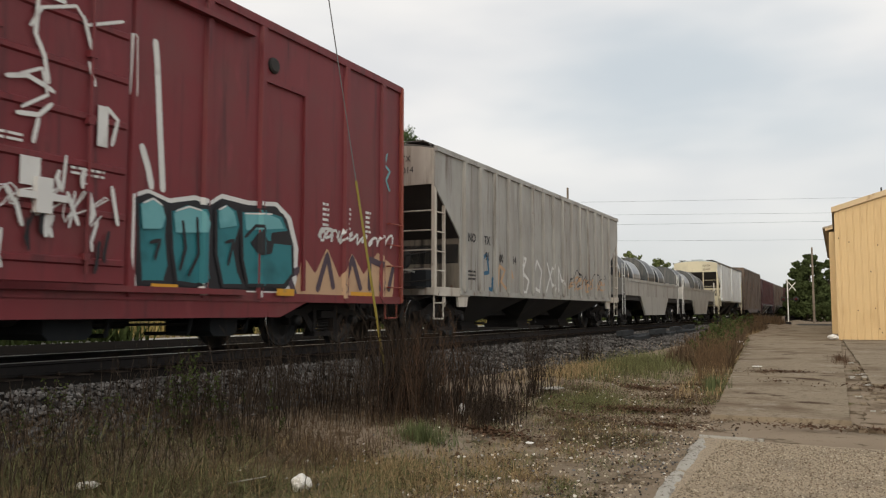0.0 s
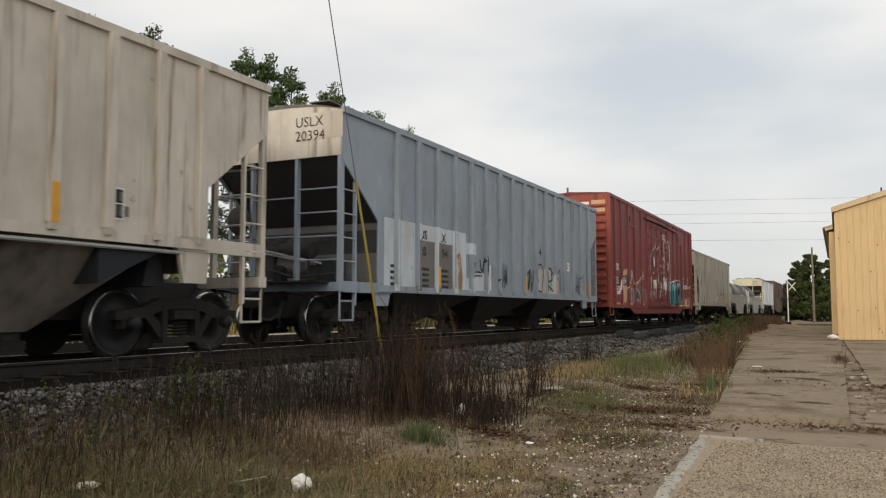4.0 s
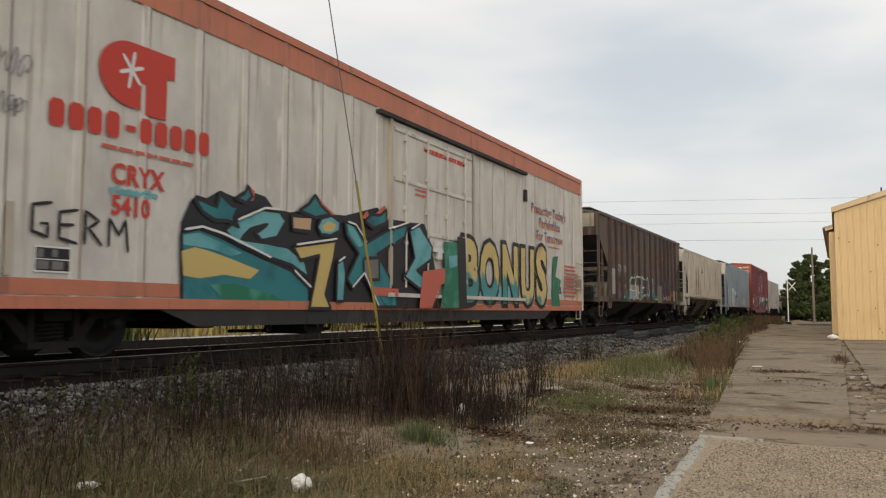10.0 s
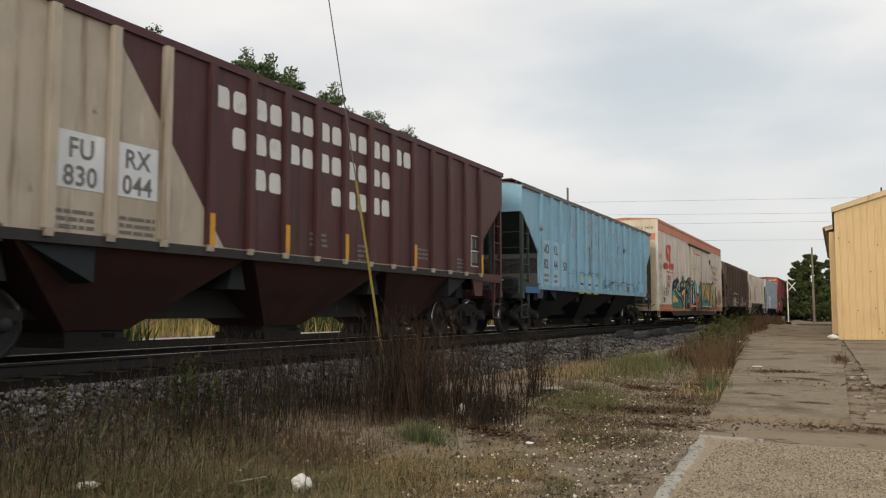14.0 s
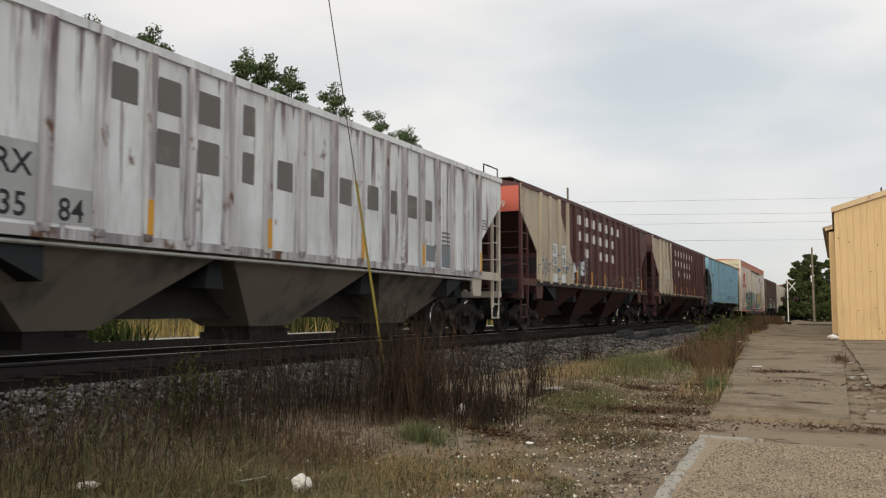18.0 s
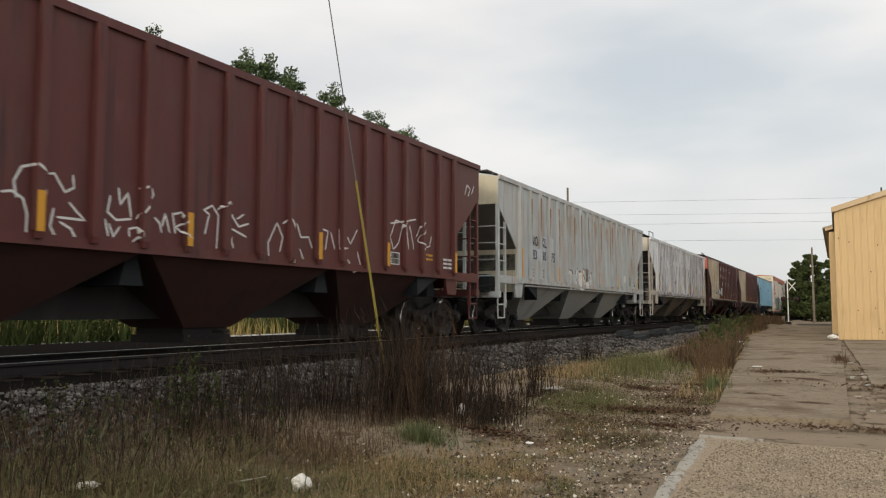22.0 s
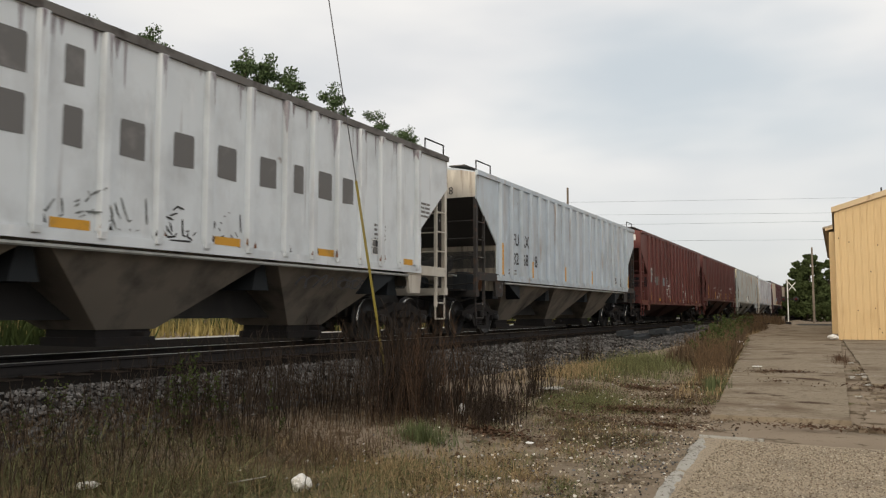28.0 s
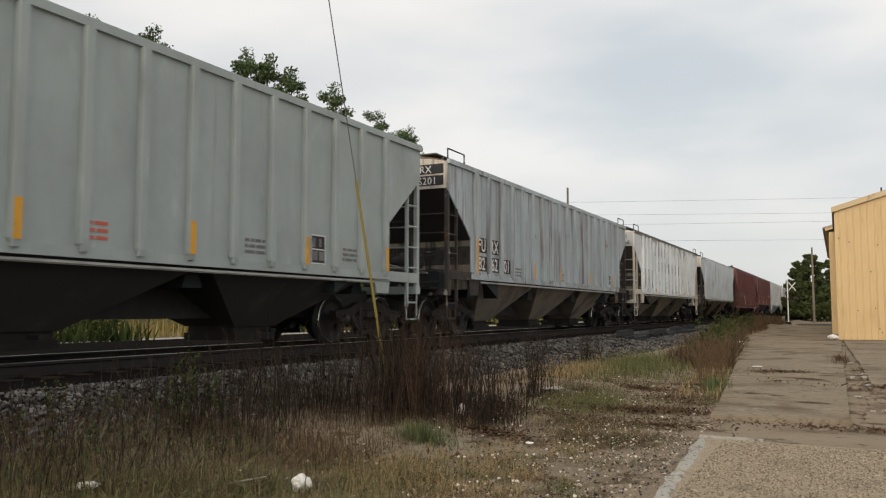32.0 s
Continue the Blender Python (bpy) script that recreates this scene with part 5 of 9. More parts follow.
    ink(car, "graffiti", rear_pts(h, [[(11.4, 1.5), (11.3, 2.1), (11.6, 2.0), (11.5, 1.5)], [(11.8, 1.45), (11.9, 2.2), (12.2, 1.5), (12.3, 2.2)], [(12.6, 2.15), (12.5, 1.5), (12.9, 1.5), (12.9, 1.9)], [(13.1, 1.8), (13.5, 1.9)]]), P_ink, skin, 0.15, 0.008)
    ink(car, "graffiti", loops(-h + 11.3, 1.1, 1.9, 0.32, 8, 43), P_sand, skin, 0.04, 0.012)
    ink(car, "graffiti", loops(-h + 12.9, 1.2, 1.2, 0.5, 6, 45), P_coral, skin, 0.035, 0.012)
    plate(car, "paint_patch", -h + 9.74, -h + 10.8, 1.02, 1.84, P_patch, 1.622)
    plate(car, "paint_patch", h - 2.1, h - 1.55, 1.1, 1.7, P_pale)
    for k in (1, 4):
        plate(car, "reflector", ys[k] + 1.33 - 0.05 - 0.06 * k, ys[k] + 1.33 + 0.05 - 0.06 * k, 1.2, 1.66, P_yellow, 1.538)
    bars(car, -h + 3.4, 1.6, 0.45, 3, P_ink, seed=70)
    # purple-black oil washed down from the hatches, panel by panel
    rnd = random.Random(58)
    for k in range(len(ys) - 1):
        a, b = ys[k] + h + 0.06, ys[k + 1] + h - 0.06
        for j in range(5):
            c, w, top = rnd.uniform(a + 0.1, b - 0.1), rnd.uniform(0.03, 0.13), 4.2
            d = rnd.uniform(0.4, 2.2) * (1.0 if j < 3 else 0.5)
            c = min(max(c, a + w), b - w)
            if c - w < 1.5 or c + w > 2 * h - 1.6:
                continue
            piece(car, h, (P_oil, P_oil_thin)[j % 2], skin, [(c - w, top), (c + w, top), (c + w * 0.8, top - d * 0.5), (c + w * 0.3, top - d), (c - w * 0.3, top - d * 0.85), (c - w * 0.7, top - d * 0.4)], 0.0012 + 0.0005 * j)


P_oil = surf("oil_wash", (0.062, 0.046, 0.045), 0.6, 0, (((0.15, 0.12, 0.10), 0.52, 0.16, (10, 10, 1.5), 6.0),))
P_oil_thin = surf("thin_oil_wash", (0.095, 0.072, 0.066), 0.65, 0, (((0.165, 0.133, 0.112), 0.5, 0.16, (10, 10, 1.5), 6.0),))


def reefer():
    car, ys, skin, h = box_car(-82.5, P_reefer, "long cream refrigerator car with salmon stripes and large graffiti", L=22.25, eave=5.10, sill=0.66, posts=[0.9 + 0.98 * i for i in range(9)] + [13.6 + 0.98 * i for i in range(9)], smooth_side=True, end_mat=P_cream_end, roof_mat=P_orange, name="refrigerator_car")
    fill(car, "top_stripe", P_orange, skin, -h, h, lambda t: 4.6, lambda t: 4.98, 0.002, 0.11)
    fill(car, "bottom_stripe", P_orange, skin, -h, h, lambda t: 0.8, lambda t: 0.98, 0.002, 0.11)
    part("end_stripe", Mesh().box(-1.5, 1.5, -h - 0.006, -h, 4.1, 4.42), P_orange, car)
    part("end_patch", Mesh().box(-1.47, 1.47, -h - 0.004, -h, 4.43, 5.06), P_cream, car)
    rear_text(car, "CRYX", 0.35, -h - 0.012, 4.62, 0.2)
    rear_text(car, "5410", 0.95, -h - 0.012, 4.62, 0.2)
    sliding_door(car, h, 9.25, 13.1, 1.0, 4.45, P_reefer, 4, 4)
    part("door_edge", Mesh().box(1.53, 1.60, -h + 9.12, -h + 9.22, 0.95, 4.5).box(1.53, 1.60, -h + 13.13, -h + 13.2, 0.95, 4.5), P_tan, car)
    bars(car, -h + 10.6, 4.15, 2.1, 1, P_logo_red, 0.2, 1.57, 3)
    bars(car, -h + 10.2, 3.3, 0.5, 3, P_coral, 0.1, 1.57, 4)
    bars(car, -h + 9.9, 1.95, 1.9, 1, P_coral, 0.1, 1.57, 5)
    # emblem: a rounded red hood with a notch, and a block of red bars for the trade name
    n, em = 14, Mesh()
    arc = [(2.62 + 0.5 * math.cos(math.pi * (0.5 + i / n)), 3.62 + 0.42 * math.sin(math.pi * (0.5 + i / n))) for i in range(n + 1)]
    em.prism([(-h + a, b) for a, b in arc + [(2.78, 3.2), (2.78, 3.55), (2.86, 3.55), (2.86, 3.15), (3.22, 3.15), (3.22, 3.72), (3.36, 3.72), (3.36, 4.04)]], "x", 1.555, 1.559)
    part("emblem", em, P_logo_red, car)
    fl = []
    for i in range(3):
        t = math.pi * i / 3 + 0.3
        fl.append([(-h + 2.62 - 0.2 * math.cos(t), 3.68 - 0.25 * math.sin(t)), (-h + 2.62 + 0.2 * math.cos(t), 3.68 + 0.25 * math.sin(t))])
    ink(car, "emblem_flake", fl, P_chalk, lambda y: 1.557, 0.05)
    for i in range(10):
        y = -h + 1.46 + 0.265 * i
        z = 2.74 + 0.008 * i
        m = Mesh().box(1.555, 1.558, y + 0.04, y + 0.20, z + 0.12, z + 0.19) if i == 4 else Mesh().prism([(y + 0.03, z), (y + 0.17, z), (y + 0.20, z + 0.05), (y + 0.20, z + 0.27), (y + 0.16, z + 0.32), (y + 0.04, z + 0.32), (y, z + 0.26), (y, z + 0.06)], "x", 1.555, 1.558)
        part("lettering_block", m, P_logo_red, car, "red block of lettering")
    bars(car, -h + 2.2, 2.66, 1.6, 1, P_coral, 0.09, 1.555, 6)
    side_text(car, "CRYX", -h + 2.36, 2.2, 0.36, P_logo_red, 1.555, 0.010, 0.88)
    side_text(car, "5410", -h + 2.37, 1.81, 0.34, P_logo_red, 1.555, 0.010, 0.88)
    ink(car, "graffiti", loops(-h + 2.3, 2.02, 0.8, 0.16, 5, 59), P_aqua, skin, 0.04)
    for i, words in enumerate(("Protecting Today's", "Perishables", "For Tomorrow")):
        me = lettering(words, 0.40, P_slogan, 0.008, 1.0)
        wide = max(q.co.x for q in me.vertices)
        side_text(car, words, -h + (17.3, 17.95, 17.72)[i], (3.5, 3.12, 2.72)[i], 0.40, P_slogan, 1.556, 0.008, (3.2, 1.95, 2.45)[i] / wide)
    bars(car, -h + 18.75, 2.6, 1.1, 1, P_coral, 0.07, 1.555, 66)
    placard(car, -h + 19.72, 1.14, 0.3, 0.28)
    plate(car, "reflector", -h + 21.7, -h + 21.8, 1.0, 1.9, P_yellow, 1.552)
    bars(car, -h + 20.3, 2.1, 1.2, 9, P_coral, 0.12, 1.555, 67)
    plate(car, "inspection_box", -h + 16.69, -h + 16.86, 3.73, 4.06, P_dark, 1.55, d=0.05)
    # dark frame by the ladder, inspection stencil
    rr = Mesh()
    for k in ((0.15, 0.2, 0.95, 2.75), (0.75, 0.8, 0.95, 2.75), (0.2, 0.75, 0.95, 1.0), (0.2, 0.75, 2.7, 2.75), (0.2, 0.75, 2.3, 2.34)):
        rr.box(1.545, 1.56, -h + k[0], -h + k[1], k[2], k[3])
    part("ladder_recess", rr, P_tan, car)
    placard(car, -h + 1.35, 1.05, 0.55, 0.3)
    plate(car, "reflector", -h + 0.98, -h + 1.08, 1.0, 1.8, P_tan, 1.552)
    ink(car, "graffiti", loops(-h + 0.25, 2.6, 0.9, 0.5, 8, 70, 0.7) + loops(-h + 0.3, 3.1, 0.9, 0.45, 7, 72, 0.7), P_patch, skin, 0.014)
    ink(car, "graffiti", [[(-h + a, b) for a, b in st] for st in (((1.55, 1.85), (1.3, 1.8), (1.3, 1.5), (1.5, 1.45), (1.5, 1.6), (1.4, 1.6)), ((1.9, 1.8), (1.65, 1.75), (1.65, 1.45), (1.9, 1.4)), ((1.65, 1.6), (1.85, 1.62)), ((2.0, 1.4), (2.0, 1.8), (2.2, 1.7), (2.05, 1.6), (2.25, 1.4)), ((2.35, 1.4), (2.35, 1.75), (2.5, 1.55), (2.6, 1.75), (2.65, 1.35)))], P_ink, skin, 0.04)
    # the long green piece runs over the door; letters, stars and shadows laid one over another
    sk = lambda y: 1.60 if -h + 9.2 < y < -h + 13.15 else 1.551
    for k, (body_, pts, rim) in enumerate((
            (P_ink, [(3.54, 1.81), (3.71, 2.13), (3.82, 2.23), (4.03, 2.21), (4.29, 2.36), (4.60, 2.30), (4.84, 2.44), (5.32, 2.40), (5.51, 2.24), (5.96, 2.22), (6.27, 2.29), (6.64, 2.63), (7.12, 2.32), (7.56, 2.34), (8.24, 2.51), (8.68, 2.62), (9.08, 2.43), (10.02, 2.45), (10.54, 2.48), (10.78, 2.21), (11.09, 1.49), (11.20, 0.68), (3.59, 0.65)], None),
            (P_teal, [(3.55, 1.69), (3.88, 1.77), (4.31, 1.69), (4.79, 1.56), (5.41, 1.41), (5.99, 1.28), (6.47, 1.01), (6.51, 0.70), (3.59, 0.68)], P_ink),
            (P_aqua, [(3.55, 1.64), (3.88, 1.71), (4.32, 1.61), (4.80, 1.48), (4.56, 1.42), (4.10, 1.50), (3.55, 1.52)], None),
            (P_lemon, [(3.56, 1.43), (3.82, 1.50), (4.18, 1.45), (4.64, 1.36), (5.19, 1.24), (4.98, 1.10), (4.41, 1.14), (3.91, 1.07), (3.57, 1.10)], None),
            (P_green, [(4.12, 0.99), (4.65, 1.02), (5.52, 0.87), (6.01, 0.73), (4.43, 0.72)], None),
            (P_aqua, [(4.40, 1.79), (4.61, 1.95), (5.24, 2.19), (5.66, 2.20), (5.82, 2.06), (5.60, 1.78), (5.23, 1.70), (5.08, 1.80), (5.37, 1.97), (4.95, 1.85), (4.75, 1.69), (5.35, 1.68), (5.88, 1.65), (6.35, 1.44), (6.47, 1.17), (5.99, 1.36), (5.22, 1.48), (4.63, 1.61)], P_ink),
            (P_teal, [(3.76, 2.18), (3.93, 2.17), (4.22, 2.11), (4.27, 2.31), (4.53, 2.17), (4.67, 2.16), (4.57, 1.99), (4.70, 1.85), (4.46, 1.93), (4.19, 1.91), (3.94, 2.00)], P_ink),
            (P_coral, [(4.66, 2.31), (4.92, 2.51), (5.05, 2.44), (5.02, 2.30), (4.76, 2.24)], None),
            (P_teal, [(4.60, 2.28), (4.81, 2.39), (4.87, 2.51), (4.98, 2.36), (4.85, 2.24)], P_ink),
            (P_lemon, [(6.01, 1.67), (7.25, 1.86), (7.18, 1.55), (6.93, 0.91), (7.11, 0.66), (6.48, 0.66), (6.65, 1.22), (6.75, 1.57), (6.21, 1.45)], P_ink),
            (P_sand, [(5.96, 2.17), (6.54, 2.21), (6.49, 1.95), (5.99, 1.94)], P_ink),
            (P_aqua, [(6.67, 2.05), (6.80, 2.22), (7.09, 2.29), (7.36, 2.21), (7.34, 2.04), (7.07, 1.93), (6.79, 1.93)], P_ink),
            (P_lemon, [(6.81, 2.08), (7.00, 2.18), (7.24, 2.14), (7.13, 2.01), (6.89, 1.99)], None),
            (P_coral, [(6.18, 2.26), (6.48, 2.42), (6.70, 2.54), (6.94, 2.42), (7.21, 2.31), (6.82, 2.28)], None),
            (P_teal, [(6.14, 2.27), (6.42, 2.42), (6.59, 2.58), (6.77, 2.42), (7.04, 2.30), (6.60, 2.20)], P_ink),
            (P_teal, [(7.51, 2.23), (7.86, 2.18), (8.20, 1.88), (9.00, 2.19), (9.75, 2.39), (9.63, 2.12), (8.63, 1.71), (9.10, 1.29), (9.36, 0.70), (8.70, 0.70), (8.16, 1.29), (7.80, 1.01), (7.59, 1.20), (7.98, 1.68), (7.57, 1.98)], P_ink),
            (P_aqua, [(7.59, 2.20), (7.81, 2.14), (8.12, 1.85), (7.98, 1.79), (7.65, 2.02)], None),
            (P_aqua, [(7.27, 1.46), (7.46, 1.55), (7.54, 1.30), (7.48, 0.79), (7.25, 0.79)], P_ink),
            (P_coral, [(8.07, 2.36), (8.24, 2.51), (8.36, 2.35), (8.61, 2.52), (8.91, 2.70), (9.00, 2.38), (8.54, 2.26)], None),
            (P_teal, [(8.16, 2.31), (8.39, 2.44), (8.72, 2.47), (8.96, 2.61), (8.94, 2.34), (8.47, 2.19)], P_ink),
            (P_aqua, [(9.81, 2.27), (10.24, 2.41), (10.82, 2.00), (10.78, 1.73), (10.11, 1.46), (10.67, 1.25), (10.26, 1.08), (9.60, 1.31), (10.03, 1.73)], P_ink),
            (P_patch, [(8.12, 1.60), (8.68, 1.64), (8.69, 1.22), (8.16, 1.20)], P_ink),
            (P_coral, [(8.42, 1.08), (9.35, 1.06), (9.35, 0.91), (8.50, 0.91)], None),
            (P_coral, [(10.37, 1.45), (11.62, 1.60), (11.84, 1.41), (11.20, 1.17), (10.80, 0.68), (10.23, 0.68)], None),
            (P_green, [(11.35, 2.16), (12.10, 2.20), (12.21, 0.69), (11.20, 0.68), (11.45, 1.39)], None),
            (P_aqua, [(11.61, 1.85), (12.06, 1.90), (12.06, 1.65), (11.62, 1.57)], None),
            (P_ink, [(12.05, 2.33), (12.52, 2.32), (12.58, 0.69), (12.16, 0.69)], None),
    )):
        piece(car, h, body_, sk, pts, 0.003 + 0.0025 * k, rim, 0.06)
    shine = [[(3.54, 1.72), (3.88, 1.79), (4.31, 1.73), (4.79, 1.61), (5.40, 1.45)], [(4.61, 1.96), (5.24, 2.21), (5.68, 2.23)], [(5.99, 1.28), (6.47, 1.01)], [(6.04, 1.70), (7.22, 1.89)], [(7.56, 2.23), (7.83, 2.20), (8.20, 1.91)], [(9.00, 2.23), (9.75, 2.43)], [(7.27, 1.49), (7.48, 1.59)], [(7.73, 1.05), (8.13, 1.33), (8.65, 0.72)], [(9.84, 2.30), (10.24, 2.45)]]
    ink(car, "graffiti_shine", rear_pts(h, shine), P_chalk, sk, 0.035, 0.075)
    # yellow word over aqua, black rims
    for i, (ch, y, wide, tall) in enumerate((("B", 12.42, 0.84, 1.95), ("O", 13.58, 0.74, 1.95), ("N", 15.0, 0.74, 2.0), ("U", 16.38, 0.74, 2.0), ("S", 17.62, 0.86, 2.2))):
        side_text(car, ch, -h + y, 0.90, tall + 0.05, P_ink, 1.563 + 0.001 * i + (0.04 if i == 0 else 0), 0.20, wide)
        side_text(car, ch, -h + y, 0.92, tall, P_bonus if ch in "BON" else P_bonus_low, 1.571 + 0.001 * i + (0.04 if i == 0 else 0), 0.10, wide)
    fill(car, "graffiti_fill", P_aqua, lambda y: 1.5625, -h + 13.2, -h + 15.6, lambda t: 0.85, lambda t: 1.2 + 0.12 * math.sin(5 * t), 0.0)
    piece(car, h, P_green, skin, [(19.0, 0.75), (19.9, 0.75), (19.7, 1.2), (19.95, 1.6), (19.4, 1.7), (19.7, 2.35), (19.2, 2.3), (19.1, 1.6)], 0.006)
    ink(car, "graffiti", loops(-h + 20.2, 0.95, 2.1, 1.1, 12, 76, 0.8), P_patch, skin, 0.02)
    ink(car, "graffiti", loops(-h + 20.3, 1.0, 1.9, 0.8, 7, 77, 0.8), P_orange, skin, 0.012)
    for k, y in enumerate([0.96, 1.94, 2.92, 3.9, 4.88, 5.86, 6.84, 7.82, 13.61, 14.43, 15.25, 16.1, 16.86, 17.7, 18.54, 19.43, 20.34, 21.24]):
        fill(car, "panel_seam", P_rust_run if k % 3 == 1 else P_seam, skin, -h + y - 0.009, -h + y + 0.009, lambda t: 0.99, lambda t: 4.6, 0.0012)
    return car


P_seam = surf("dirty_panel_seam", (0.17, 0.14, 0.11), 0.8, 0, (((0.42, 0.37, 0.30), 0.5, 0.2, (4, 4, 1.5), 5.0),))
# Yellower than the side paint, with the low sun on the end mixed in.
P_cream_end = surf("cream_end_paint", (0.62, 0.52, 0.36), 0.6, 0, (((0.30, 0.23, 0.15), 0.46, 0.3, (0.9, 0.9, 0.7), 5.0), ((0.2, 0.13, 0.08), 0.58, 0.2, (3, 3, 0.2), 5.0)), (0.003, 3), 0.1)


def hopper_light_blue():
    car, ys, skin, h = covered_hopper(-100.74, P_sky, "light blue covered hopper with rust stains and black lettering", n=16, L=16.8, eave=4.2, sill=1.4, slope_mat=P_green_dark, end_mat=P_sky, low_mat=P_patch, post_mat=P_green_dark, bay_mat=P_bay_black, yellow=(), pipe=False)
    end_marks(h, car, "NOKL", "824450", x=0.15, size=0.24)
    row(car, h, [("NO", 1.7), ("KL", 2.57)], 2.38, 0.40)
    row(car, h, [("82", 1.7), ("44", 2.57), ("50", 3.48)], 1.92, 0.40)
    bars(car, -h + 1.7, 1.75, 0.55, 2, P_patch, 0.16, seed=1)
    bars(car, -h + 2.6, 1.75, 0.45, 2, P_patch, 0.16, seed=2)
    fill(car, "paint_patch", P_ice_blue, skin, -h + 1.6, -h + 3.9, lambda t: 1.42, lambda t: 2.78 + 0.02 * math.sin(9 * t), 0.0025)
    rnd = random.Random(4)
    for k, n_, wide in ((1, 3, 0.07), (3, 6, 0.10), (5, 44, 0.26), (6, 12, 0.15), (7, 5, 0.1), (8, 8, 0.14), (9, 20, 0.2), (10, 6, 0.12)):
        for j in range(n_):
            y, z = (ys[k] + ys[k + 1]) / 2 + rnd.gauss(0, 0.45) * wide, rnd.uniform(2.5, 3.95) if k > 4 else rnd.uniform(2.7, 3.4)
            w, q = rnd.uniform(0.015, 0.06), rnd.uniform(0.02, 0.09)
            b = rnd.uniform(-0.05, 0.05)
            piece(car, h, P_rust_run if j % 3 else P_sand, skin, [(y + h - w, z), (y + h - w * 0.3, z + q + b), (y + h + w, z + q * 0.7), (y + h + w * 0.7, z - q * 0.5), (y + h + b * 0.4, z - q), (y + h - w * 0.8, z - q * 0.6)], 0.003)
    for k in (4, 6, 7, 8, 10, 11):
        for j in range(4):
            z, d = 1.7 + 0.55 * j + rnd.uniform(0, 0.25), rnd.uniform(0.12, 0.42)
            part("rust_run", Mesh().prism([(ys[k] - 0.10, z), (ys[k] - 0.078, z - 0.1), (ys[k] - 0.07, z + d * 0.4), (ys[k] - 0.078, z + d), (ys[k] - 0.095, z + d * 0.7)], "x", 1.532, 1.5345), P_rust_run if j % 2 else P_stain, car)
    part("rust_run", Mesh().box(1.532, 1.534, ys[5] + 0.55, ys[5] + 0.64, 1.9, 2.9), P_stain, car)
    # three square letters outlined in yellow-green, white inside
    for y in (5.34, 6.24, 7.13):
        w = 0.56
        piece(car, h, P_ice_blue, skin, [(y, 1.27), (y + w, 1.27), (y + w, 1.8), (y, 1.8)], 0.003)
        ink(car, "graffiti", rear_pts(h, [[(y + w, 1.62), (y + w, 1.8), (y, 1.82), (y, 1.25), (y + w, 1.25), (y + w, 1.45)]]), P_lime, skin, 0.06, 0.007)
        ink(car, "graffiti", rear_pts(h, [[(y + 0.5, 1.55), (y + 0.2, 1.56)], [(y + 0.45, 1.34), (y + 0.25, 1.35)]]), P_ink, skin, 0.07, 0.009)
    ink(car, "graffiti", loops(-h + 8.1, 1.3, 6.2, 0.62, 11, 81), P_ink, skin, 0.025)
    ink(car, "graffiti", loops(-h + 8.3, 1.4, 5.2, 0.5, 8, 82), P_logo_blue, skin, 0.018)
    ink(car, "graffiti", loops(-h + 4.2, 1.75, 3.6, 0.3, 9, 83), P_logo_blue, skin, 0.018)
    plate(car, "placard", -h + 4.49, -h + 4.68, 1.32, 1.48, P_ink)
    for y, w in ((3.48, 0.5), (6.3, 0.5), (9.7, 0.45), (13.1, 0.4)):
        plate(car, "reflector", -h + y, -h + y + w, 1.29, 1.39, P_yellow, 1.544)
    placard(car, -h + 12.0, 1.36, 0.45, 0.3)
    plate(car, "placard", -h + 14.7, -h + 14.9, 1.5, 1.85, P_chalk)
    plate(car, "placard", -h + 13.75, -h + 14.1, 1.5, 1.62, P_logo_blue)
    part("jacking_pad", Mesh().box(1.535, 1.545, -h + 0.2, -h + 1.4, 1.15, 1.32), P_blue_pad, car, "bright blue painted pad")
    return car


P_ice_blue = surf("faded_blue_patch", (0.34, 0.53, 0.66), 0.6, 0, (((0.26, 0.46, 0.60), 0.5, 0.2, (2, 2, 1), 6.0),))
P_lime = surf("lime_spray", (0.42, 0.52, 0.10), 0.6)
P_stain = surf("dark_stain", (0.06, 0.055, 0.06), 0.7)
P_green_dark = surf("dark_green_steel", (0.035, 0.05, 0.048), 0.7, 0, (((0.08, 0.09, 0.08), 0.55, 0.2, (1.5, 1.5, 0.5), 5.0),))
P_blue_pad = surf("strong_blue_paint", (0.04, 0.14, 0.32), 0.6, 0, (((0.1, 0.1, 0.1), 0.55, 0.2, (3, 3, 3), 5.0),))


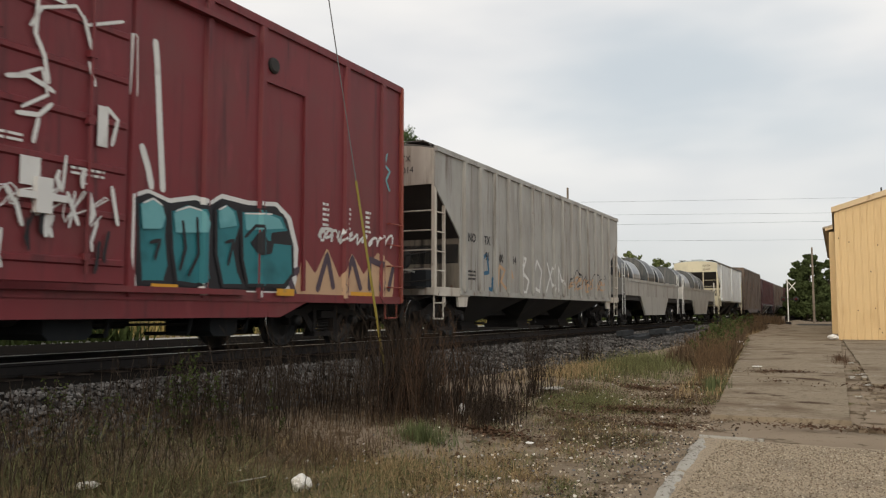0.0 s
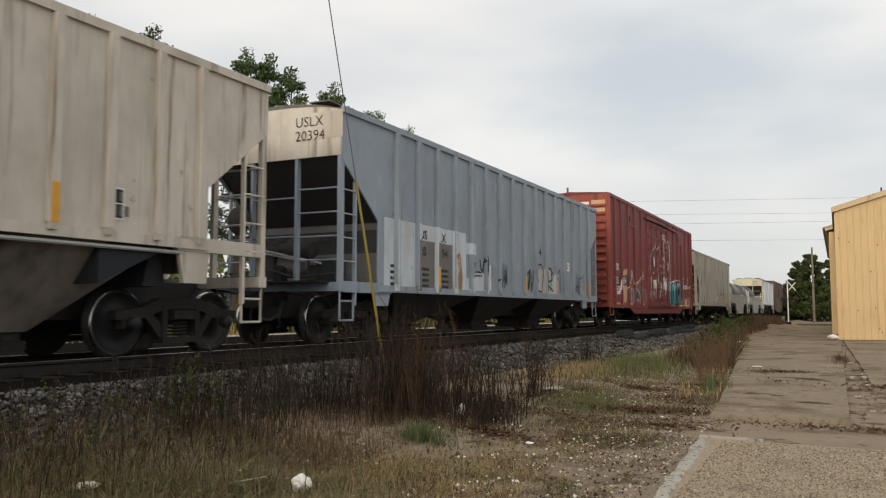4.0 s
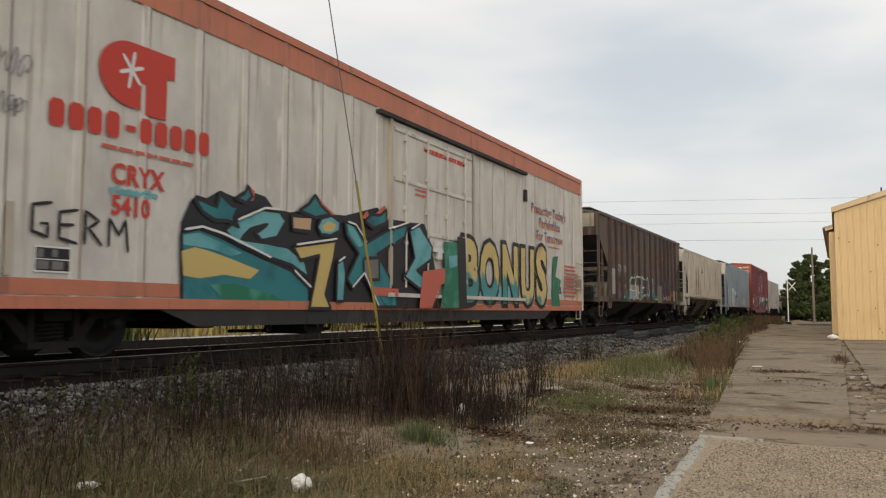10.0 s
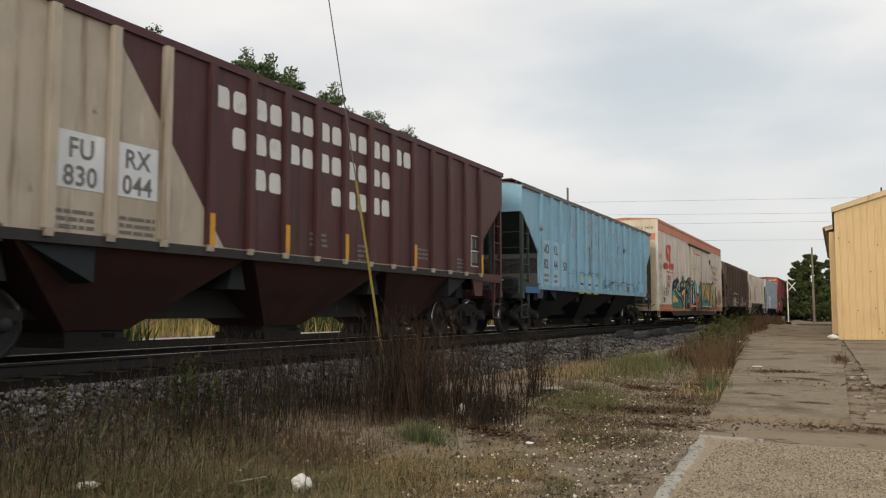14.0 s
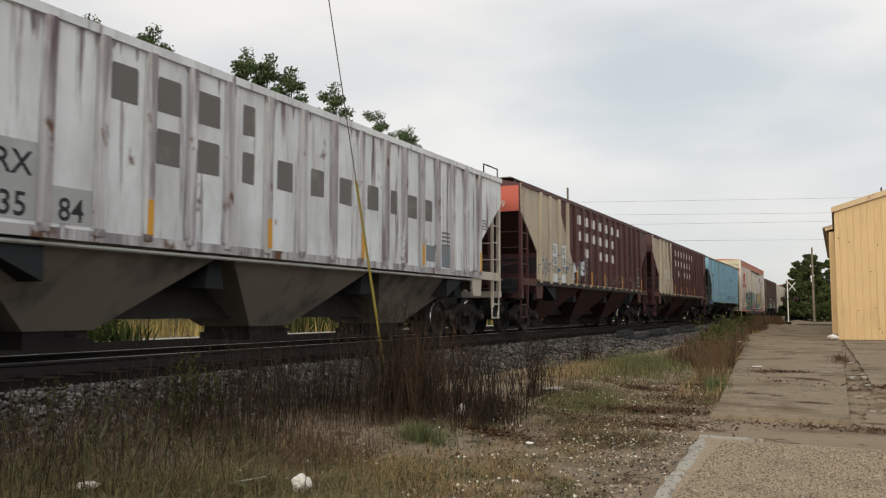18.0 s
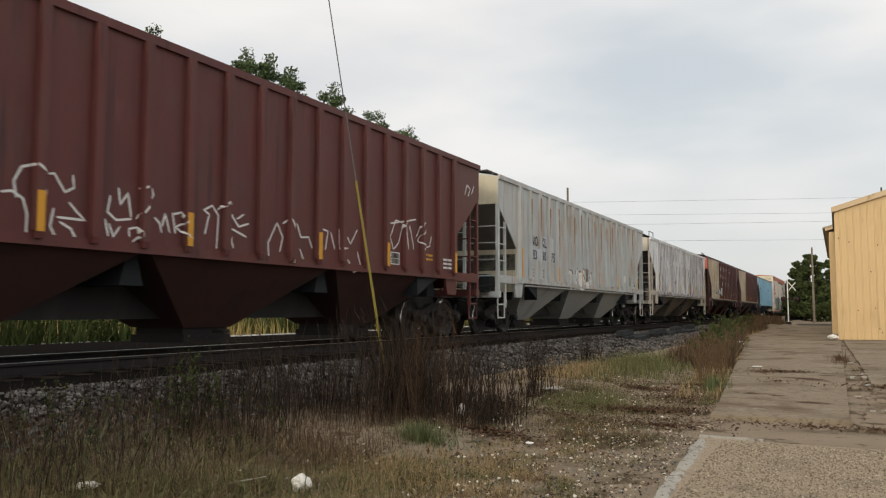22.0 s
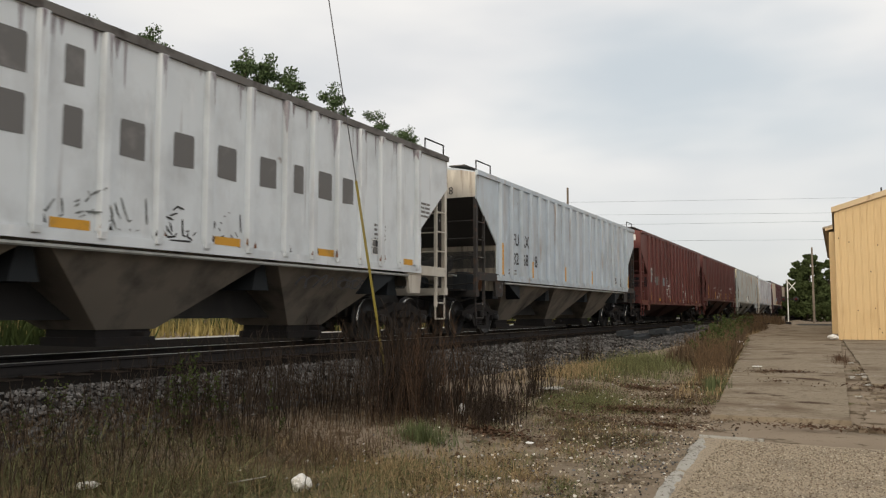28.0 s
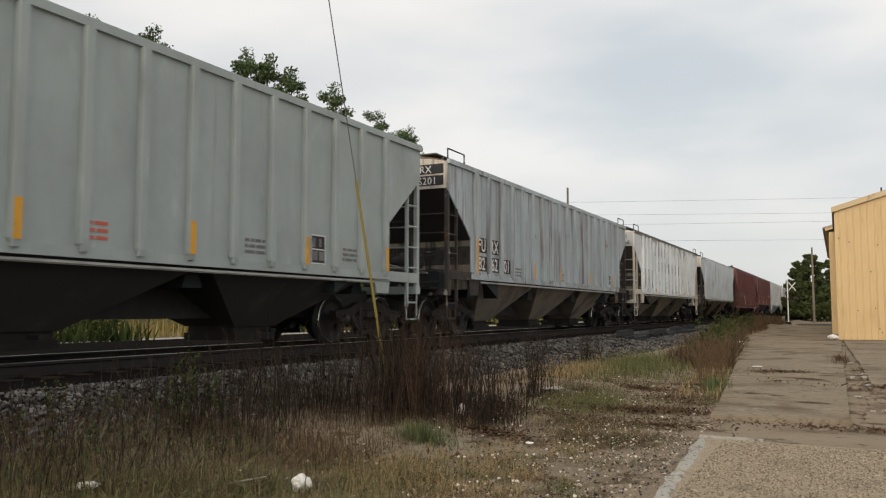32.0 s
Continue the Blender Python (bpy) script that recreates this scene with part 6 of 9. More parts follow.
def hopper_maroon(rear, num, seed):
    car, ys, skin, h = covered_hopper(rear, P_tan, "maroon and tan covered hopper with large white lettering", n=16, L=15.98, eave=4.23, sill=1.52, end_mat=P_maroon, slope_mat=P_bay_red, post_mat=P_maroon, low_mat=P_maroon, bay_mat=P_bay_red, yellow=(4, 6, 8, 11, -1), pipe=False, split=(-7.99 + 3.2, -7.99 + 5.3, P_maroon), roof_mat=P_maroon)
    if seed == 2:
        part("number_board", Mesh().box(-1.45, 1.45, -h - 0.006, -h, 3.45, 4.18), P_coral, car, "faded orange-red end board")
        rear_text(car, "FURX", 0.25, -h - 0.012, 3.85, 0.27, P_chalk)
        rear_text(car, "830059", 0.2, -h - 0.012, 3.58, 0.27, P_chalk)
    else:
        end_marks(h, car, "FURX", "830044", P_chalk)
    for k in (1, 2):
        plate(car, "number_patch", ys[k] + 0.09, ys[k + 1] - 0.09, 2.05, 2.73, P_white)
    row(car, h, [("FU", 2.5), ("RX", 3.38)], 2.42, 0.34, P_patch, 1.540)
    row(car, h, [(num[0], 2.44), (num[1], 3.33)], 2.09, 0.34, P_patch, 1.540)
    if seed == 2:
        for k in (1, 2):
            plate(car, "number_patch", ys[k] + 0.09, ys[k + 1] - 0.09, 1.5, 1.8, P_white)
        ink(car, "graffiti", loops(-h + 4.8, 1.4, 1.6, 1.2, 6, 90), P_ice, skin, 0.16)
        ink(car, "graffiti", loops(-h + 1.4, 1.5, 3.2, 1.0, 7, 91), P_logo_blue, skin, 0.03)
        ink(car, "graffiti", loops(-h + 9.8, 1.55, 3.0, 0.6, 7, 92), P_patch, skin, 0.04)
    else:
        bars(car, -h + 2.45, 1.8, 0.6, 3, P_patch, seed=7)
        bars(car, -h + 3.4, 1.8, 0.6, 4, P_patch, seed=8)
    # the owner's name stands as three rows of white blocks, one a letter
    for cells, z in (((0, 0, 1, 1, 2, 2, 3, 3, 4, 4, 5, 5, 6, 6), 3.58), ((0, 1, 1, 2, 2, 3, 3, 4, 4, 5, 5), 3.03), ((1, 1, 3, 4, 4, 5, 5), 2.48)):
        seen = collections.Counter(cells)
        done = collections.Counter()
        for c in cells:
            p0, p1 = ys[4 + c] + 0.10, ys[5 + c] - 0.10
            w = (p1 - p0 - 0.08) / 2
            a = p0 + (w + 0.08) * done[c] if seen[c] == 2 else p1 - w
            done[c] += 1
            part("lettering_block", Mesh().prism([(a + 0.03, z), (a + w - 0.03, z), (a + w, z + 0.05), (a + w - 0.02, z + 0.28), (a + w - 0.06, z + 0.32), (a + 0.05, z + 0.32), (a, z + 0.26), (a, z + 0.06)], "x", 1.538, 1.542), P_chalk, car, "white block letter")
    placard(car, -h + 13.98, 1.7, 0.52, 0.76)
    for k, y in enumerate((-h + 7.4, -h + 8.9, -h + 11.2, -h + 13.2)):
        bars(car, y, 1.95 - 0.1 * (k % 2), 0.55, 3 + k % 2, P_patch, seed=20 + k)


def hopper_dirty_white():
    car, ys, skin, h = covered_hopper(-153.8, P_white_dirty, "dirty white covered hopper with dark streaks and painted-out patches", n=18, L=16.6, eave=4.06, sill=1.57, mid=1.2, rib_mat=P_rib_stained, end_mat=P_beige, low_mat=P_tan_soot, bay_mat=P_bay_grey, yellow=(0, 4, 7, 10, 13, -1), roof_mat=P_rust, roof_rail=True)
    end_marks(h, car, "FURX", "823584", x=0.2)
    row(car, h, [("FU", 1.6), ("RX", 2.3)], 2.12, 0.38, P_ink)
    row(car, h, [("82", 1.6), ("35", 2.3), ("84", 3.0)], 1.66, 0.38, P_ink)
    for k in (0, 1, 2):
        plate(car, "number_patch", ys[k] + 0.08, ys[k + 1] - 0.08, 1.62, 2.5 if k < 2 else 2.05, P_patch_pale)
    out_patches(car, ys)
    plate(car, "stencil_panel", -h + 12.35, -h + 12.82, 1.7, 2.05, P_patch_blue)
    plate(car, "stencil_panel", -h + 13.1, -h + 13.68, 1.6, 2.1, P_patch_blue)
    bars(car, h - 3.5, 2.4, 0.45, 4, P_patch, seed=1)
    bars(car, h - 1.3, 2.9, 0.4, 4, P_patch, 0.07, seed=2)
    roof_stains(car, ys, skin, h, 31)


def roof_stains(car, ys, skin, h, seed):
    """Dark runs washed down from the roof edge, thickest beside the ribs."""
    rnd = random.Random(seed)
    eave = EAVES[car.name]
    for y in ys:
        for j in range(6):
            c = y + h + rnd.gauss(0.0, 0.13)
            w, d = rnd.uniform(0.015, 0.05), rnd.uniform(0.12, 0.75) * (1.0 if j < 3 else 0.5)
            piece(car, h, P_soot, skin, [(c - w, eave - 0.08), (c + w, eave - 0.08), (c + w * 0.7, eave - 0.08 - d * 0.6), (c + w * 0.1, eave - 0.08 - d), (c - w * 0.6, eave - 0.08 - d * 0.5)], 0.0015 + 0.0006 * j)


P_soot = surf("soot_wash", (0.36, 0.34, 0.36), 0.7, 0, (((0.16, 0.12, 0.14), 0.48, 0.2, (9, 9, 2), 6.0), ((0.62, 0.64, 0.66), 0.55, 0.1, (14, 14, 5), 6.0)))


def out_patches(car, ys):
    """Grey squares rolled over old lettering, two rows at first, then one."""
    rnd = random.Random(len(car.name))
    wide = (0.42, 0.42, 0.45, 0.27, 0.4, 0.38, 0.4, 0.4, 0.26, 0.4, 0.38)
    for k in range(3, 14):
        y, w = (ys[k] + ys[k + 1]) / 2 + rnd.uniform(-0.03, 0.03), wide[k - 3] / 2
        rows = [3.25] if k == 3 else [3.26, 2.56] if k < 7 else [2.56]
        for z in rows:
            z += rnd.uniform(-0.02, 0.02)
            m = Mesh().prism([(y - w, z), (y + w, z + rnd.uniform(-0.02, 0.02)), (y + w, z + 0.43), (y + w * 0.9, z + 0.47), (y - w * 0.92, z + 0.47), (y - w, z + 0.42)], "x", 1.532, 1.536)
            part("painted_out_patch", m, P_patch, car)


def hopper_pale():
    car, ys, skin, h = covered_hopper(-172.22, P_pale, "pale blue-grey covered hopper with rust streaks", n=18, L=16.9, eave=4.17, sill=1.53, end_mat=P_cream, slope_mat=P_slope_grey, low_mat=P_cream, post_mat=P_pale, bay_mat=P_bay_pale, yellow=(0, 4, 7, 10, 13, -1), roof_mat=P_pale)
    end_marks(h, car, "NOKL", "833075", x=-0.15)
    fill(car, "number_patch", P_ice, skin, -h + 2.35, -h + 4.45, lambda t: 2.1, lambda t: 2.86 if t + h > 3.2 else 2.45, 0.003)
    row(car, h, [("NO", 2.39), ("KL", 3.09)], 2.53, 0.40, None, 1.541)
    row(car, h, [("83", 2.4), ("30", 3.1), ("75", 3.9)], 2.13, 0.40, None, 1.541)
    bars(car, -h + 2.2, 1.85, 0.5, 3, P_patch, seed=1)
    bars(car, -h + 3.1, 1.85, 0.5, 3, P_patch, seed=2)
    word = [[(5.94, 1.90), (6.38, 1.86)], [(6.19, 1.87), (6.20, 1.33)], [(6.57, 2.07), (6.66, 1.35)], [(6.94, 2.02), (6.65, 1.67), (6.99, 1.37)], [(7.11, 1.96), (7.11, 1.47), (7.23, 1.38), (7.36, 1.53), (7.36, 2.01)], [(7.78, 1.95), (7.58, 2.00), (7.52, 1.83), (7.72, 1.65), (7.69, 1.42), (7.49, 1.39)], [(7.88, 2.06), (7.93, 1.40)], [(8.18, 2.08), (8.23, 1.41)], [(7.89, 1.71), (8.21, 1.71)], [(8.39, 1.85), (8.53, 1.91), (8.57, 1.76), (8.39, 1.54)]]
    ink(car, "graffiti", rear_pts(h, [[(a + 0.05, b + 0.04) for a, b in st] for st in word]), P_patch, skin, 0.14, 0.007)
    ink(car, "graffiti", rear_pts(h, word), P_chalk, skin, 0.13, 0.010)
    plate(car, "placard", -h + 13.2, -h + 13.65, 1.8, 2.06, P_chalk)
    bars(car, h - 2.7, 2.0, 0.5, 4, P_patch, seed=3)
    placard(car, -h + 14.85, 1.64, 0.25, 0.25)
    rnd = random.Random(12)
    # rust washed down each rib and, amidships, down the panels
    for k in range(1, 17):
        zt = rnd.uniform(3.7, 4.05)
        for j in range(3):
            w = (0.07, 0.045, 0.025)[j] * rnd.uniform(0.7, 1.1)
            zb = zt - rnd.uniform(0.5, 1.7) * (0.6 if k > 12 else 1.0)
            c = ys[k] + (0.0, 0.02, -0.02)[j]
            part("rust_run", Mesh().prism([(c - w, zt), (c + w, zt - 0.03), (c + w * 0.7, zb + 0.3), (c + w * 0.2, zb), (c - w * 0.4, zb + 0.1), (c - w * 0.8, zb + 0.5)], "x", 1.621 + 0.001 * j, 1.6215 + 0.001 * j), (P_rust_wash, P_rust_run, P_rust_dark)[j], car)
    for k in (4, 5, 6, 8, 9):
        for j in range(5):
            y, zt = ys[k] + rnd.uniform(0.12, 0.68), rnd.uniform(3.3, 3.85)
            w, d = rnd.uniform(0.02, 0.07), rnd.uniform(0.2, 0.6)
            part("rust_run", Mesh().prism([(y - w, zt), (y, zt + 0.12), (y + w, zt - 0.06), (y + w * 0.5, zt - d), (y - w * 0.5, zt - d * 0.8)], "x", 1.532, 1.5335), P_rust_wash, car)
    return car


P_rust_wash = surf("thin_rust_wash", (0.42, 0.38, 0.30), 0.7, 0, (((0.34, 0.22, 0.10), 0.5, 0.2, (7, 7, 1.2), 6.0), ((0.46, 0.50, 0.51), 0.55, 0.12, (9, 9, 2), 6.0)))
P_rust_dark = surf("dark_rust_run", (0.20, 0.09, 0.045), 0.8, 0, (((0.32, 0.18, 0.08), 0.5, 0.2, (8, 8, 1), 5.0),))
P_rust_run = surf("orange_rust_run", (0.30, 0.17, 0.07), 0.7, 0, (((0.42, 0.42, 0.38), 0.5, 0.3, (6, 6, 0.6), 5.0),))
P_slope_grey = surf("grey_slope_sheet", (0.16, 0.155, 0.14), 0.7, 0, (((0.09, 0.085, 0.08), 0.5, 0.25, (1.4, 1.4, 0.6), 5.0),))


def hopper_red():
    car, ys, skin, h = covered_hopper(-190.29, P_red, "dark oxide-red covered hopper with white tags along the sill", n=19, L=16.8, eave=4.19, sill=1.48, slope_mat=P_bay_red, bay_mat=P_bay_red, yellow=(0, 4, 7, 11, 14, -1), pipe=False, roof_mat=P_red)
    end_marks(h, car, "NDYX", "824948", P_chalk, x=-0.05)
    row(car, h, [("ND", 2.4), ("YX", 3.15)], 2.57, 0.36, P_chalk)
    row(car, h, [("824", 2.36), ("948", 3.1)], 2.27, 0.33, P_chalk)
    bars(car, -h + 1.65, 1.8, 0.4, 3, P_chalk, seed=1)
    bars(car, -h + 2.4, 1.85, 0.35, 2, P_yellow, 0.14, seed=2)
    bars(car, -h + 3.15, 1.85, 0.4, 2, P_yellow, 0.14, seed=3)
    plate(car, "placard", -h + 3.25, -h + 3.5, 1.5, 1.62, P_patch)
    tags = [[(4.13, 1.89), (4.26, 1.92), (4.40, 1.85), (4.46, 1.68), (4.45, 1.40)], [(4.32, 1.85), (4.28, 2.03), (4.37, 2.20), (4.52, 2.25), (4.64, 2.18), (4.69, 1.93)], [(4.70, 2.17), (4.78, 2.19), (4.93, 1.99), (5.05, 2.06), (5.03, 2.21)], [(4.79, 1.79), (4.75, 1.58), (4.83, 1.44)], [(4.83, 1.69), (5.22, 1.69), (5.10, 1.78), (4.99, 1.88)], [(4.87, 1.64), (5.03, 1.57), (5.14, 1.38)], [(5.58, 2.04), (5.54, 1.83), (5.68, 1.74), (5.92, 1.78)], [(5.70, 2.15), (5.73, 1.94), (5.85, 2.10), (5.91, 1.80)], [(6.02, 2.18), (6.21, 2.25), (6.27, 2.13), (5.99, 1.79)], [(5.51, 1.74), (5.56, 1.53)], [(5.57, 1.69), (5.64, 1.53), (5.74, 1.67)], [(5.89, 1.55), (5.88, 1.65), (6.01, 1.68), (6.05, 1.57), (5.94, 1.49)], [(6.29, 1.84), (6.39, 1.77), (6.42, 1.65)], [(6.43, 1.73), (6.48, 1.91), (6.57, 1.66)], [(6.61, 1.94), (6.67, 1.66)], [(6.60, 1.91), (6.79, 1.96), (6.82, 1.81), (6.67, 1.75), (6.91, 1.61)]]
    ink(car, "graffiti", rear_pts(h, tags), P_chalk, skin, 0.03)
    tags = [[(7.23, 1.70), (7.31, 1.99), (7.20, 2.04), (7.37, 2.12), (7.50, 1.99), (7.47, 1.51)], [(7.48, 2.07), (7.66, 2.21), (7.81, 2.00), (7.94, 1.87), (8.17, 1.94)], [(7.73, 1.86), (7.83, 1.54)], [(7.89, 1.98), (8.06, 2.07)], [(7.67, 1.86), (8.12, 1.73)], [(8.67, 1.35), (8.63, 1.68), (8.85, 2.02), (9.00, 1.80), (8.92, 1.56)], [(8.99, 2.02), (9.14, 2.10), (9.31, 1.83), (9.23, 1.40)], [(9.37, 2.07), (9.48, 1.84), (9.70, 1.86), (9.80, 1.68)], [(9.45, 1.65), (9.62, 1.38)], [(10.02, 1.77), (10.06, 2.04), (10.27, 2.01), (10.19, 1.68)], [(10.35, 2.01), (10.48, 1.70)], [(10.62, 2.09), (10.62, 1.73), (10.92, 1.76)], [(10.80, 2.05), (10.99, 1.84), (11.22, 2.13)], [(10.90, 1.55), (11.11, 1.33), (11.38, 1.42)], [(11.22, 1.71), (11.39, 1.34)], [(12.56, 1.85), (12.43, 2.09), (12.65, 2.45), (12.95, 2.42), (12.77, 2.00), (12.56, 1.85)], [(12.93, 2.36), (13.03, 1.88), (13.24, 2.39), (13.42, 1.91)], [(13.52, 2.18), (13.77, 2.51), (13.95, 2.46), (13.57, 2.11), (13.95, 1.97)], [(12.42, 2.36), (13.51, 2.55)], [(13.75, 1.93), (14.14, 2.03), (14.22, 2.26)], [(15.96, 3.40), (16.09, 3.65), (16.28, 3.58), (16.15, 3.38)], [(16.35, 3.45), (16.49, 3.68)]]
    ink(car, "graffiti", rear_pts(h, tags), P_chalk, skin, 0.03)
    bars(car, h - 2.0, 1.8, 0.5, 3, P_chalk, seed=5)
    bars(car, h - 3.0, 1.85, 0.5, 2, P_yellow, seed=6)
    placard(car, -h + 12.45, 1.55, 0.35, 0.25)


def hopper_faded_red():
    car, ys, skin, h = covered_hopper(-207.94, P_red_2, "faded red covered hopper with a repainted number panel", n=16, L=16.44, eave=4.2, sill=1.08, slope_mat=P_bay_red, bay_mat=P_bay_red, yellow=(), vertical_yellow=False, pipe=False, roof_mat=P_red_2)
    part("number_board", Mesh().box(0.35, 1.3, -h - 0.006, -h, 3.8, 4.06), P_chalk, car)
    rear_text(car, "NOKL", 0.55, -h - 0.012, 3.84, 0.21, P_ink)
    rear_text(car, "825723", 0.42, -h - 0.012, 3.56, 0.2, P_chalk)
    plate(car, "number_patch", -h + 1.62, -h + 2.27, 2.3, 2.63, P_chalk)
    side_text(car, "NOKL", -h + 1.64, 2.34, 0.34, P_ink, 1.540, 0.004, squeeze=0.75)
    plate(car, "number_patch", -h + 1.62, -h + 2.15, 1.98, 2.28, P_patch_blue)
    side_text(car, "825", -h + 1.66, 2.02, 0.32, P_chalk, 1.540, 0.004, squeeze=0.8)
    plate(car, "number_patch", -h + 2.46, -h + 3.0, 1.98, 2.28, P_patch_blue)
    side_text(car, "723", -h + 2.5, 2.02, 0.32, P_chalk, 1.540, 0.004, squeeze=0.8)
    for k, y in enumerate((3.1, 3.7, 4.35)):
        fill(car, "paint_patch", (P_patch, P_red, P_patch_blue)[k], skin, -h + y, -h + y + (0.6, 0.65, 0.8)[k], lambda t: 1.88, lambda t: 2.27 - 0.02 * math.sin(4 * t), 0.003)
    ink(car, "graffiti", rear_pts(h, [[(5.66, 2.03), (5.74, 2.04), (5.70, 2.26), (5.54, 2.32), (5.35, 2.26), (5.27, 2.13), (5.30, 1.95), (5.44, 1.75), (5.54, 1.53)], [(5.32, 1.64), (5.41, 1.64)], [(5.44, 1.63), (5.73, 1.75)], [(5.87, 1.91), (5.98, 1.98), (6.13, 1.95), (6.01, 1.86), (5.87, 1.88)], [(5.70, 1.68), (5.68, 1.51), (5.78, 1.46), (5.86, 1.59), (5.74, 1.71)], [(5.92, 1.76), (5.97, 1.46)], [(5.74, 1.70), (6.25, 1.84)], [(6.10, 1.63), (6.15, 1.48), (6.31, 1.50)], [(6.29, 1.68), (6.39, 1.35), (6.50, 0.97)], [(5.89, 1.37), (6.04, 1.40), (5.94, 1.28), (6.06, 1.31)], [(6.43, 1.42), (6.47, 1.40)], [(6.45, 1.34), (6.49, 1.31)]]), P_chalk, skin, 0.045)
    tags = [[(9.74, 2.04), (9.79, 2.02)], [(9.90, 2.06), (9.97, 2.06)], [(10.12, 1.95), (10.08, 2.05), (10.25, 2.12), (10.30, 2.03), (10.12, 1.95), (10.09, 1.76), (9.99, 1.69)], [(9.96, 1.73), (10.41, 1.70), (10.56, 1.52)], [(9.71, 1.58), (9.74, 1.54)], [(9.74, 1.42), (9.79, 1.38)], [(9.87, 1.31), (9.94, 1.27)], [(10.10, 1.23), (10.16, 1.23)], [(10.24, 1.40), (10.27, 1.01)], [(10.36, 1.25), (10.43, 1.27)], [(10.41, 1.65), (10.46, 1.41), (10.67, 1.64), (10.64, 1.37)], [(10.70, 1.66), (10.78, 1.37)], [(10.67, 1.42), (11.03, 1.59), (11.07, 1.44), (10.85, 1.33)], [(10.92, 1.35), (11.15, 1.22)], [(12.30, 1.84), (12.39, 1.55), (12.52, 1.74)], [(12.39, 1.60), (12.61, 1.34), (12.70, 1.62)], [(12.65, 1.57), (12.70, 1.21)], [(12.74, 1.28), (13.02, 1.57)], [(12.88, 1.54), (13.09, 1.18)]]
    ink(car, "graffiti", rear_pts(h, tags), P_chalk, skin, 0.05)
    for y, w in ((1.55, 0.42), (3.6, 0.46), (6.16, 0.48), (8.91, 0.44), (11.57, 0.46), (14.28, 0.55)):
        plate(car, "reflector", -h + y, -h + y + w, 1.13, 1.24 if y > 2 else 1.5, P_yellow)
    plate(car, "placard", -h + 1.75, -h + 1.92, 1.12, 1.26, P_coral, 1.538)
    placard(car, -h + 13.34, 1.58, 0.5, 0.28)
    bars(car, -h + 8.1, 2.6, 0.35, 9, P_patch, 0.1, seed=8)
    plate(car, "stencil_panel", h - 2.35, h - 1.95, 1.2, 1.35, P_patch)


def hopper_pale_blue():
    car, ys, skin, h = covered_hopper(-225.93, P_ice, "pale blue-white covered hopper with rust runs at the ribs", n=19, L=16.62, eave=4.07, sill=1.55, end_mat=P_beige, low_mat=P_tan_soot, post_mat=P_post, bay_mat=P_bay_grey, yellow=(0, 3, 7, 11, -1), roof_rail=True, roof_mat=P_ice)
    end_marks(h, car, "FURX", "826818", x=0.1)
    row(car, h, [("FU", 2.05), ("RX", 2.9)], 2.42, 0.46)
    row(car, h, [("82", 2.05), ("68", 2.9), ("18", 3.85)], 1.90, 0.46)
    bars(car, -h + 2.1, 1.75, 0.6, 2, P_patch, seed=1)
    st = Mesh()
    for k in (5, 6, 7, 8, 9):
        st.box(1.532, 1.534, ys[k] + 0.1, ys[k] + 0.28, 1.5, 2.5 - 0.12 * (k % 3))
    part("rust_run", st, P_rust_run, car)
    placard(car, -h + 14.1, 1.57, 0.36, 0.2)
    bars(car, -h + 14.1, 1.9, 0.36, 2, P_patch, 0.08, seed=2)
    placard(car, -h + 13.35, 1.66, 0.42, 0.3)


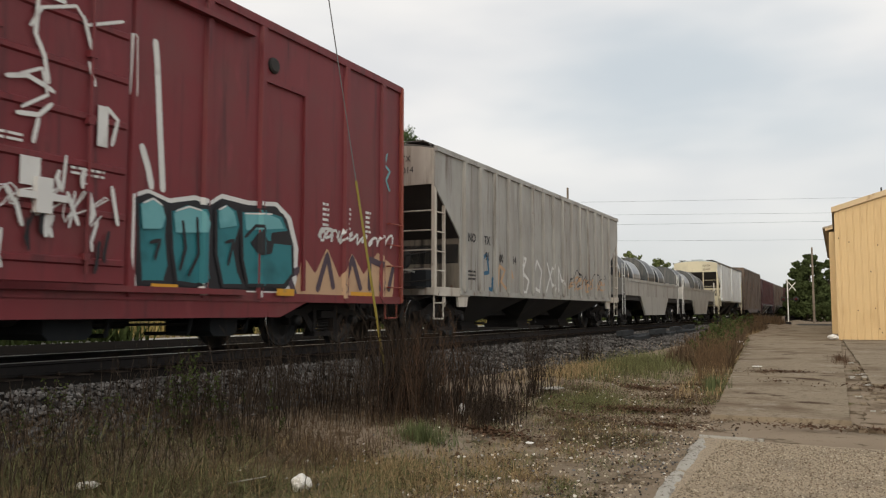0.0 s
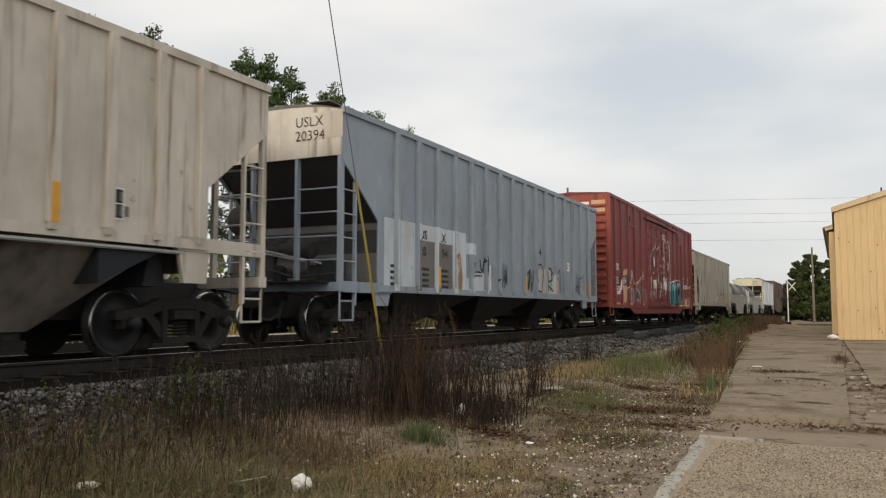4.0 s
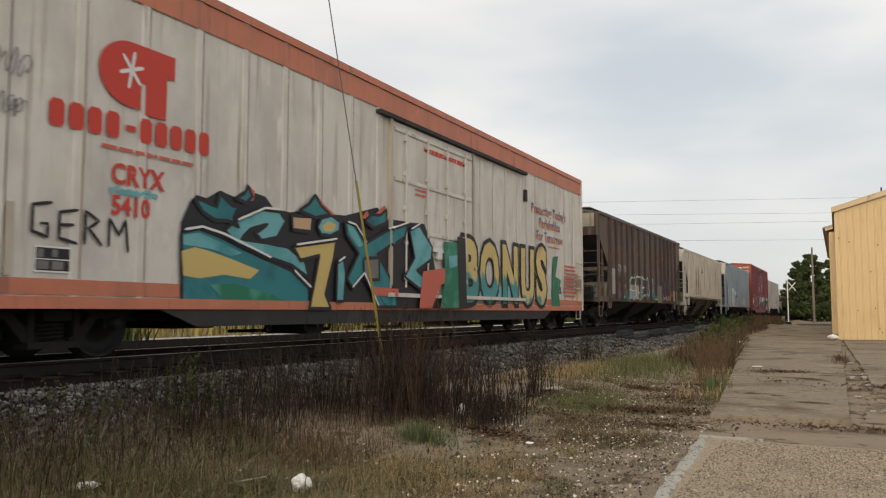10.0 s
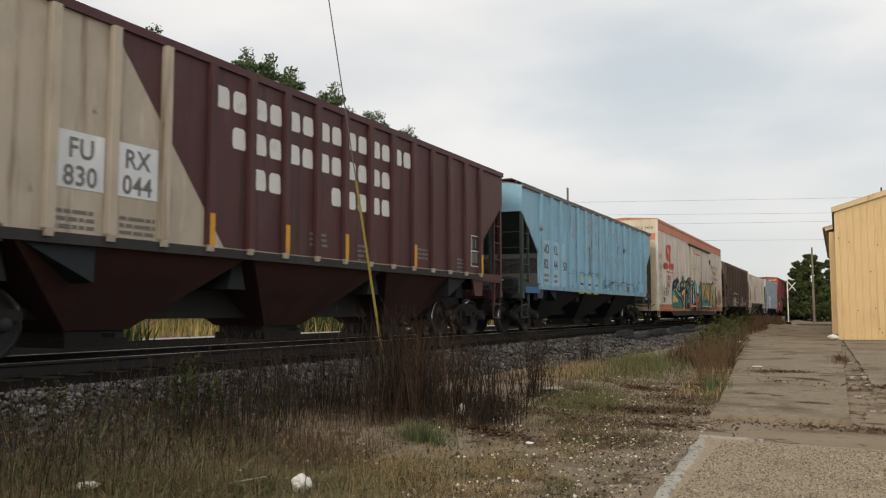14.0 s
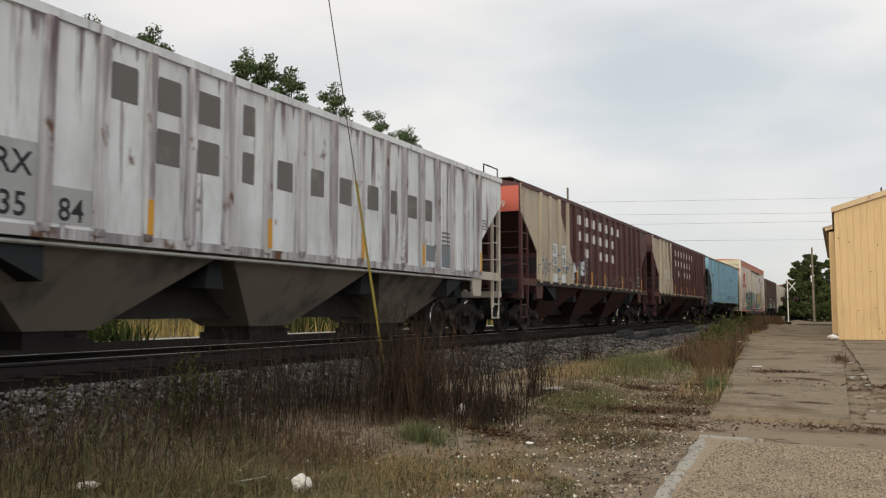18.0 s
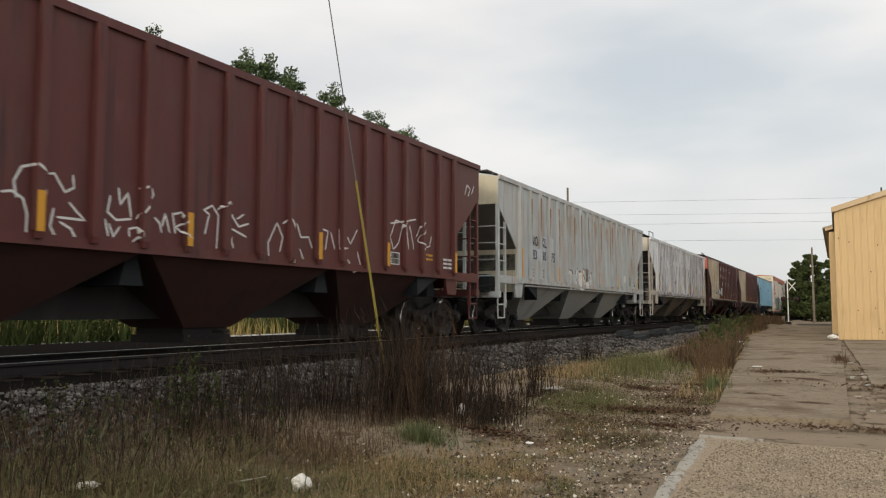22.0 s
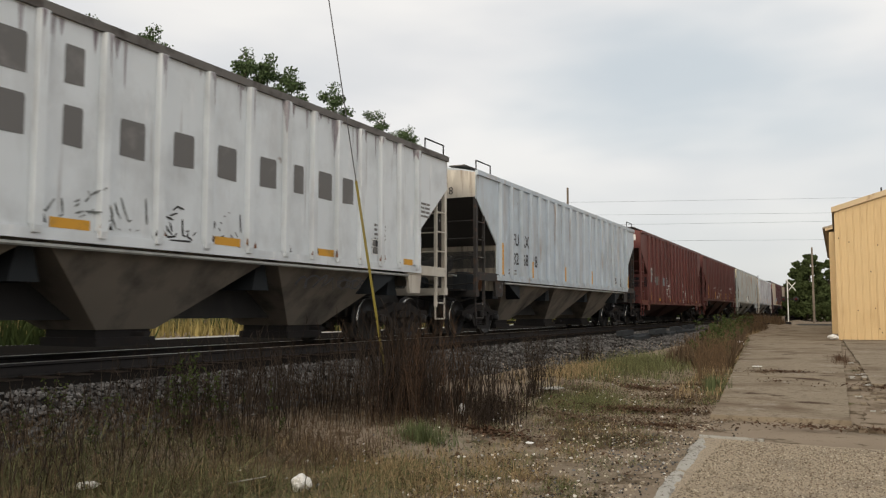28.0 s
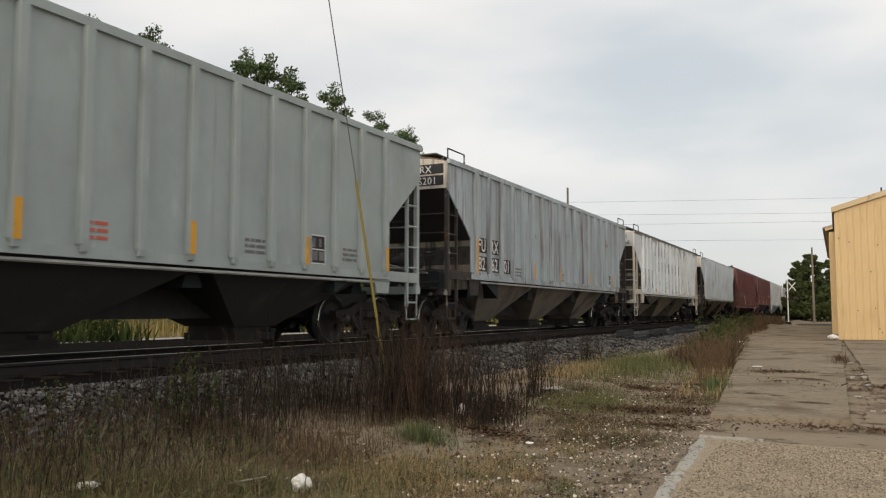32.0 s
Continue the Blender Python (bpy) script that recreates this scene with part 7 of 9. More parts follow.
def hopper_white():
    car, ys, skin, h = covered_hopper(-244.03, P_white, "white covered hopper with grey painted-out squares and tags", n=18, L=16.47, eave=4.1, sill=1.55, mid=1.2, end_mat=P_beige, slope_mat=P_slope_tan, low_mat=P_tan_soot, post_mat=P_beige, bay_mat=P_bay_grey, yellow=(3, 6, 9, 12, -1), vertical_yellow=False, roof_mat=P_rust, roof_rail=True)
    part("number_board", Mesh().box(0.5, 1.46, -h - 0.006, -h, 3.46, 4.05), P_patch_pale, car)
    rear_text(car, "FURX", 0.62, -h - 0.012, 3.8, 0.24)
    rear_text(car, "823568", 0.58, -h - 0.012, 3.53, 0.24)
    fill(car, "number_patch", P_patch_pale, skin, -h + 1.72, -h + 3.56, lambda t: 1.75, lambda t: 2.55, 0.003)
    row(car, h, [("FU", 1.65), ("RX", 2.3)], 2.2, 0.40, P_white, 1.541)
    plate(car, "number_patch", -h + 1.62, -h + 2.08, 2.03, 2.23, P_yellow, 1.537)
    row(car, h, [("82", 1.68)], 1.7, 0.38, P_ink, 1.541)
    plate(car, "number_patch", -h + 2.28, -h + 2.75, 1.68, 2.0, P_patch_blue, 1.538)
    row(car, h, [("35", 2.3)], 1.7, 0.38, P_chalk, 1.543)
    row(car, h, [("68", 3.05)], 1.7, 0.38, P_ink, 1.541)
    for y in (3.9, 4.7):
        plate(car, "paint_patch", -h + y, -h + y + 0.42, 1.95, 2.05, P_sand, 1.537)
    out_patches(car, ys)
    tags = [[(6.06, 1.76), (6.14, 1.75), (6.25, 1.9)], [(6.01, 1.69), (6.07, 1.71)], [(6.34, 1.92), (6.36, 1.74)], [(6.31, 1.7), (6.37, 1.73)], [(6.51, 1.89), (6.58, 1.93), (6.57, 1.87), (6.52, 1.84)], [(6.53, 1.76), (6.65, 1.8)], [(6.59, 1.72), (6.67, 1.76)], [(6.7, 2.05), (6.73, 1.99), (6.66, 1.91)], [(6.74, 2.0), (6.9, 2.11)], [(6.67, 1.8), (6.83, 1.8)], [(6.72, 1.77), (6.79, 1.84)], [(7.02, 1.92), (7.08, 1.78)], [(7.01, 1.71), (7.05, 1.73)], [(7.05, 1.79), (7.13, 1.63)], [(7.1, 1.96), (7.15, 1.83), (7.2, 1.76)], [(7.19, 2.03), (7.25, 1.88), (7.32, 1.74), (7.37, 1.76)], [(7.17, 1.64), (7.19, 1.62)], [(7.34, 1.65), (7.36, 1.63)], [(7.44, 1.63), (7.5, 1.65)], [(7.59, 2.07), (7.62, 1.73)], [(7.5, 1.52), (7.63, 1.53)]]
    ink(car, "graffiti", rear_pts(h, tags[:21]), P_faded_ink, skin, 0.03)
    tags = [[(7.95, 1.87), (8.08, 1.84)], [(8.01, 1.89), (8.15, 1.94)], [(8.07, 1.97), (8.15, 2.03), (8.27, 2.0)], [(7.96, 1.75), (7.99, 1.69), (8.06, 1.64)], [(8.02, 1.8), (8.06, 1.68)], [(7.92, 1.67), (7.98, 1.6), (8.12, 1.62), (8.14, 1.67)], [(8.02, 1.56), (8.42, 1.57)], [(8.24, 1.87), (8.26, 1.65), (8.31, 1.63)], [(8.31, 1.7), (8.37, 1.72), (8.34, 1.64), (8.44, 1.59)], [(7.89, 1.49), (8.03, 1.47), (8.21, 1.48)], [(8.45, 1.65), (8.51, 1.71)], [(8.87, 1.9), (8.88, 1.8)], [(8.95, 1.81), (9.0, 1.77)], [(8.99, 1.9), (9.02, 1.88)], [(8.84, 1.69), (8.91, 1.64), (9.08, 1.71)], [(9.07, 2.0), (9.09, 1.99)], [(9.16, 2.06), (9.19, 2.05)], [(9.22, 1.73), (9.3, 1.64), (9.43, 1.55)], [(9.32, 1.78), (9.37, 1.71)], [(9.41, 2.06), (9.44, 1.79)]]
    ink(car, "graffiti", rear_pts(h, tags), P_dark, skin, 0.028)
    # rusty grime at the foot of each rib, and soot over one half of each bay
    rnd = random.Random(91)
    for y in ys[1:-1]:
        for j in range(3):
            a, z, r = y + h + rnd.uniform(-0.10, 0.10), 1.55 + rnd.uniform(0.0, 0.07), rnd.uniform(0.025, 0.05)
            piece(car, h, (P_rust_dark, P_dark)[j % 2], lambda t: 1.612, [(a - r, z), (a + r, z), (a + r * 0.7, z + r * 2.2), (a - r * 0.2, z + r * 2.8), (a - r * 0.8, z + r * 1.6)], 0.0012 * (j + 1))
    bars(car, h - 3.2, 2.3, 0.45, 4, P_patch, seed=1)
    bars(car, h - 1.3, 2.95, 0.45, 4, P_patch, seed=2)
    placard(car, -h + 13.2, 1.7, 0.42, 0.3)
    roof_stains(car, ys, skin, h, 33)
    ink(car, "graffiti", loops(h - 5.6, 0.95, 2.2, 0.35, 7, 131, 0.6), P_ink, lambda y: 1.44, 0.03)


P_faded_ink = surf("faded_spray_paint", (0.16, 0.17, 0.165), 0.7, 0, (((0.42, 0.44, 0.44), 0.5, 0.12, (9, 9, 9), 5.0),))
P_patch_pale = surf("pale_patch_paint", (0.40, 0.42, 0.43), 0.6, 0, (((0.5, 0.52, 0.53), 0.5, 0.2, (2, 2, 2), 5.0),))
P_patch_blue = surf("slate_patch_paint", (0.22, 0.25, 0.28), 0.6, 0, (((0.3, 0.32, 0.34), 0.5, 0.2, (2, 2, 2), 5.0),))


def hopper_steel():
    car, ys, skin, h = covered_hopper(-262.39, P_steel, "blue-grey streaked covered hopper with white on black numbers", n=18, L=16.75, eave=4.08, sill=1.52, end_mat=P_beige, low_mat=P_tan_soot, post_mat=P_post, bay_mat=P_bay_grey, yellow=(0, 5, 8, 12, -2), roof_rail=True, roof_mat=P_brown)
    for i, s in enumerate(("FURX", "826201")):
        part("number_board", Mesh().box(0.45, 1.42, -h - 0.006, -h, 3.79 - 0.27 * i, 4.02 - 0.27 * i), P_ink, car)
        rear_text(car, s, 0.5, -h - 0.012, 3.82 - 0.27 * i, 0.24, P_chalk)
    for k, z in ((0, 2.1), (1, 2.1), (0, 1.64), (1, 1.64), (2, 1.64)):
        plate(car, "number_patch", ys[k] + 0.09, ys[k + 1] - 0.09, z - 0.03, z + 0.34, P_ink)
    row(car, h, [("FU", 1.6), ("RX", 2.4)], 2.11, 0.44, P_chalk, 1.541)
    row(car, h, [("82", 1.6), ("62", 2.4), ("01", 3.2)], 1.65, 0.44, P_chalk, 1.541)
    bars(car, -h + 4.2, 1.8, 0.5, 3, P_patch, seed=1)
    bars(car, -h + 8.0, 1.8, 0.5, 3, P_patch, seed=2)
    placard(car, h - 2.9, 1.6, 0.4, 0.4)


train()


# ---- setting ----
M_ground = surf("dry_soil", (0.268, 0.216, 0.162), 0.95, 0, (
    ((0.115, 0.088, 0.060), 0.54, 0.07, (2.2, 2.2, 2.2), 9.0),
    ((0.13, 0.098, 0.068), 0.51, 0.12, (0.45, 0.45, 0.45), 8.0),
    ((0.27, 0.228, 0.172), 0.54, 0.10, (0.8, 0.8, 0.8), 9.0),
    ((0.085, 0.080, 0.042), 0.60, 0.08, (1.1, 1.1, 1.1), 8.0),
    ((0.30, 0.27, 0.22), 0.66, 0.03, (34, 34, 34), 4.0), ((0.07, 0.052, 0.038), 0.64, 0.05, (17, 17, 17), 8.0)), (0.06, 16.0), 0.2, spec=0.0)
M_concrete = surf("old_concrete", (0.262, 0.218, 0.162), 0.9, 0, (
    ((0.20, 0.163, 0.122), 0.53, 0.05, (12, 12, 12), 9.0),
    ((0.15, 0.112, 0.080), 0.50, 0.14, (0.55, 0.55, 1), 10.0),
    ((0.33, 0.29, 0.235), 0.58, 0.12, (1.5, 1.5, 1), 8.0),
    ((0.085, 0.06, 0.045), 0.60, 0.07, (0.9, 0.9, 1), 9.0), ((0.10, 0.08, 0.06), 0.66, 0.02, (26, 26, 26), 4.0)), (0.02, 18.0), 0.12, spec=0.0)
M_aggregate = surf("worn_aggregate_concrete", (0.385, 0.318, 0.235), 0.95, 0, (
    ((0.50, 0.43, 0.33), 0.58, 0.04, (95, 95, 95), 2.0),
    ((0.20, 0.163, 0.122), 0.57, 0.04, (85, 85, 85), 2.0),
    ((0.12, 0.098, 0.075), 0.66, 0.03, (48, 48, 48), 3.0),
    ((0.27, 0.228, 0.175), 0.54, 0.10, (1.6, 1.6, 1), 9.0)), (0.05, 60.0), 0.12, spec=0.0)
M_kerb = surf("chalky_broken_kerb", (0.40, 0.385, 0.345), 0.95, 0, (((0.2, 0.17, 0.14), 0.55, 0.07, (9, 9, 9), 8.0), ((0.12, 0.10, 0.08), 0.58, 0.04, (30, 30, 30), 4.0)), (0.08, 13.0), 0.15, spec=0.0)
M_ballast = surf("ballast_stone", (0.110, 0.106, 0.104), 0.9, 0, (((0.03, 0.027, 0.025), 0.48, 0.15, (2.2, 2.2, 2.2), 6.0),), (0.03, 14.0), 0.2, 0.95, spec=0.0)
M_pebble = surf("tan_pebble", (0.26, 0.22, 0.165), 0.9, 0, (), (0, 1), 0.2, 0.7, spec=0.0)
M_pebble_pale = surf("pale_pebble", (0.50, 0.44, 0.35), 0.9, 0, (), (0, 1), 0.2, 0.5, spec=0.0)
M_chip = surf("white_chip", (0.62, 0.60, 0.56), 0.8, 0, (), (0, 1), 0.2, 0.5, spec=0.0)
# Dark stained ballast, near black: shade under the train is in the colour too.
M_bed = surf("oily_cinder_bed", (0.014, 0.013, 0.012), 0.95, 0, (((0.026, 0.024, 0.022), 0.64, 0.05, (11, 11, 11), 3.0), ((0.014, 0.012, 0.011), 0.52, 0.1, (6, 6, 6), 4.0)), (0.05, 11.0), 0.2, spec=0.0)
M_pale_gravel = surf("pale_gravel", (0.42, 0.41, 0.38), 0.95, 0, (((0.25, 0.23, 0.2), 0.55, 0.1, (3, 3, 3), 6.0),), (0.02, 9.0), 0.15, spec=0.0)
M_tie = surf("creosoted_tie", (0.045, 0.036, 0.030), 0.9, 0, (((0.09, 0.075, 0.06), 0.55, 0.15, (2, 14, 14), 5.0),), (0.01, 9.0), 0.3, spec=0.0)
M_siding = surf("beige_metal_siding", (0.62, 0.455, 0.245), 0.55, 0, (((0.50, 0.34, 0.17), 0.52, 0.2, (0.6, 0.6, 0.25), 5.0), ((0.36, 0.24, 0.12), 0.64, 0.06, (5, 5, 0.25), 5.0)), (0, 1), 0.06)
M_trim = surf("beige_trim", (0.55, 0.42, 0.26), 0.6, 0, (((0.3, 0.2, 0.12), 0.6, 0.1, (2, 2, 2), 5.0),))
M_roof = surf("weathered_metal_roof", (0.32, 0.27, 0.21), 0.6, 0.2, (((0.2, 0.13, 0.08), 0.55, 0.2, (1, 1, 1), 6.0),))
M_pole = surf("grey_weathered_pole", (0.20, 0.165, 0.13), 0.9, 0, (((0.1, 0.08, 0.065), 0.52, 0.15, (8, 8, 0.4), 5.0),), (0.01, 12.0), 0.2)
M_wire = surf("dark_wire", (0.10, 0.10, 0.105), 0.6)
M_asphalt = surf("old_asphalt", (0.075, 0.07, 0.064), 0.95, 0, (((0.13, 0.12, 0.105), 0.52, 0.2, (1.2, 1.2, 1), 7.0),), (0.01, 20.0), 0.15, spec=0.0)
M_white = surf("crumpled_white_plastic", (0.78, 0.77, 0.74), 0.5, 0, (((0.5, 0.47, 0.42), 0.6, 0.1, (14, 14, 14), 4.0),))
M_leaf = surf("tree_leaf", (0.095, 0.135, 0.065), 0.7, 0, (), (0, 1), 0.15, 0.55, spec=0.0)
M_leaf_far = surf("far_leaf", (0.125, 0.150, 0.060), 0.8, 0, (), (0, 1), 0.15, 0.45, spec=0.0)
M_bark = surf("bark", (0.075, 0.058, 0.043), 0.95, 0, (((0.04, 0.03, 0.024), 0.5, 0.2, (6, 6, 1), 5.0),), (0.01, 9.0), 0.2)
M_stalk = surf("dead_stalk", (0.044, 0.034, 0.027), 0.9, 0, (), (0, 1), 0.2, 0.95, spec=0.0)
M_stalk_red = surf("rusty_seed_stalk", (0.085, 0.054, 0.036), 0.9, 0, (), (0, 1), 0.2, 0.6, spec=0.0)
M_weed_bright = surf("fresh_green_leaf", (0.105, 0.125, 0.060), 0.85, 0, (), (0, 1), 0.2, 0.4, spec=0.0)
M_straw_dark = surf("old_dark_straw", (0.096, 0.068, 0.044), 0.9, 0, (), (0, 1), 0.2, 0.55, spec=0.0)
M_litter = surf("dead_leaf_litter", (0.088, 0.054, 0.036), 0.9, 0, (), (0, 1), 0.2, 0.5, spec=0.0)
M_mulch = surf("rotten_leaf_mulch", (0.120, 0.086, 0.058), 0.9, 0, (), (0, 1), 0.2, 0.5, spec=0.0)
M_dock = surf("dry_dock_seed", (0.140, 0.094, 0.056), 0.9, 0, (), (0, 1), 0.2, 0.6, spec=0.0)
M_leaf_dark = surf("dark_leaf", (0.060, 0.078, 0.032), 0.8, 0, (), (0, 1), 0.15, 0.6, spec=0.0)
M_straw = surf("dry_straw", (0.275, 0.205, 0.115), 0.9, 0, (), (0, 1), 0.2, 0.85, spec=0.0)
M_grass = surf("green_grass", (0.128, 0.132, 0.064), 0.85, 0, (), (0, 1), 0.2, 0.8, spec=0.0)
M_weed = surf("weed_leaf", (0.045, 0.060, 0.022), 0.85, 0, (), (0, 1), 0.2, 0.5, spec=0.0)
M_bright = surf("sunlit_weed", (0.27, 0.215, 0.085), 0.85, 0, (), (0, 1), 0.2, 0.6, spec=0.0)


def ground_z(x):
    """Flat by the walk, rising gently to the ballast shoulder, level beyond."""
    if x > -3.0:
        return 0.0
    return min(0.50, (-x - 3.0) * 0.112)


def make_ground():
    xs = [-2500, -900, -300, -120, -60, -40, -30, -24, -18, -14, -11, -9, -8, -7.5] + [-7.0 + 0.35 * i for i in range(24)] + [2, 4, 8, 14, 25, 60, 150, 500, 2500]
    ys = [-2500, -600, -150, -50, -20, -8, -3, 0, 2] + [3 + 0.5 * i for i in range(50)] + [30, 34, 40, 50, 65, 85, 110, 150, 220, 400, 900, 3000]
    rnd = random.Random(4)
    m = Mesh()
    for y in ys:
        for x in xs:
            near = -8 < x < 2 and 2 < y < 30
            m.v.append((x, y, ground_z(x) + (noise.noise((x * 0.9, y * 0.9, 0)) * 0.05 - 0.03 if near else -0.03)))
    k = len(xs)
    m.f = [(j * k + i, j * k + i + 1, (j + 1) * k + i + 1, (j + 1) * k + i) for j in range(len(ys) - 1) for i in range(k - 1)]
    single("ground", m, M_ground, "dry brown soil with gravel and sparse grass", "ground", kind="structure", smooth=True)
    single("gravel_strip", Mesh().box(-19.2, -17.62, -60, 260, 0.40, 0.53), M_pale_gravel, "pale gravel strip beyond the track", "gravel", kind="structure")


make_ground()


def make_track():
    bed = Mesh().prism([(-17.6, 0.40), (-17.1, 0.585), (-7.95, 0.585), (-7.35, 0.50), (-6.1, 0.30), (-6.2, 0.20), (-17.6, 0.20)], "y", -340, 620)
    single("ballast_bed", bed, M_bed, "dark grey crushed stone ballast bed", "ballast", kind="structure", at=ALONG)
    prof = [(-0.075, 0), (0.075, 0), (0.075, 0.012), (0.012, 0.03), (0.009, 0.12), (0.036, 0.135), (0.036, 0.165), (-0.036, 0.165), (-0.036, 0.135), (-0.009, 0.12), (-0.012, 0.03), (-0.075, 0.012)]
    track = thing("railway_track", "steel rails on dark creosoted ties in ballast", "railway track", kind="structure", at=ALONG)
    for s in (-1, 1):
        r = part("rail", Mesh().prism([(TRACK_X + s * 0.7525 + x, RAIL_Z - 0.17 + z) for x, z in prof], "y", -340, 620), P_rust, track)
        part("rail_head", Mesh().box(TRACK_X + s * 0.7525 - 0.028, TRACK_X + s * 0.7525 + 0.028, -340, 620, RAIL_Z - 0.005, RAIL_Z), P_railhead, r, "polished running surface")
    tie = Mesh().box(-1.3, 1.3, -0.115, 0.115, -0.12, 0.0).data("tie", M_tie)
    for i in range(190):
        y = -6 + 0.5 * i
        part("tie", tie, None, track, at=pose(TRACK_X + random.uniform(-0.06, 0.06), y, 0.595, 0, 0, random.uniform(-1, 1)))
    far = Mesh()
    for i in range(500):
        far.box(TRACK_X - 1.3, TRACK_X + 1.3, 89 + 0.55 * i, 89.22 + 0.55 * i, 0.5, 0.595)
    part("tie", far, M_tie, track)["kind"] = "stuff"
    plates = Mesh()
    for i in range(120):
        plates.box(TRACK_X + 0.63, TRACK_X + 0.88, -6.09 + 0.5 * i, -5.91 + 0.5 * i, 0.592, 0.606)
    part("tie_plate", plates, P_rust, track)["kind"] = "stuff"


make_track()


def stones(name, label, n, area, size, material, seed, lift=0.0, floor=None):
    """Crushed stone: n angular lumps over area(rnd) -> (x, y)."""
    rnd = np.random.RandomState(seed)
    octa = np.array([(1, 0, 0), (-1, 0, 0), (0, 1, 0), (0, -1, 0), (0, 0, 1), (0, 0, -1)], float)
    tri = np.array([(0, 2, 4), (2, 1, 4), (1, 3, 4), (3, 0, 4), (2, 0, 5), (1, 2, 5), (3, 1, 5), (0, 3, 5)])
    pos = np.array([area(rnd) for _ in range(n)])
    z = np.array([(floor or ground_z)(p[0]) for p in pos])
    s = size * (0.55 + 0.9 * rnd.rand(n))
    v = octa[None] * (0.7 + 0.6 * rnd.rand(n, 6, 1)) * s[:, None, None]
    a, b = rnd.rand(n) * 6.28, rnd.rand(n) * 6.28
    ca, sa, cb, sb = np.cos(a), np.sin(a), np.cos(b), np.sin(b)
    x, y, zz = v[..., 0] * ca[:, None] - v[..., 1] * sa[:, None], v[..., 0] * sa[:, None] + v[..., 1] * ca[:, None], v[..., 2]
    y, zz = y * cb[:, None] - zz * sb[:, None], (y * sb[:, None] + zz * cb[:, None]) * 0.75
    v = np.stack([x + pos[:, :1], y + pos[:, 1:], zz + (z + s * 0.25 + lift)[:, None]], -1).reshape(-1, 3)
    f = (tri[None] + 6 * np.arange(n)[:, None, None]).reshape(-1, 3)
    me = bpy.data.meshes.new(name)
    me.from_pydata(v.tolist(), [], f.tolist())
    me.materials.append(material)
    ob = tagged(new(name, me), label, "gravel", kind="stuff")
    if floor is bed_z:
        ob.matrix_basis = ALONG
    return ob


def bed_z(x):
    if x < -7.95:
        return 0.585
    if x < -7.35:
        return 0.50 + (-7.35 - x) / 0.6 * 0.085
    return max(ground_z(x), 0.30 + (-6.1 - x) / 1.25 * 0.20)


stones("ballast_stones", "loose grey crushed stones on the track shoulder", 9000, lambda r: (-7.62 + 2.1 * r.rand() ** 1.2, 2.5 + 13 * r.rand()), 0.027, M_ballast, 1, 0, bed_z)
stones("ballast_stones", "loose grey crushed stones on the track shoulder", 11000, lambda r: (-7.62 + 2.6 * r.rand() ** 1.3, 15.0 + 40 * r.rand()), 0.036, M_ballast, 2, 0, bed_z)
stones("scattered_gravel", "small pale gravel scattered over the soil", 1200, lambda r: (-4.2 + 3.2 * r.rand(), 4.0 + 24 * r.rand() ** 1.4), 0.012, M_ballast, 3)
stones("scattered_gravel", "small pale gravel along the broken kerb", 350, lambda r: (-1.75 + 0.7 * r.rand() ** 1.0, 4.0 + 5.2 * r.rand()), 0.010, M_pebble, 5, 0.02)
stones("apron_pebbles", "small tan pebbles worn out of the apron", 16000, lambda r: (-1.1 + 3.2 * r.rand(), 4.5 + 4.4 * r.rand()), 0.006, M_pebble, 6, 0.03)
stones("apron_pebbles", "pale pebbles worn out of the apron", 5000, lambda r: (-1.1 + 3.2 * r.rand(), 4.5 + 4.4 * r.rand()), 0.0055, M_pebble_pale, 9, 0.03)
stones("apron_pebbles", "dark pebbles worn out of the apron", 8000, lambda r: (-1.1 + 3.2 * r.rand(), 4.5 + 4.4 * r.rand()), 0.005, M_litter, 7, 0.03)
stones("scattered_gravel", "tan gravel strewn over the soil", 2500, lambda r: (-3.6 + 2.4 * r.rand(), 4.0 + 12 * r.rand() ** 1.3), 0.008, M_pebble, 8)


stones("scattered_gravel", "pale and grey grit along the broken kerb", 420, lambda r: (-1.34 - 0.8 * r.rand() ** 1.6, 4.2 + 5.0 * r.rand()), 0.011, M_ballast, 21, 0.005)
stones("scattered_gravel", "pale grit strewn along the broken kerb", 420, lambda r: (-1.40 - 1.3 * r.rand() ** 1.5, 4.2 + 6.0 * r.rand()), 0.011, M_pebble_pale, 22, 0.005)
stones("scattered_gravel", "tan chips inside the broken kerb", 500, lambda r: (-1.1 + 0.6 * r.rand() ** 1.6, 4.6 + 4.2 * r.rand()), 0.009, M_pebble, 23, 0.03)
stones("scattered_gravel", "white chips strewn over the soil", 260, lambda r: (-4.3 + 3.0 * r.rand(), 5.0 + 11 * r.rand() ** 1.2), 0.014, M_chip, 24, 0.004)


def ragged(m, pts, z0, z1, step, rough, seed):
    """A slab whose outline is broken into small uneven steps."""
    rnd = random.Random(seed)
    out = []
    for (a, b), (c, d) in zip(pts, pts[1:] + pts[:1]):
        k = max(1, int(math.hypot(c - a, d - b) / step))
        for i in range(k):
            t = i / k
            out.append((a + (c - a) * t + rnd.uniform(-rough, rough), b + (d - b) * t + rnd.uniform(-rough, rough)))
    return m.prism(out, "z", z0, z1)


def walk_edge(y):
    """Left edge of the walk."""
    return -1.5 - 0.079 * (y - 11.0) if y < 45 else -4.18 - 0.011 * (y - 45)


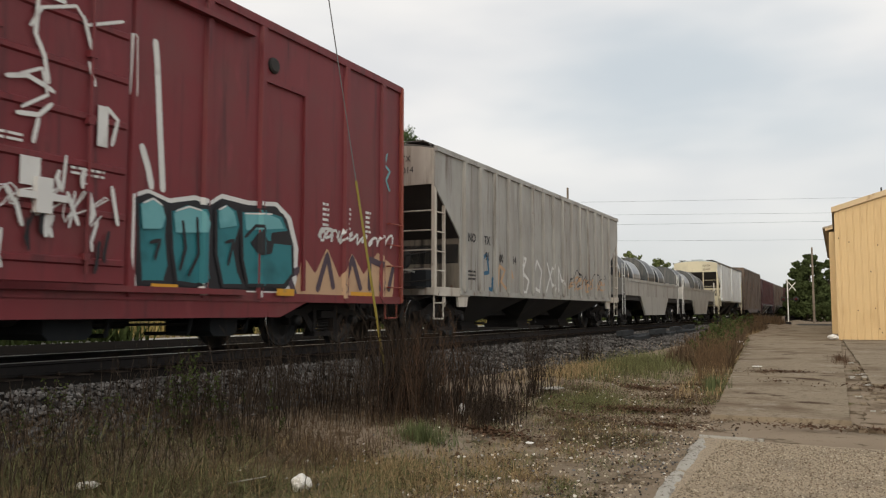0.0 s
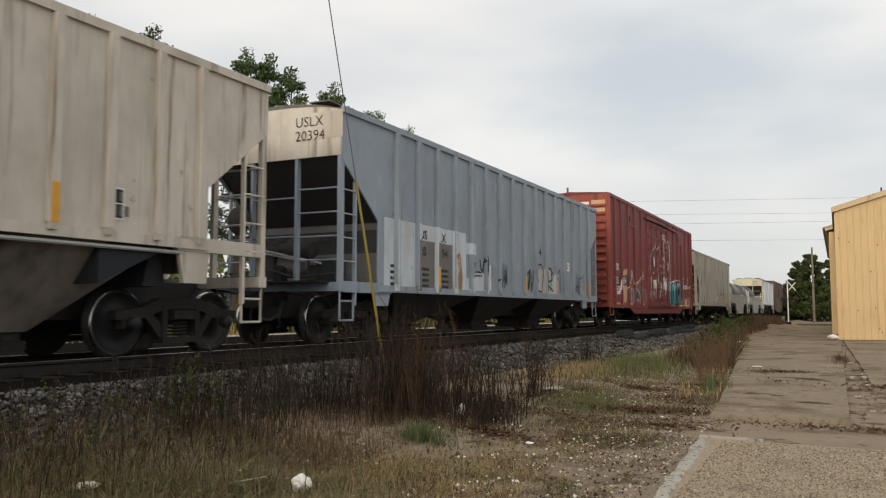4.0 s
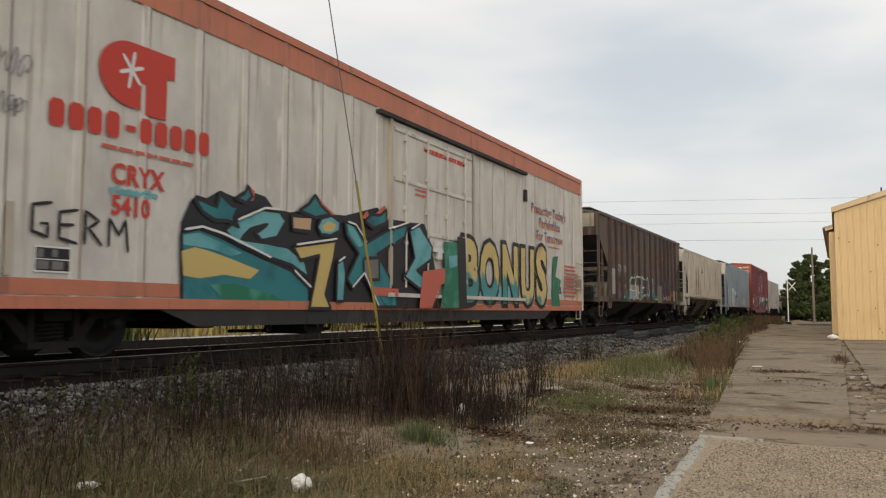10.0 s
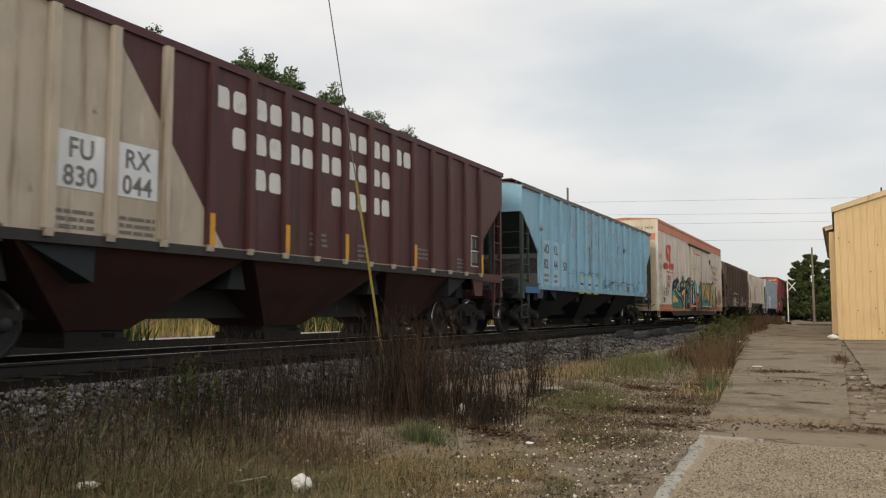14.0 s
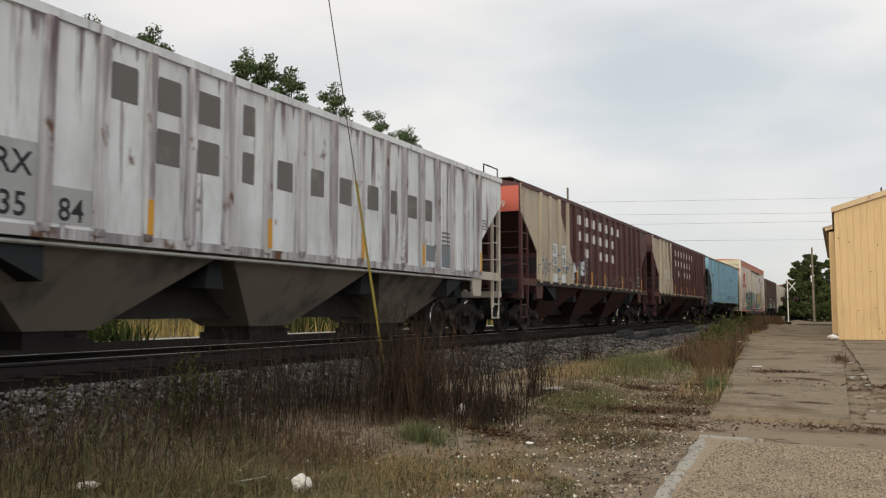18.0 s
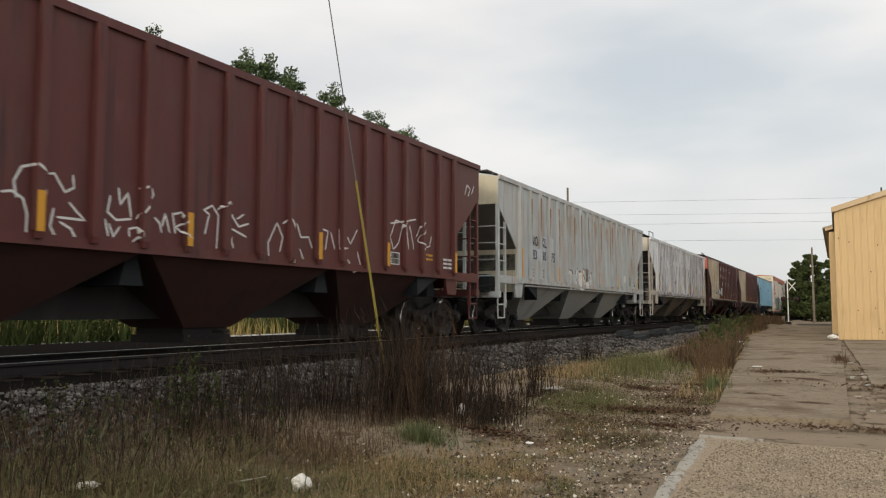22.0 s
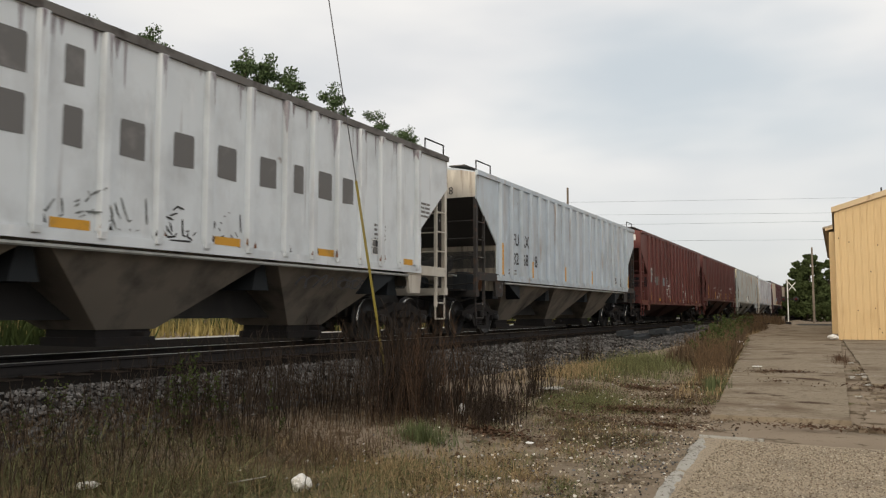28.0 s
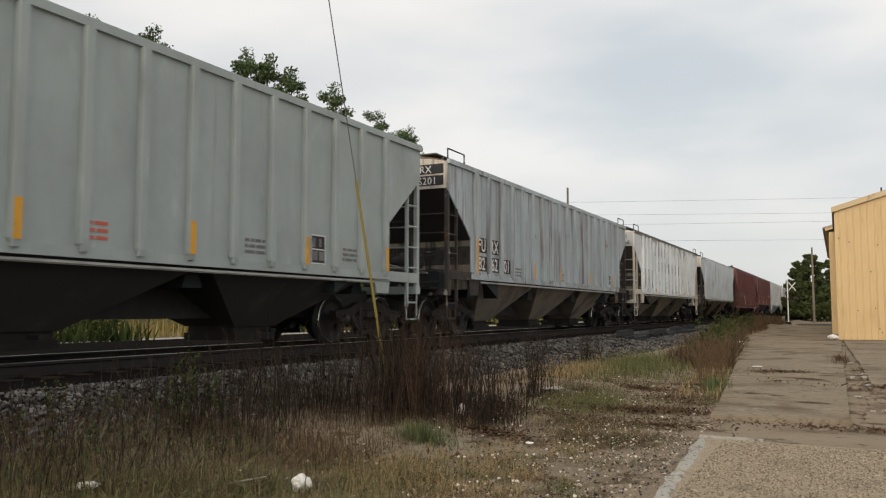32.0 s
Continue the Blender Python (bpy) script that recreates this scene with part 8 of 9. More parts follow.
def make_walk():
    base = thing("concrete_walk", "cracked tan concrete walk with dirt in its joints", "pavement", kind="structure")
    cuts = [11.0, 12.55, 14.9, 18.0, 21.5, 26.0, 31.5, 38.0, 46.0, 56.0, 70.0, 86.0]
    # the front slab is cracked across on a slant
    part("slab", ragged(Mesh(), [(-1.52, 11.02), (0.1, 11.14), (0.1, 12.75), (-0.40, 12.93), (-0.86, 13.01), (-1.18, 13.21), (-1.66, 13.29)], -0.06, 0.034, 0.22, 0.012, 51), M_concrete, base)
    part("slab", ragged(Mesh(), [(-1.67, 13.36), (-1.17, 13.28), (-0.84, 13.08), (-0.40, 13.00), (0.1, 12.82), (0.1, 14.88), (-1.8, 14.88)], -0.06, 0.032, 0.3, 0.012, 53), M_concrete, base)
    for i, (a, b) in list(enumerate(zip(cuts, cuts[1:])))[2:]:
        m = ragged(Mesh(), [(walk_edge(a), a + 0.02), (0.1, a + 0.03 + 0.08 * (i == 0)), (0.1, b - 0.02), (walk_edge(b), b - 0.02)], -0.06, 0.032 - 0.003 * (i % 3), 0.35, 0.015, i)
        part("slab", m, M_concrete, base)
    apron = thing("concrete_apron", "rough worn aggregate concrete apron", "pavement", kind="structure")
    part("slab", ragged(Mesh(), [(-0.95, 2.2), (6.5, 2.2), (6.5, 8.9), (-1.34, 8.98)], -0.06, 0.03, 0.25, 0.02, 20), M_aggregate, apron)
    # broken white edge of the apron, a low crumbling ridge in four lengths
    rnd = random.Random(8)
    for y0, y1 in ((2.6, 5.1), (5.13, 7.0), (7.08, 8.1), (8.12, 8.95)):
        m, n = Mesh(), int((y1 - y0) / 0.035)
        for i in range(n + 1):
            y = y0 + (y1 - y0) * i / n
            x = -1.13 - 0.068 * (y - 5.77) - 0.03 * math.sin(y * 1.3)
            w = 0.086 + 0.06 * noise.noise((y * 2.2, 1, 0)) + rnd.uniform(-0.007, 0.007)
            t = 0.044 + 0.03 * noise.noise((y * 3, 5, 0)) + rnd.uniform(-0.004, 0.004)
            m.v += [(x - w + rnd.uniform(-0.01, 0.01), y, -0.03), (x - w * 0.6, y, t * 0.8), (x + rnd.uniform(-0.008, 0.008), y, t), (x + w * 0.6, y, t * 0.75), (x + w + rnd.uniform(-0.012, 0.012), y, -0.03)]
        m.f = [(5 * i + k, 5 * i + k + 1, 5 * i + k + 6, 5 * i + k + 5) for i in range(n) for k in range(4)]
        m.f += [(4, 3, 2, 1, 0), tuple(5 * n + k for k in range(5))]
        part("kerb_piece", m, M_kerb, apron)
    part("kerb_piece", ragged(Mesh(), [(-1.36, 8.98), (-0.72, 9.0), (-0.72, 9.05), (-1.36, 9.06)], -0.05, 0.05, 0.09, 0.012, 77), M_kerb, apron)
    lot = thing("side_yard", "dark patched paving beside the walk", "pavement", kind="structure")
    part("slab", ragged(Mesh(), [(0.55, 17.0), (9.0, 16.0), (9.0, 43.2), (0.2, 43.2)], -0.05, 0.035, 0.5, 0.03, 31), M_concrete, lot)
    part("slab", ragged(Mesh(), [(0.22, 10.6), (7.0, 9.9), (7.0, 15.6), (0.5, 16.6)], -0.05, 0.012, 0.3, 0.05, 32), M_ground, lot)
    # loose broken pieces in the joint beside the walk
    for i in range(60):
        y = rnd.uniform(10.6, 24.0)
        x = 0.2 + rnd.uniform(0.0, 0.5) + max(0, (15 - y) * 0.04)
        s = rnd.uniform(0.025, 0.085)
        part("rubble", ragged(Mesh(), [(-s, -s * 0.7), (s, -s * 0.7), (s, s * 0.7), (-s, s * 0.7)], 0, rnd.uniform(0.015, 0.035), s * 0.7, s * 0.15, 300 + i), M_kerb if i % 6 == 0 else M_concrete, lot, at=pose(x, y, 0.005, rnd.uniform(-8, 8), rnd.uniform(-8, 8), rnd.uniform(0, 180)))
    # road over the tracks far off
    single("road", Mesh().box(-60, 60, 88, 96, -0.02, 0.06), M_asphalt, "asphalt road crossing the tracks", "road", kind="structure")


make_walk()


def warehouse():
    w = thing("warehouse", "long beige corrugated metal warehouse", "building")
    X0, Y0, H, PITCH, WID = 0.02, 43.3, 6.2, 0.30, 17.0
    # gable wall of single corrugated sheets, each lapped over the next
    n = 19
    for i in range(n):
        a, b = X0 + i * WID / n, X0 + (i + 1) * WID / n
        m = Mesh()
        k = 3
        for j in range(k):
            x = a + (b - a) * j / k
            x2 = a + (b - a) * (j + 1) / k
            q = (x2 - x) / 4
            for c, d, p, r in ((x, x + 0.9 * q, 0, 0), (x + 0.9 * q, x + q, 0, 0.012), (x + q, x + 1.2 * q, 0.012, 0.012), (x + 1.2 * q, x + 1.3 * q, 0.012, 0), (x + 1.3 * q, x + 2.6 * q, 0, 0), (x + 2.6 * q, x + 2.85 * q, 0, 0.04), (x + 2.85 * q, x + 3.3 * q, 0.04, 0.04), (x + 3.3 * q, x + 3.55 * q, 0.04, 0), (x + 3.55 * q, x2, 0, 0)):
                t0, t1 = H + PITCH * min(c - X0, X0 + WID - c), H + PITCH * min(d - X0, X0 + WID - d)
                m.face([(c, Y0 - p, 0.0), (d, Y0 - r, 0.0), (d, Y0 - r, t1), (c, Y0 - p, t0)])
        part("siding_sheet", m, M_siding, w)
    part("wall", Mesh().prism([(X0, 0.02), (X0 + WID, 0.02), (X0 + WID, H - 0.05), (X0 + WID / 2, H + PITCH * WID / 2 - 0.05), (X0, H - 0.05)], "y", Y0 + 0.05, Y0 + 11), M_siding, w)
    rk = Mesh().prism([(X0 - 0.12, H - 0.06), (X0 + WID / 2, H + PITCH * (WID / 2 + 0.12) - 0.06), (X0 + WID / 2, H + PITCH * (WID / 2 + 0.12) + 0.22), (X0 - 0.12, H + 0.20)], "y", Y0 - 0.14, Y0 - 0.04)
    part("rake_trim", rk, M_trim, w)
    part("roof", Mesh().prism([(X0 - 0.10, H + 0.19), (X0 + WID / 2, H + PITCH * (WID / 2 + 0.1) + 0.21), (X0 + WID + 0.1, H + 0.19), (X0 + WID + 0.1, H + 0.10), (X0 + WID / 2, H + PITCH * (WID / 2 + 0.1) + 0.12), (X0 - 0.10, H + 0.10)], "y", Y0 - 0.12, Y0 + 11.2), M_roof, w)
    for k, (y0, y1) in enumerate(((Y0 + 11.0, Y0 + 21.0), (Y0 + 21.05, Y0 + 41))):
        part("wall", Mesh().box(X0 - 0.30 + 0.04 * k, X0 + 15, y0, y1, 0, H), M_siding, w)
        ridges = Mesh()
        for i in range(int((y1 - y0) / 0.4)):
            y = y0 + 0.2 + 0.4 * i
            ridges.box(X0 - 0.325 + 0.04 * k, X0 - 0.301 + 0.04 * k, y, y + 0.1, 0.02, H - 0.1)
        part("siding_ridge", ridges, M_siding, w)
        part("eave_fascia", Mesh().prism([(X0 - 0.52, H + 0.06), (X0 - 0.52, H + 0.26), (X0 + 0.2, H + 0.46), (X0 + 0.2, H + 0.26)], "y", y0 - 0.05, y1), M_trim, w)
        part("roof", Mesh().prism([(X0 - 0.66, H + 0.29), (X0 + 7, H + 2.2), (X0 + 15, H + 0.3), (X0 + 15, H + 0.2), (X0 + 7, H + 2.1), (X0 - 0.66, H + 0.20)], "y", y0 - 0.08, y1 + 0.05), M_roof, w)
    part("vent_pipe", Mesh().tube((2.15, Y0 + 1.5, H + 0.4), (2.15, Y0 + 1.5, H + 1.25), 0.035), P_rust, w)
    bl = Mesh()
    rnd = random.Random(3)
    for i in range(40):
        x, z = rnd.uniform(0.1, 6), rnd.uniform(0.2, 5.8)
        bl.box(x - 0.02, x + 0.02, Y0 - 0.045, Y0 - 0.03, z - 0.03, z + 0.03)
    part("screw_heads", bl, P_rust, w)["kind"] = "stuff"


warehouse()


# ---- poles, wires, signals ----
def pole_thing(name, x, y, height, label, lean=0.0, arms=True):
    p = thing(name, label, "utility pole", at=pose(x, y, ground_z(x), 0, lean))
    part("shaft", Mesh().tube((0, 0, -0.2), (0, 0, height), 0.15, 0.10, 10), M_pole, p)
    if arms:
        a = part("crossarm", Mesh().box(-1.2, 1.2, -0.05, 0.05, height - 0.7, height - 0.58), M_pole, p)
        for s in (-1.1, -0.5, 0.5, 1.1):
            part("insulator", Mesh().lathe([(0, 0.16), (0.04, 0.15), (0.05, 0.05), (0.03, 0), (0, 0)], "z", 8), P_chalk, a, at=pose(s, 0, height - 0.58))
    return p


pole_thing("utility_pole", -2.56, 109.6, 9.3, "bare weathered wooden utility pole", arms=False)
for px_, py_, ph_ in ((-64, 86, 18.2), (52, 142, 19.8)):
    pole_thing("utility_pole", px_, py_, ph_, "tall wooden pole carrying the overhead wires")
pole_thing("utility_pole", -23.6, 76.7, 13.1, "slim pole rising behind the train", arms=False)


def sag(a, b, drop, n=16):
    a, b = Vector(a), Vector(b)
    return [tuple(a.lerp(b, i / n) + Vector((0, 0, -4 * drop * (i / n) * (1 - i / n)))) for i in range(n + 1)]


WIRE_HEIGHTS = ((15.3, 17.6), (13.9, 15.2), (12.3, 14.5), (10.6, 11.5))
for k, (zl, zr) in enumerate(WIRE_HEIGHTS):
    single("overhead_wire", Mesh().path(sag((-64, 86, zl), (52, 142, zr), 0.35), 0.013, 5), M_wire, "thin dark overhead wire across the sky", "cable", "overhead wires")


def guy():
    g = thing("guy_wire", "steel guy wire with a yellow plastic guard", "guy wire", at=pose(-5.29, 9.25, ground_z(-5.29)))
    d = Vector((-5.84, 8.52, 5.40)) - Vector((-5.29, 9.25, 0.02))
    u = d / d.z
    part("wire", Mesh().tube(u * -0.1, u * 9.0, 0.0075, sides=6), M_wire, g)
    part("guard", Mesh().tube(u * 0.15, u * 2.80, 0.019, 0.017, 10), P_yellow2, g, "yellow plastic guard")
    part("anchor_rod", Mesh().tube(u * -0.25, u * 0.2, 0.012, sides=6), P_rust, g)


guy()


def crossing_signal(x, y, h=4.6):
    s = thing("crossing_signal", "railway crossing mast with white crossbuck and red lamps", "crossing signal", at=pose(x, y, 0))
    part("mast", Mesh().tube((0, 0, 0), (0, 0, h), 0.06, sides=10), P_chalk, s)
    part("base", Mesh().box(-0.25, 0.25, -0.25, 0.25, 0, 0.35), P_rust, s)
    for a in (-1, 1):
        b = Mesh().prism([(-0.32, -0.4 * a - 0.07), (-0.32, -0.4 * a + 0.07), (0.32, 0.4 * a + 0.07), (0.32, 0.4 * a - 0.07)], "y", -0.1 - 0.02 * a, -0.085 - 0.02 * a)
        part("crossbuck_board", b, P_chalk, s, at=pose(0.42, 0, h - 0.75))
    part("lamp_bar", Mesh().box(-0.5, 0.9, -0.08, 0.0, 2.55, 2.65), P_rust, s)
    for d in (-0.4, 0.75):
        hd = part("lamp_hood", Mesh().lathe([(0.0, 0.02), (0.26, 0.02), (0.26, 0.0), (0.15, -0.02), (0.15, -0.25), (0.14, -0.25), (0.14, 0.0)], "y", 16), P_dark, s, at=pose(d, -0.1, 2.6))
        part("lens", Mesh().lathe([(0.0, -0.06), (0.12, -0.03), (0.13, 0.0)], "y", 12), P_lens, hd)
    part("relay_box", Mesh().box(-0.7, -0.35, 0.3, 0.7, 0, 0.9), P_bay_grey, s)
    return s


P_lens = surf("red_lens", (0.09, 0.01, 0.01), 0.3)
crossing_signal(-4.35, 87.0)

# a small white shed behind the trees
shed = thing("shed", "small white shed behind the trees", "shed", at=pose(-1.0, 150, 0))
part("wall", Mesh().box(-2.5, 2.5, 0, 5, 0, 2.6), P_chalk, shed)
part("roof", Mesh().prism([(-2.8, 2.6), (0, 3.6), (2.8, 2.6)], "y", -0.3, 5.3), M_roof, shed)
part("door", Mesh().box(-1.2, 1.2, -0.05, 0, 0, 2.1), P_bay_pale, shed)

# old ties piled beside the track
pile = thing("tie_pile", "long low pile of old dark railway ties", "timber pile", at=pose(-6.5, 36, 0.34))
for i in range(18):
    part("old_tie", Mesh().box(-0.11, 0.11, -1.3, 1.3, 0, 0.17), P_bay_black, pile, at=pose(-0.35 + 0.3 * (i % 3), -7 + 2.75 * (i // 3), 0.0 + (0.18 if i % 5 == 0 else 0.0), 0, 0, random.uniform(-5, 5)))


# ---- plants ----
def blades(name, label, material, n, area, height, width, seed, lean=0.35, segs=2, category="grass", curl=0.25, floor=None):
    """Grass and stalks: n thin bent blades over area(rnd) -> (x, y)."""
    rnd = np.random.RandomState(seed)
    pos = np.array([area(rnd) for _ in range(n)])
    z0 = np.array([(floor or ground_z)(p[0]) for p in pos]) - 0.04
    h = height * (0.45 + 0.75 * rnd.rand(n))
    ang, tilt, bend = rnd.rand(n) * 6.283, lean * rnd.randn(n) * 0.6, curl * rnd.randn(n)
    side = np.stack([np.cos(ang + 1.57), np.sin(ang + 1.57)], -1) * (width * (0.6 + 0.8 * rnd.rand(n)))[:, None] / 2
    rows = []
    for i in range(segs + 1):
        t = i / segs
        out = (tilt * t + bend * t * t) * h
        c = np.stack([pos[:, 0] + np.cos(ang) * out, pos[:, 1] + np.sin(ang) * out, z0 + h * t * np.cos(np.minimum(1.2, abs(tilt + bend * t)) * 0.6)], -1)
        k = (1 - t) ** 0.7 + 0.08
        o = np.concatenate([side * k, np.zeros((n, 1))], 1)
        rows += [c - o, c + o]
    v = np.stack(rows, 1).reshape(-1, 3)
    m = 2 * (segs + 1)
    f = []
    q = np.arange(n)[:, None] * m
    for i in range(segs):
        f.append(q + np.array([2 * i, 2 * i + 1, 2 * i + 3, 2 * i + 2]))
    f = np.stack(f, 1).reshape(-1, 4)
    me = bpy.data.meshes.new(name)
    me.from_pydata(v.tolist(), [], f.tolist())
    me.materials.append(material)
    return tagged(new(name, me), label, category, kind="stuff")


def flakes(name, label, material, n, area, size, seed, floor):
    """Small flat curled bits lying on the ground."""
    rnd = np.random.RandomState(seed)
    pos = np.array([area(rnd) for _ in range(n)])
    z = np.array([floor(p[0], p[1]) for p in pos])
    a, s = rnd.rand(n) * 6.283, size * (0.5 + rnd.rand(n))
    u = np.stack([np.cos(a) * s, np.sin(a) * s, s * 0.35 * rnd.randn(n)], -1)
    w = np.stack([-np.sin(a) * s, np.cos(a) * s, s * 0.35 * rnd.randn(n)], -1) * (0.35 + 0.4 * rnd.rand(n))[:, None]
    c = np.concatenate([pos, (z + 0.3 * s)[:, None]], 1)
    v = np.stack([c - u, c + w, c + u, c - w], 1).reshape(-1, 3)
    me = bpy.data.meshes.new(name)
    me.from_pydata(v.tolist(), [], (np.arange(n)[:, None] * 4 + np.arange(4)).tolist())
    me.materials.append(material)
    return tagged(new(name, me), label, "litter", kind="stuff")


def stalks(name, label, material, n, area, height, seed, twigs=5, leaf=0.0, leaf_mat=None, floor=None):
    """Upright dead weeds: a thin stem with short rising twigs and seed tufts, one mesh."""
    rnd = random.Random(seed)
    nr = np.random.RandomState(seed)
    m = Mesh()
    lv = Mesh()
    for _ in range(n):
        x, y = area(nr)
        h = height * rnd.uniform(0.35, 1.12)
        z = (floor or ground_z)(x) - 0.03
        lx, ly = rnd.gauss(0, 0.16) * h, rnd.gauss(0, 0.16) * h
        mid = (x + lx * 0.4, y + ly * 0.4, z + h * 0.5)
        top = (x + lx, y + ly, z + h)
        m.tube((x, y, z), mid, 0.0045, 0.0035, 3).tube(mid, top, 0.0035, 0.0015, 3)
        for k in range(twigs):
            t = rnd.uniform(0.3, 1.0)
            b = (x + lx * t, y + ly * t, z + h * t)
            a, l = rnd.uniform(0, 6.28), rnd.uniform(0.08, 0.24) * (1.15 - 0.5 * t) * h
            e = (b[0] + math.cos(a) * l * 0.55, b[1] + math.sin(a) * l * 0.55, b[2] + l * 0.8)
            m.tube(b, e, 0.003, 0.0015, 3)
            if leaf:
                for j in range(3):
                    w = rnd.uniform(0.6, 1.2) * leaf
                    c = Vector(b).lerp(Vector(e), rnd.uniform(0.3, 1.1))
                    d1 = Vector((rnd.uniform(-1, 1), rnd.uniform(-1, 1), rnd.uniform(-0.6, 0.8))).normalized() * w
                    d2 = d1.orthogonal().normalized() * w * 0.3
                    lv.face([c, c + d1 * 0.5 + d2, c + d1, c + d1 * 0.5 - d2])
    out = thing(name, label, "weeds", kind="stuff")
    for nm, ms, mt in (("stem", m, material), ("leaf", lv, leaf_mat)):
        if ms.v:
            me = bpy.data.meshes.new(nm)
            me.from_pydata(ms.v, [], ms.f)
            me.materials.append(mt)
            part(nm, me, None, out)
    return out


def spot(cx, cy, rx, ry):
    def f(r):
        a, d = r.rand() * 6.283, min(1.9, abs(r.randn()) * 0.62)
        return cx + rx * d * math.cos(a), cy + ry * d * math.sin(a)
    return f


def clumps(x0, x1, y0, y1, n, r0, seed):
    """Tufts scattered over a field."""
    q = np.random.RandomState(seed)
    c = np.stack([x0 + (x1 - x0) * q.rand(n), y0 + (y1 - y0) * q.rand(n) ** 1.3], -1)
    return lambda r: tuple(c[r.randint(n)] + r.randn(2) * r0)


def strip(x0, x1, y0, y1, power=1.0):
    return lambda r: (x0 + (x1 - x0) * r.rand(), y0 + (y1 - y0) * r.rand() ** power)


def curtain(r):
    """Along the front of the dead clump, filling backwards to the ballast."""
    t = r.rand()
    if t < 0.4:
        x, y = -5.2 + 1.3 * t / 0.4, 6.3 + 1.2 * t / 0.4
    else:
        x, y = -3.9 + 0.1 * (t - 0.4) / 0.6, 7.5 + 2.2 * (t - 0.4) / 0.6
    return x - 1.15 * r.rand(), y + 0.9 * r.rand()


def plants():
    # the tall dead clump round the guy wire
    stalks("dead_weeds", "dense clump of tall dark dead weed stalks", M_stalk, 430, lambda r: (lambda p: (p[0], p[1] + 0.4))(curtain(r)), 0.88, 1, 4)
    stalks("dead_weeds", "dense core of tall dark dead weed stalks", M_stalk, 330, spot(-4.75, 8.6, 0.62, 1.15), 1.16, 32, 4)
    stalks("dead_weeds", "tall reddish brown dead weed stalks", M_stalk_red, 110, spot(-4.45, 8.4, 0.55, 0.9), 1.0, 2, 4)
    stalks("dead_weeds", "dark dead weed stalks beside the ballast", M_stalk, 300, strip(-6.6, -5.0, 5.6, 8.2), 0.66, 3, 4)
    stalks("dead_weeds", "dark dead weed stalks beside the ballast", M_stalk, 420, strip(-6.8, -4.3, 2.9, 6.2), 0.36, 31, 4)
    stalks("dead_weeds", "dark dead weed stalks in a row", M_stalk, 70, spot(-4.1, 11.6, 0.28, 0.7), 0.95, 4, 5)
    stalks("dead_weeds", "dark dead weed stalks beside the ballast", M_stalk, 60, spot(-5.0, 17.5, 0.35, 0.9), 0.7, 33, 5)
    stalks("dead_weeds", "tangled dark low stalks", M_stalk, 240, spot(-3.75, 8.9, 0.4, 1.0), 0.36, 34, 6)
    stalks("dead_weeds", "a few bare branching weeds", M_stalk_red, 6, spot(-4.35, 9.5, 0.12, 0.25), 1.32, 5, 10)
    # red-brown weeds along the walk
    stalks("dock_weeds", "rusty brown dock weeds along the walk", M_dock, 130, lambda r: (lambda y: (walk_edge(y) - 0.1 - 0.55 * r.rand() ** 1.3, y))(15.0 + 7 * r.rand()), 0.82, 6, 9)
    stalks("dock_weeds", "rusty brown dock weeds along the walk", M_dock, 240, lambda r: (lambda y: (walk_edge(y) - 0.2 - 0.9 * r.rand(), y))(21 + 45 * r.rand()), 0.95, 7, 7)
    stalks("leafy_weed", "green leafy weeds along the walk", M_stalk, 60, lambda r: (lambda y: (walk_edge(y) - 0.2 - 1.2 * r.rand(), y))(24 + 30 * r.rand()), 0.95, 8, 10, 0.12, M_weed)
    blades("dead_grass", "matted dark dead grass along the walk", M_straw_dark, 5000, lambda r: (lambda y: (walk_edge(y) - 0.05 - 1.6 * r.rand(), y))(20 + 42 * r.rand()), 0.5, 0.03, 307, 0.8, 2, "grass", 0.5)
    blades("dead_grass", "matted dark dead grass on the soil", M_straw_dark, 11000, clumps(-4.4, -1.7, 8.6, 16.0, 70, 0.18, 9), 0.06, 0.008, 308, 1.6, 2, "grass", 0.9)
    stalks("leafy_weed", "green leafy weed standing by the ballast", M_stalk, 10, spot(-5.45, 5.8, 0.16, 0.16), 0.76, 9, 18, 0.032, M_weed)
    stalks("leafy_weed", "low green leafy weeds", M_stalk, 46, strip(-6.4, -4.4, 4.2, 6.6), 0.42, 10, 10, 0.026, M_weed)
    # grasses
    blades("dry_grass", "dry straw-coloured grass in the foreground", M_straw, 2300, strip(-5.0, -3.0, 2.8, 5.4), 0.13, 0.005, 11, 2.4, 3, "grass", 1.3)
    blades("green_grass", "thin green grass in the foreground", M_grass, 3000, strip(-5.6, -3.2, 2.8, 5.0), 0.14, 0.006, 12, 2.2, 3, "grass", 1.3)
    blades("dead_grass", "dark dead grass in the foreground", M_straw_dark, 7000, strip(-6.4, -3.7, 2.8, 6.4), 0.20, 0.006, 121, 2.0, 3, "grass", 1.2)
    blades("dry_grass", "dry grass under the dead weeds", M_straw_dark, 6000, strip(-6.2, -3.7, 5.8, 10.5), 0.15, 0.007, 13, 0.7, 2)
    blades("dry_grass", "tufts of dry grass on the soil", M_straw, 3000, spot(-3.35, 5.9, 0.55, 0.9), 0.10, 0.006, 141, 0.9, 3)
    blades("green_grass", "tufts of green grass on the soil", M_grass, 2200, spot(-3.3, 5.9, 0.6, 1.0), 0.10, 0.006, 142, 0.9, 3)
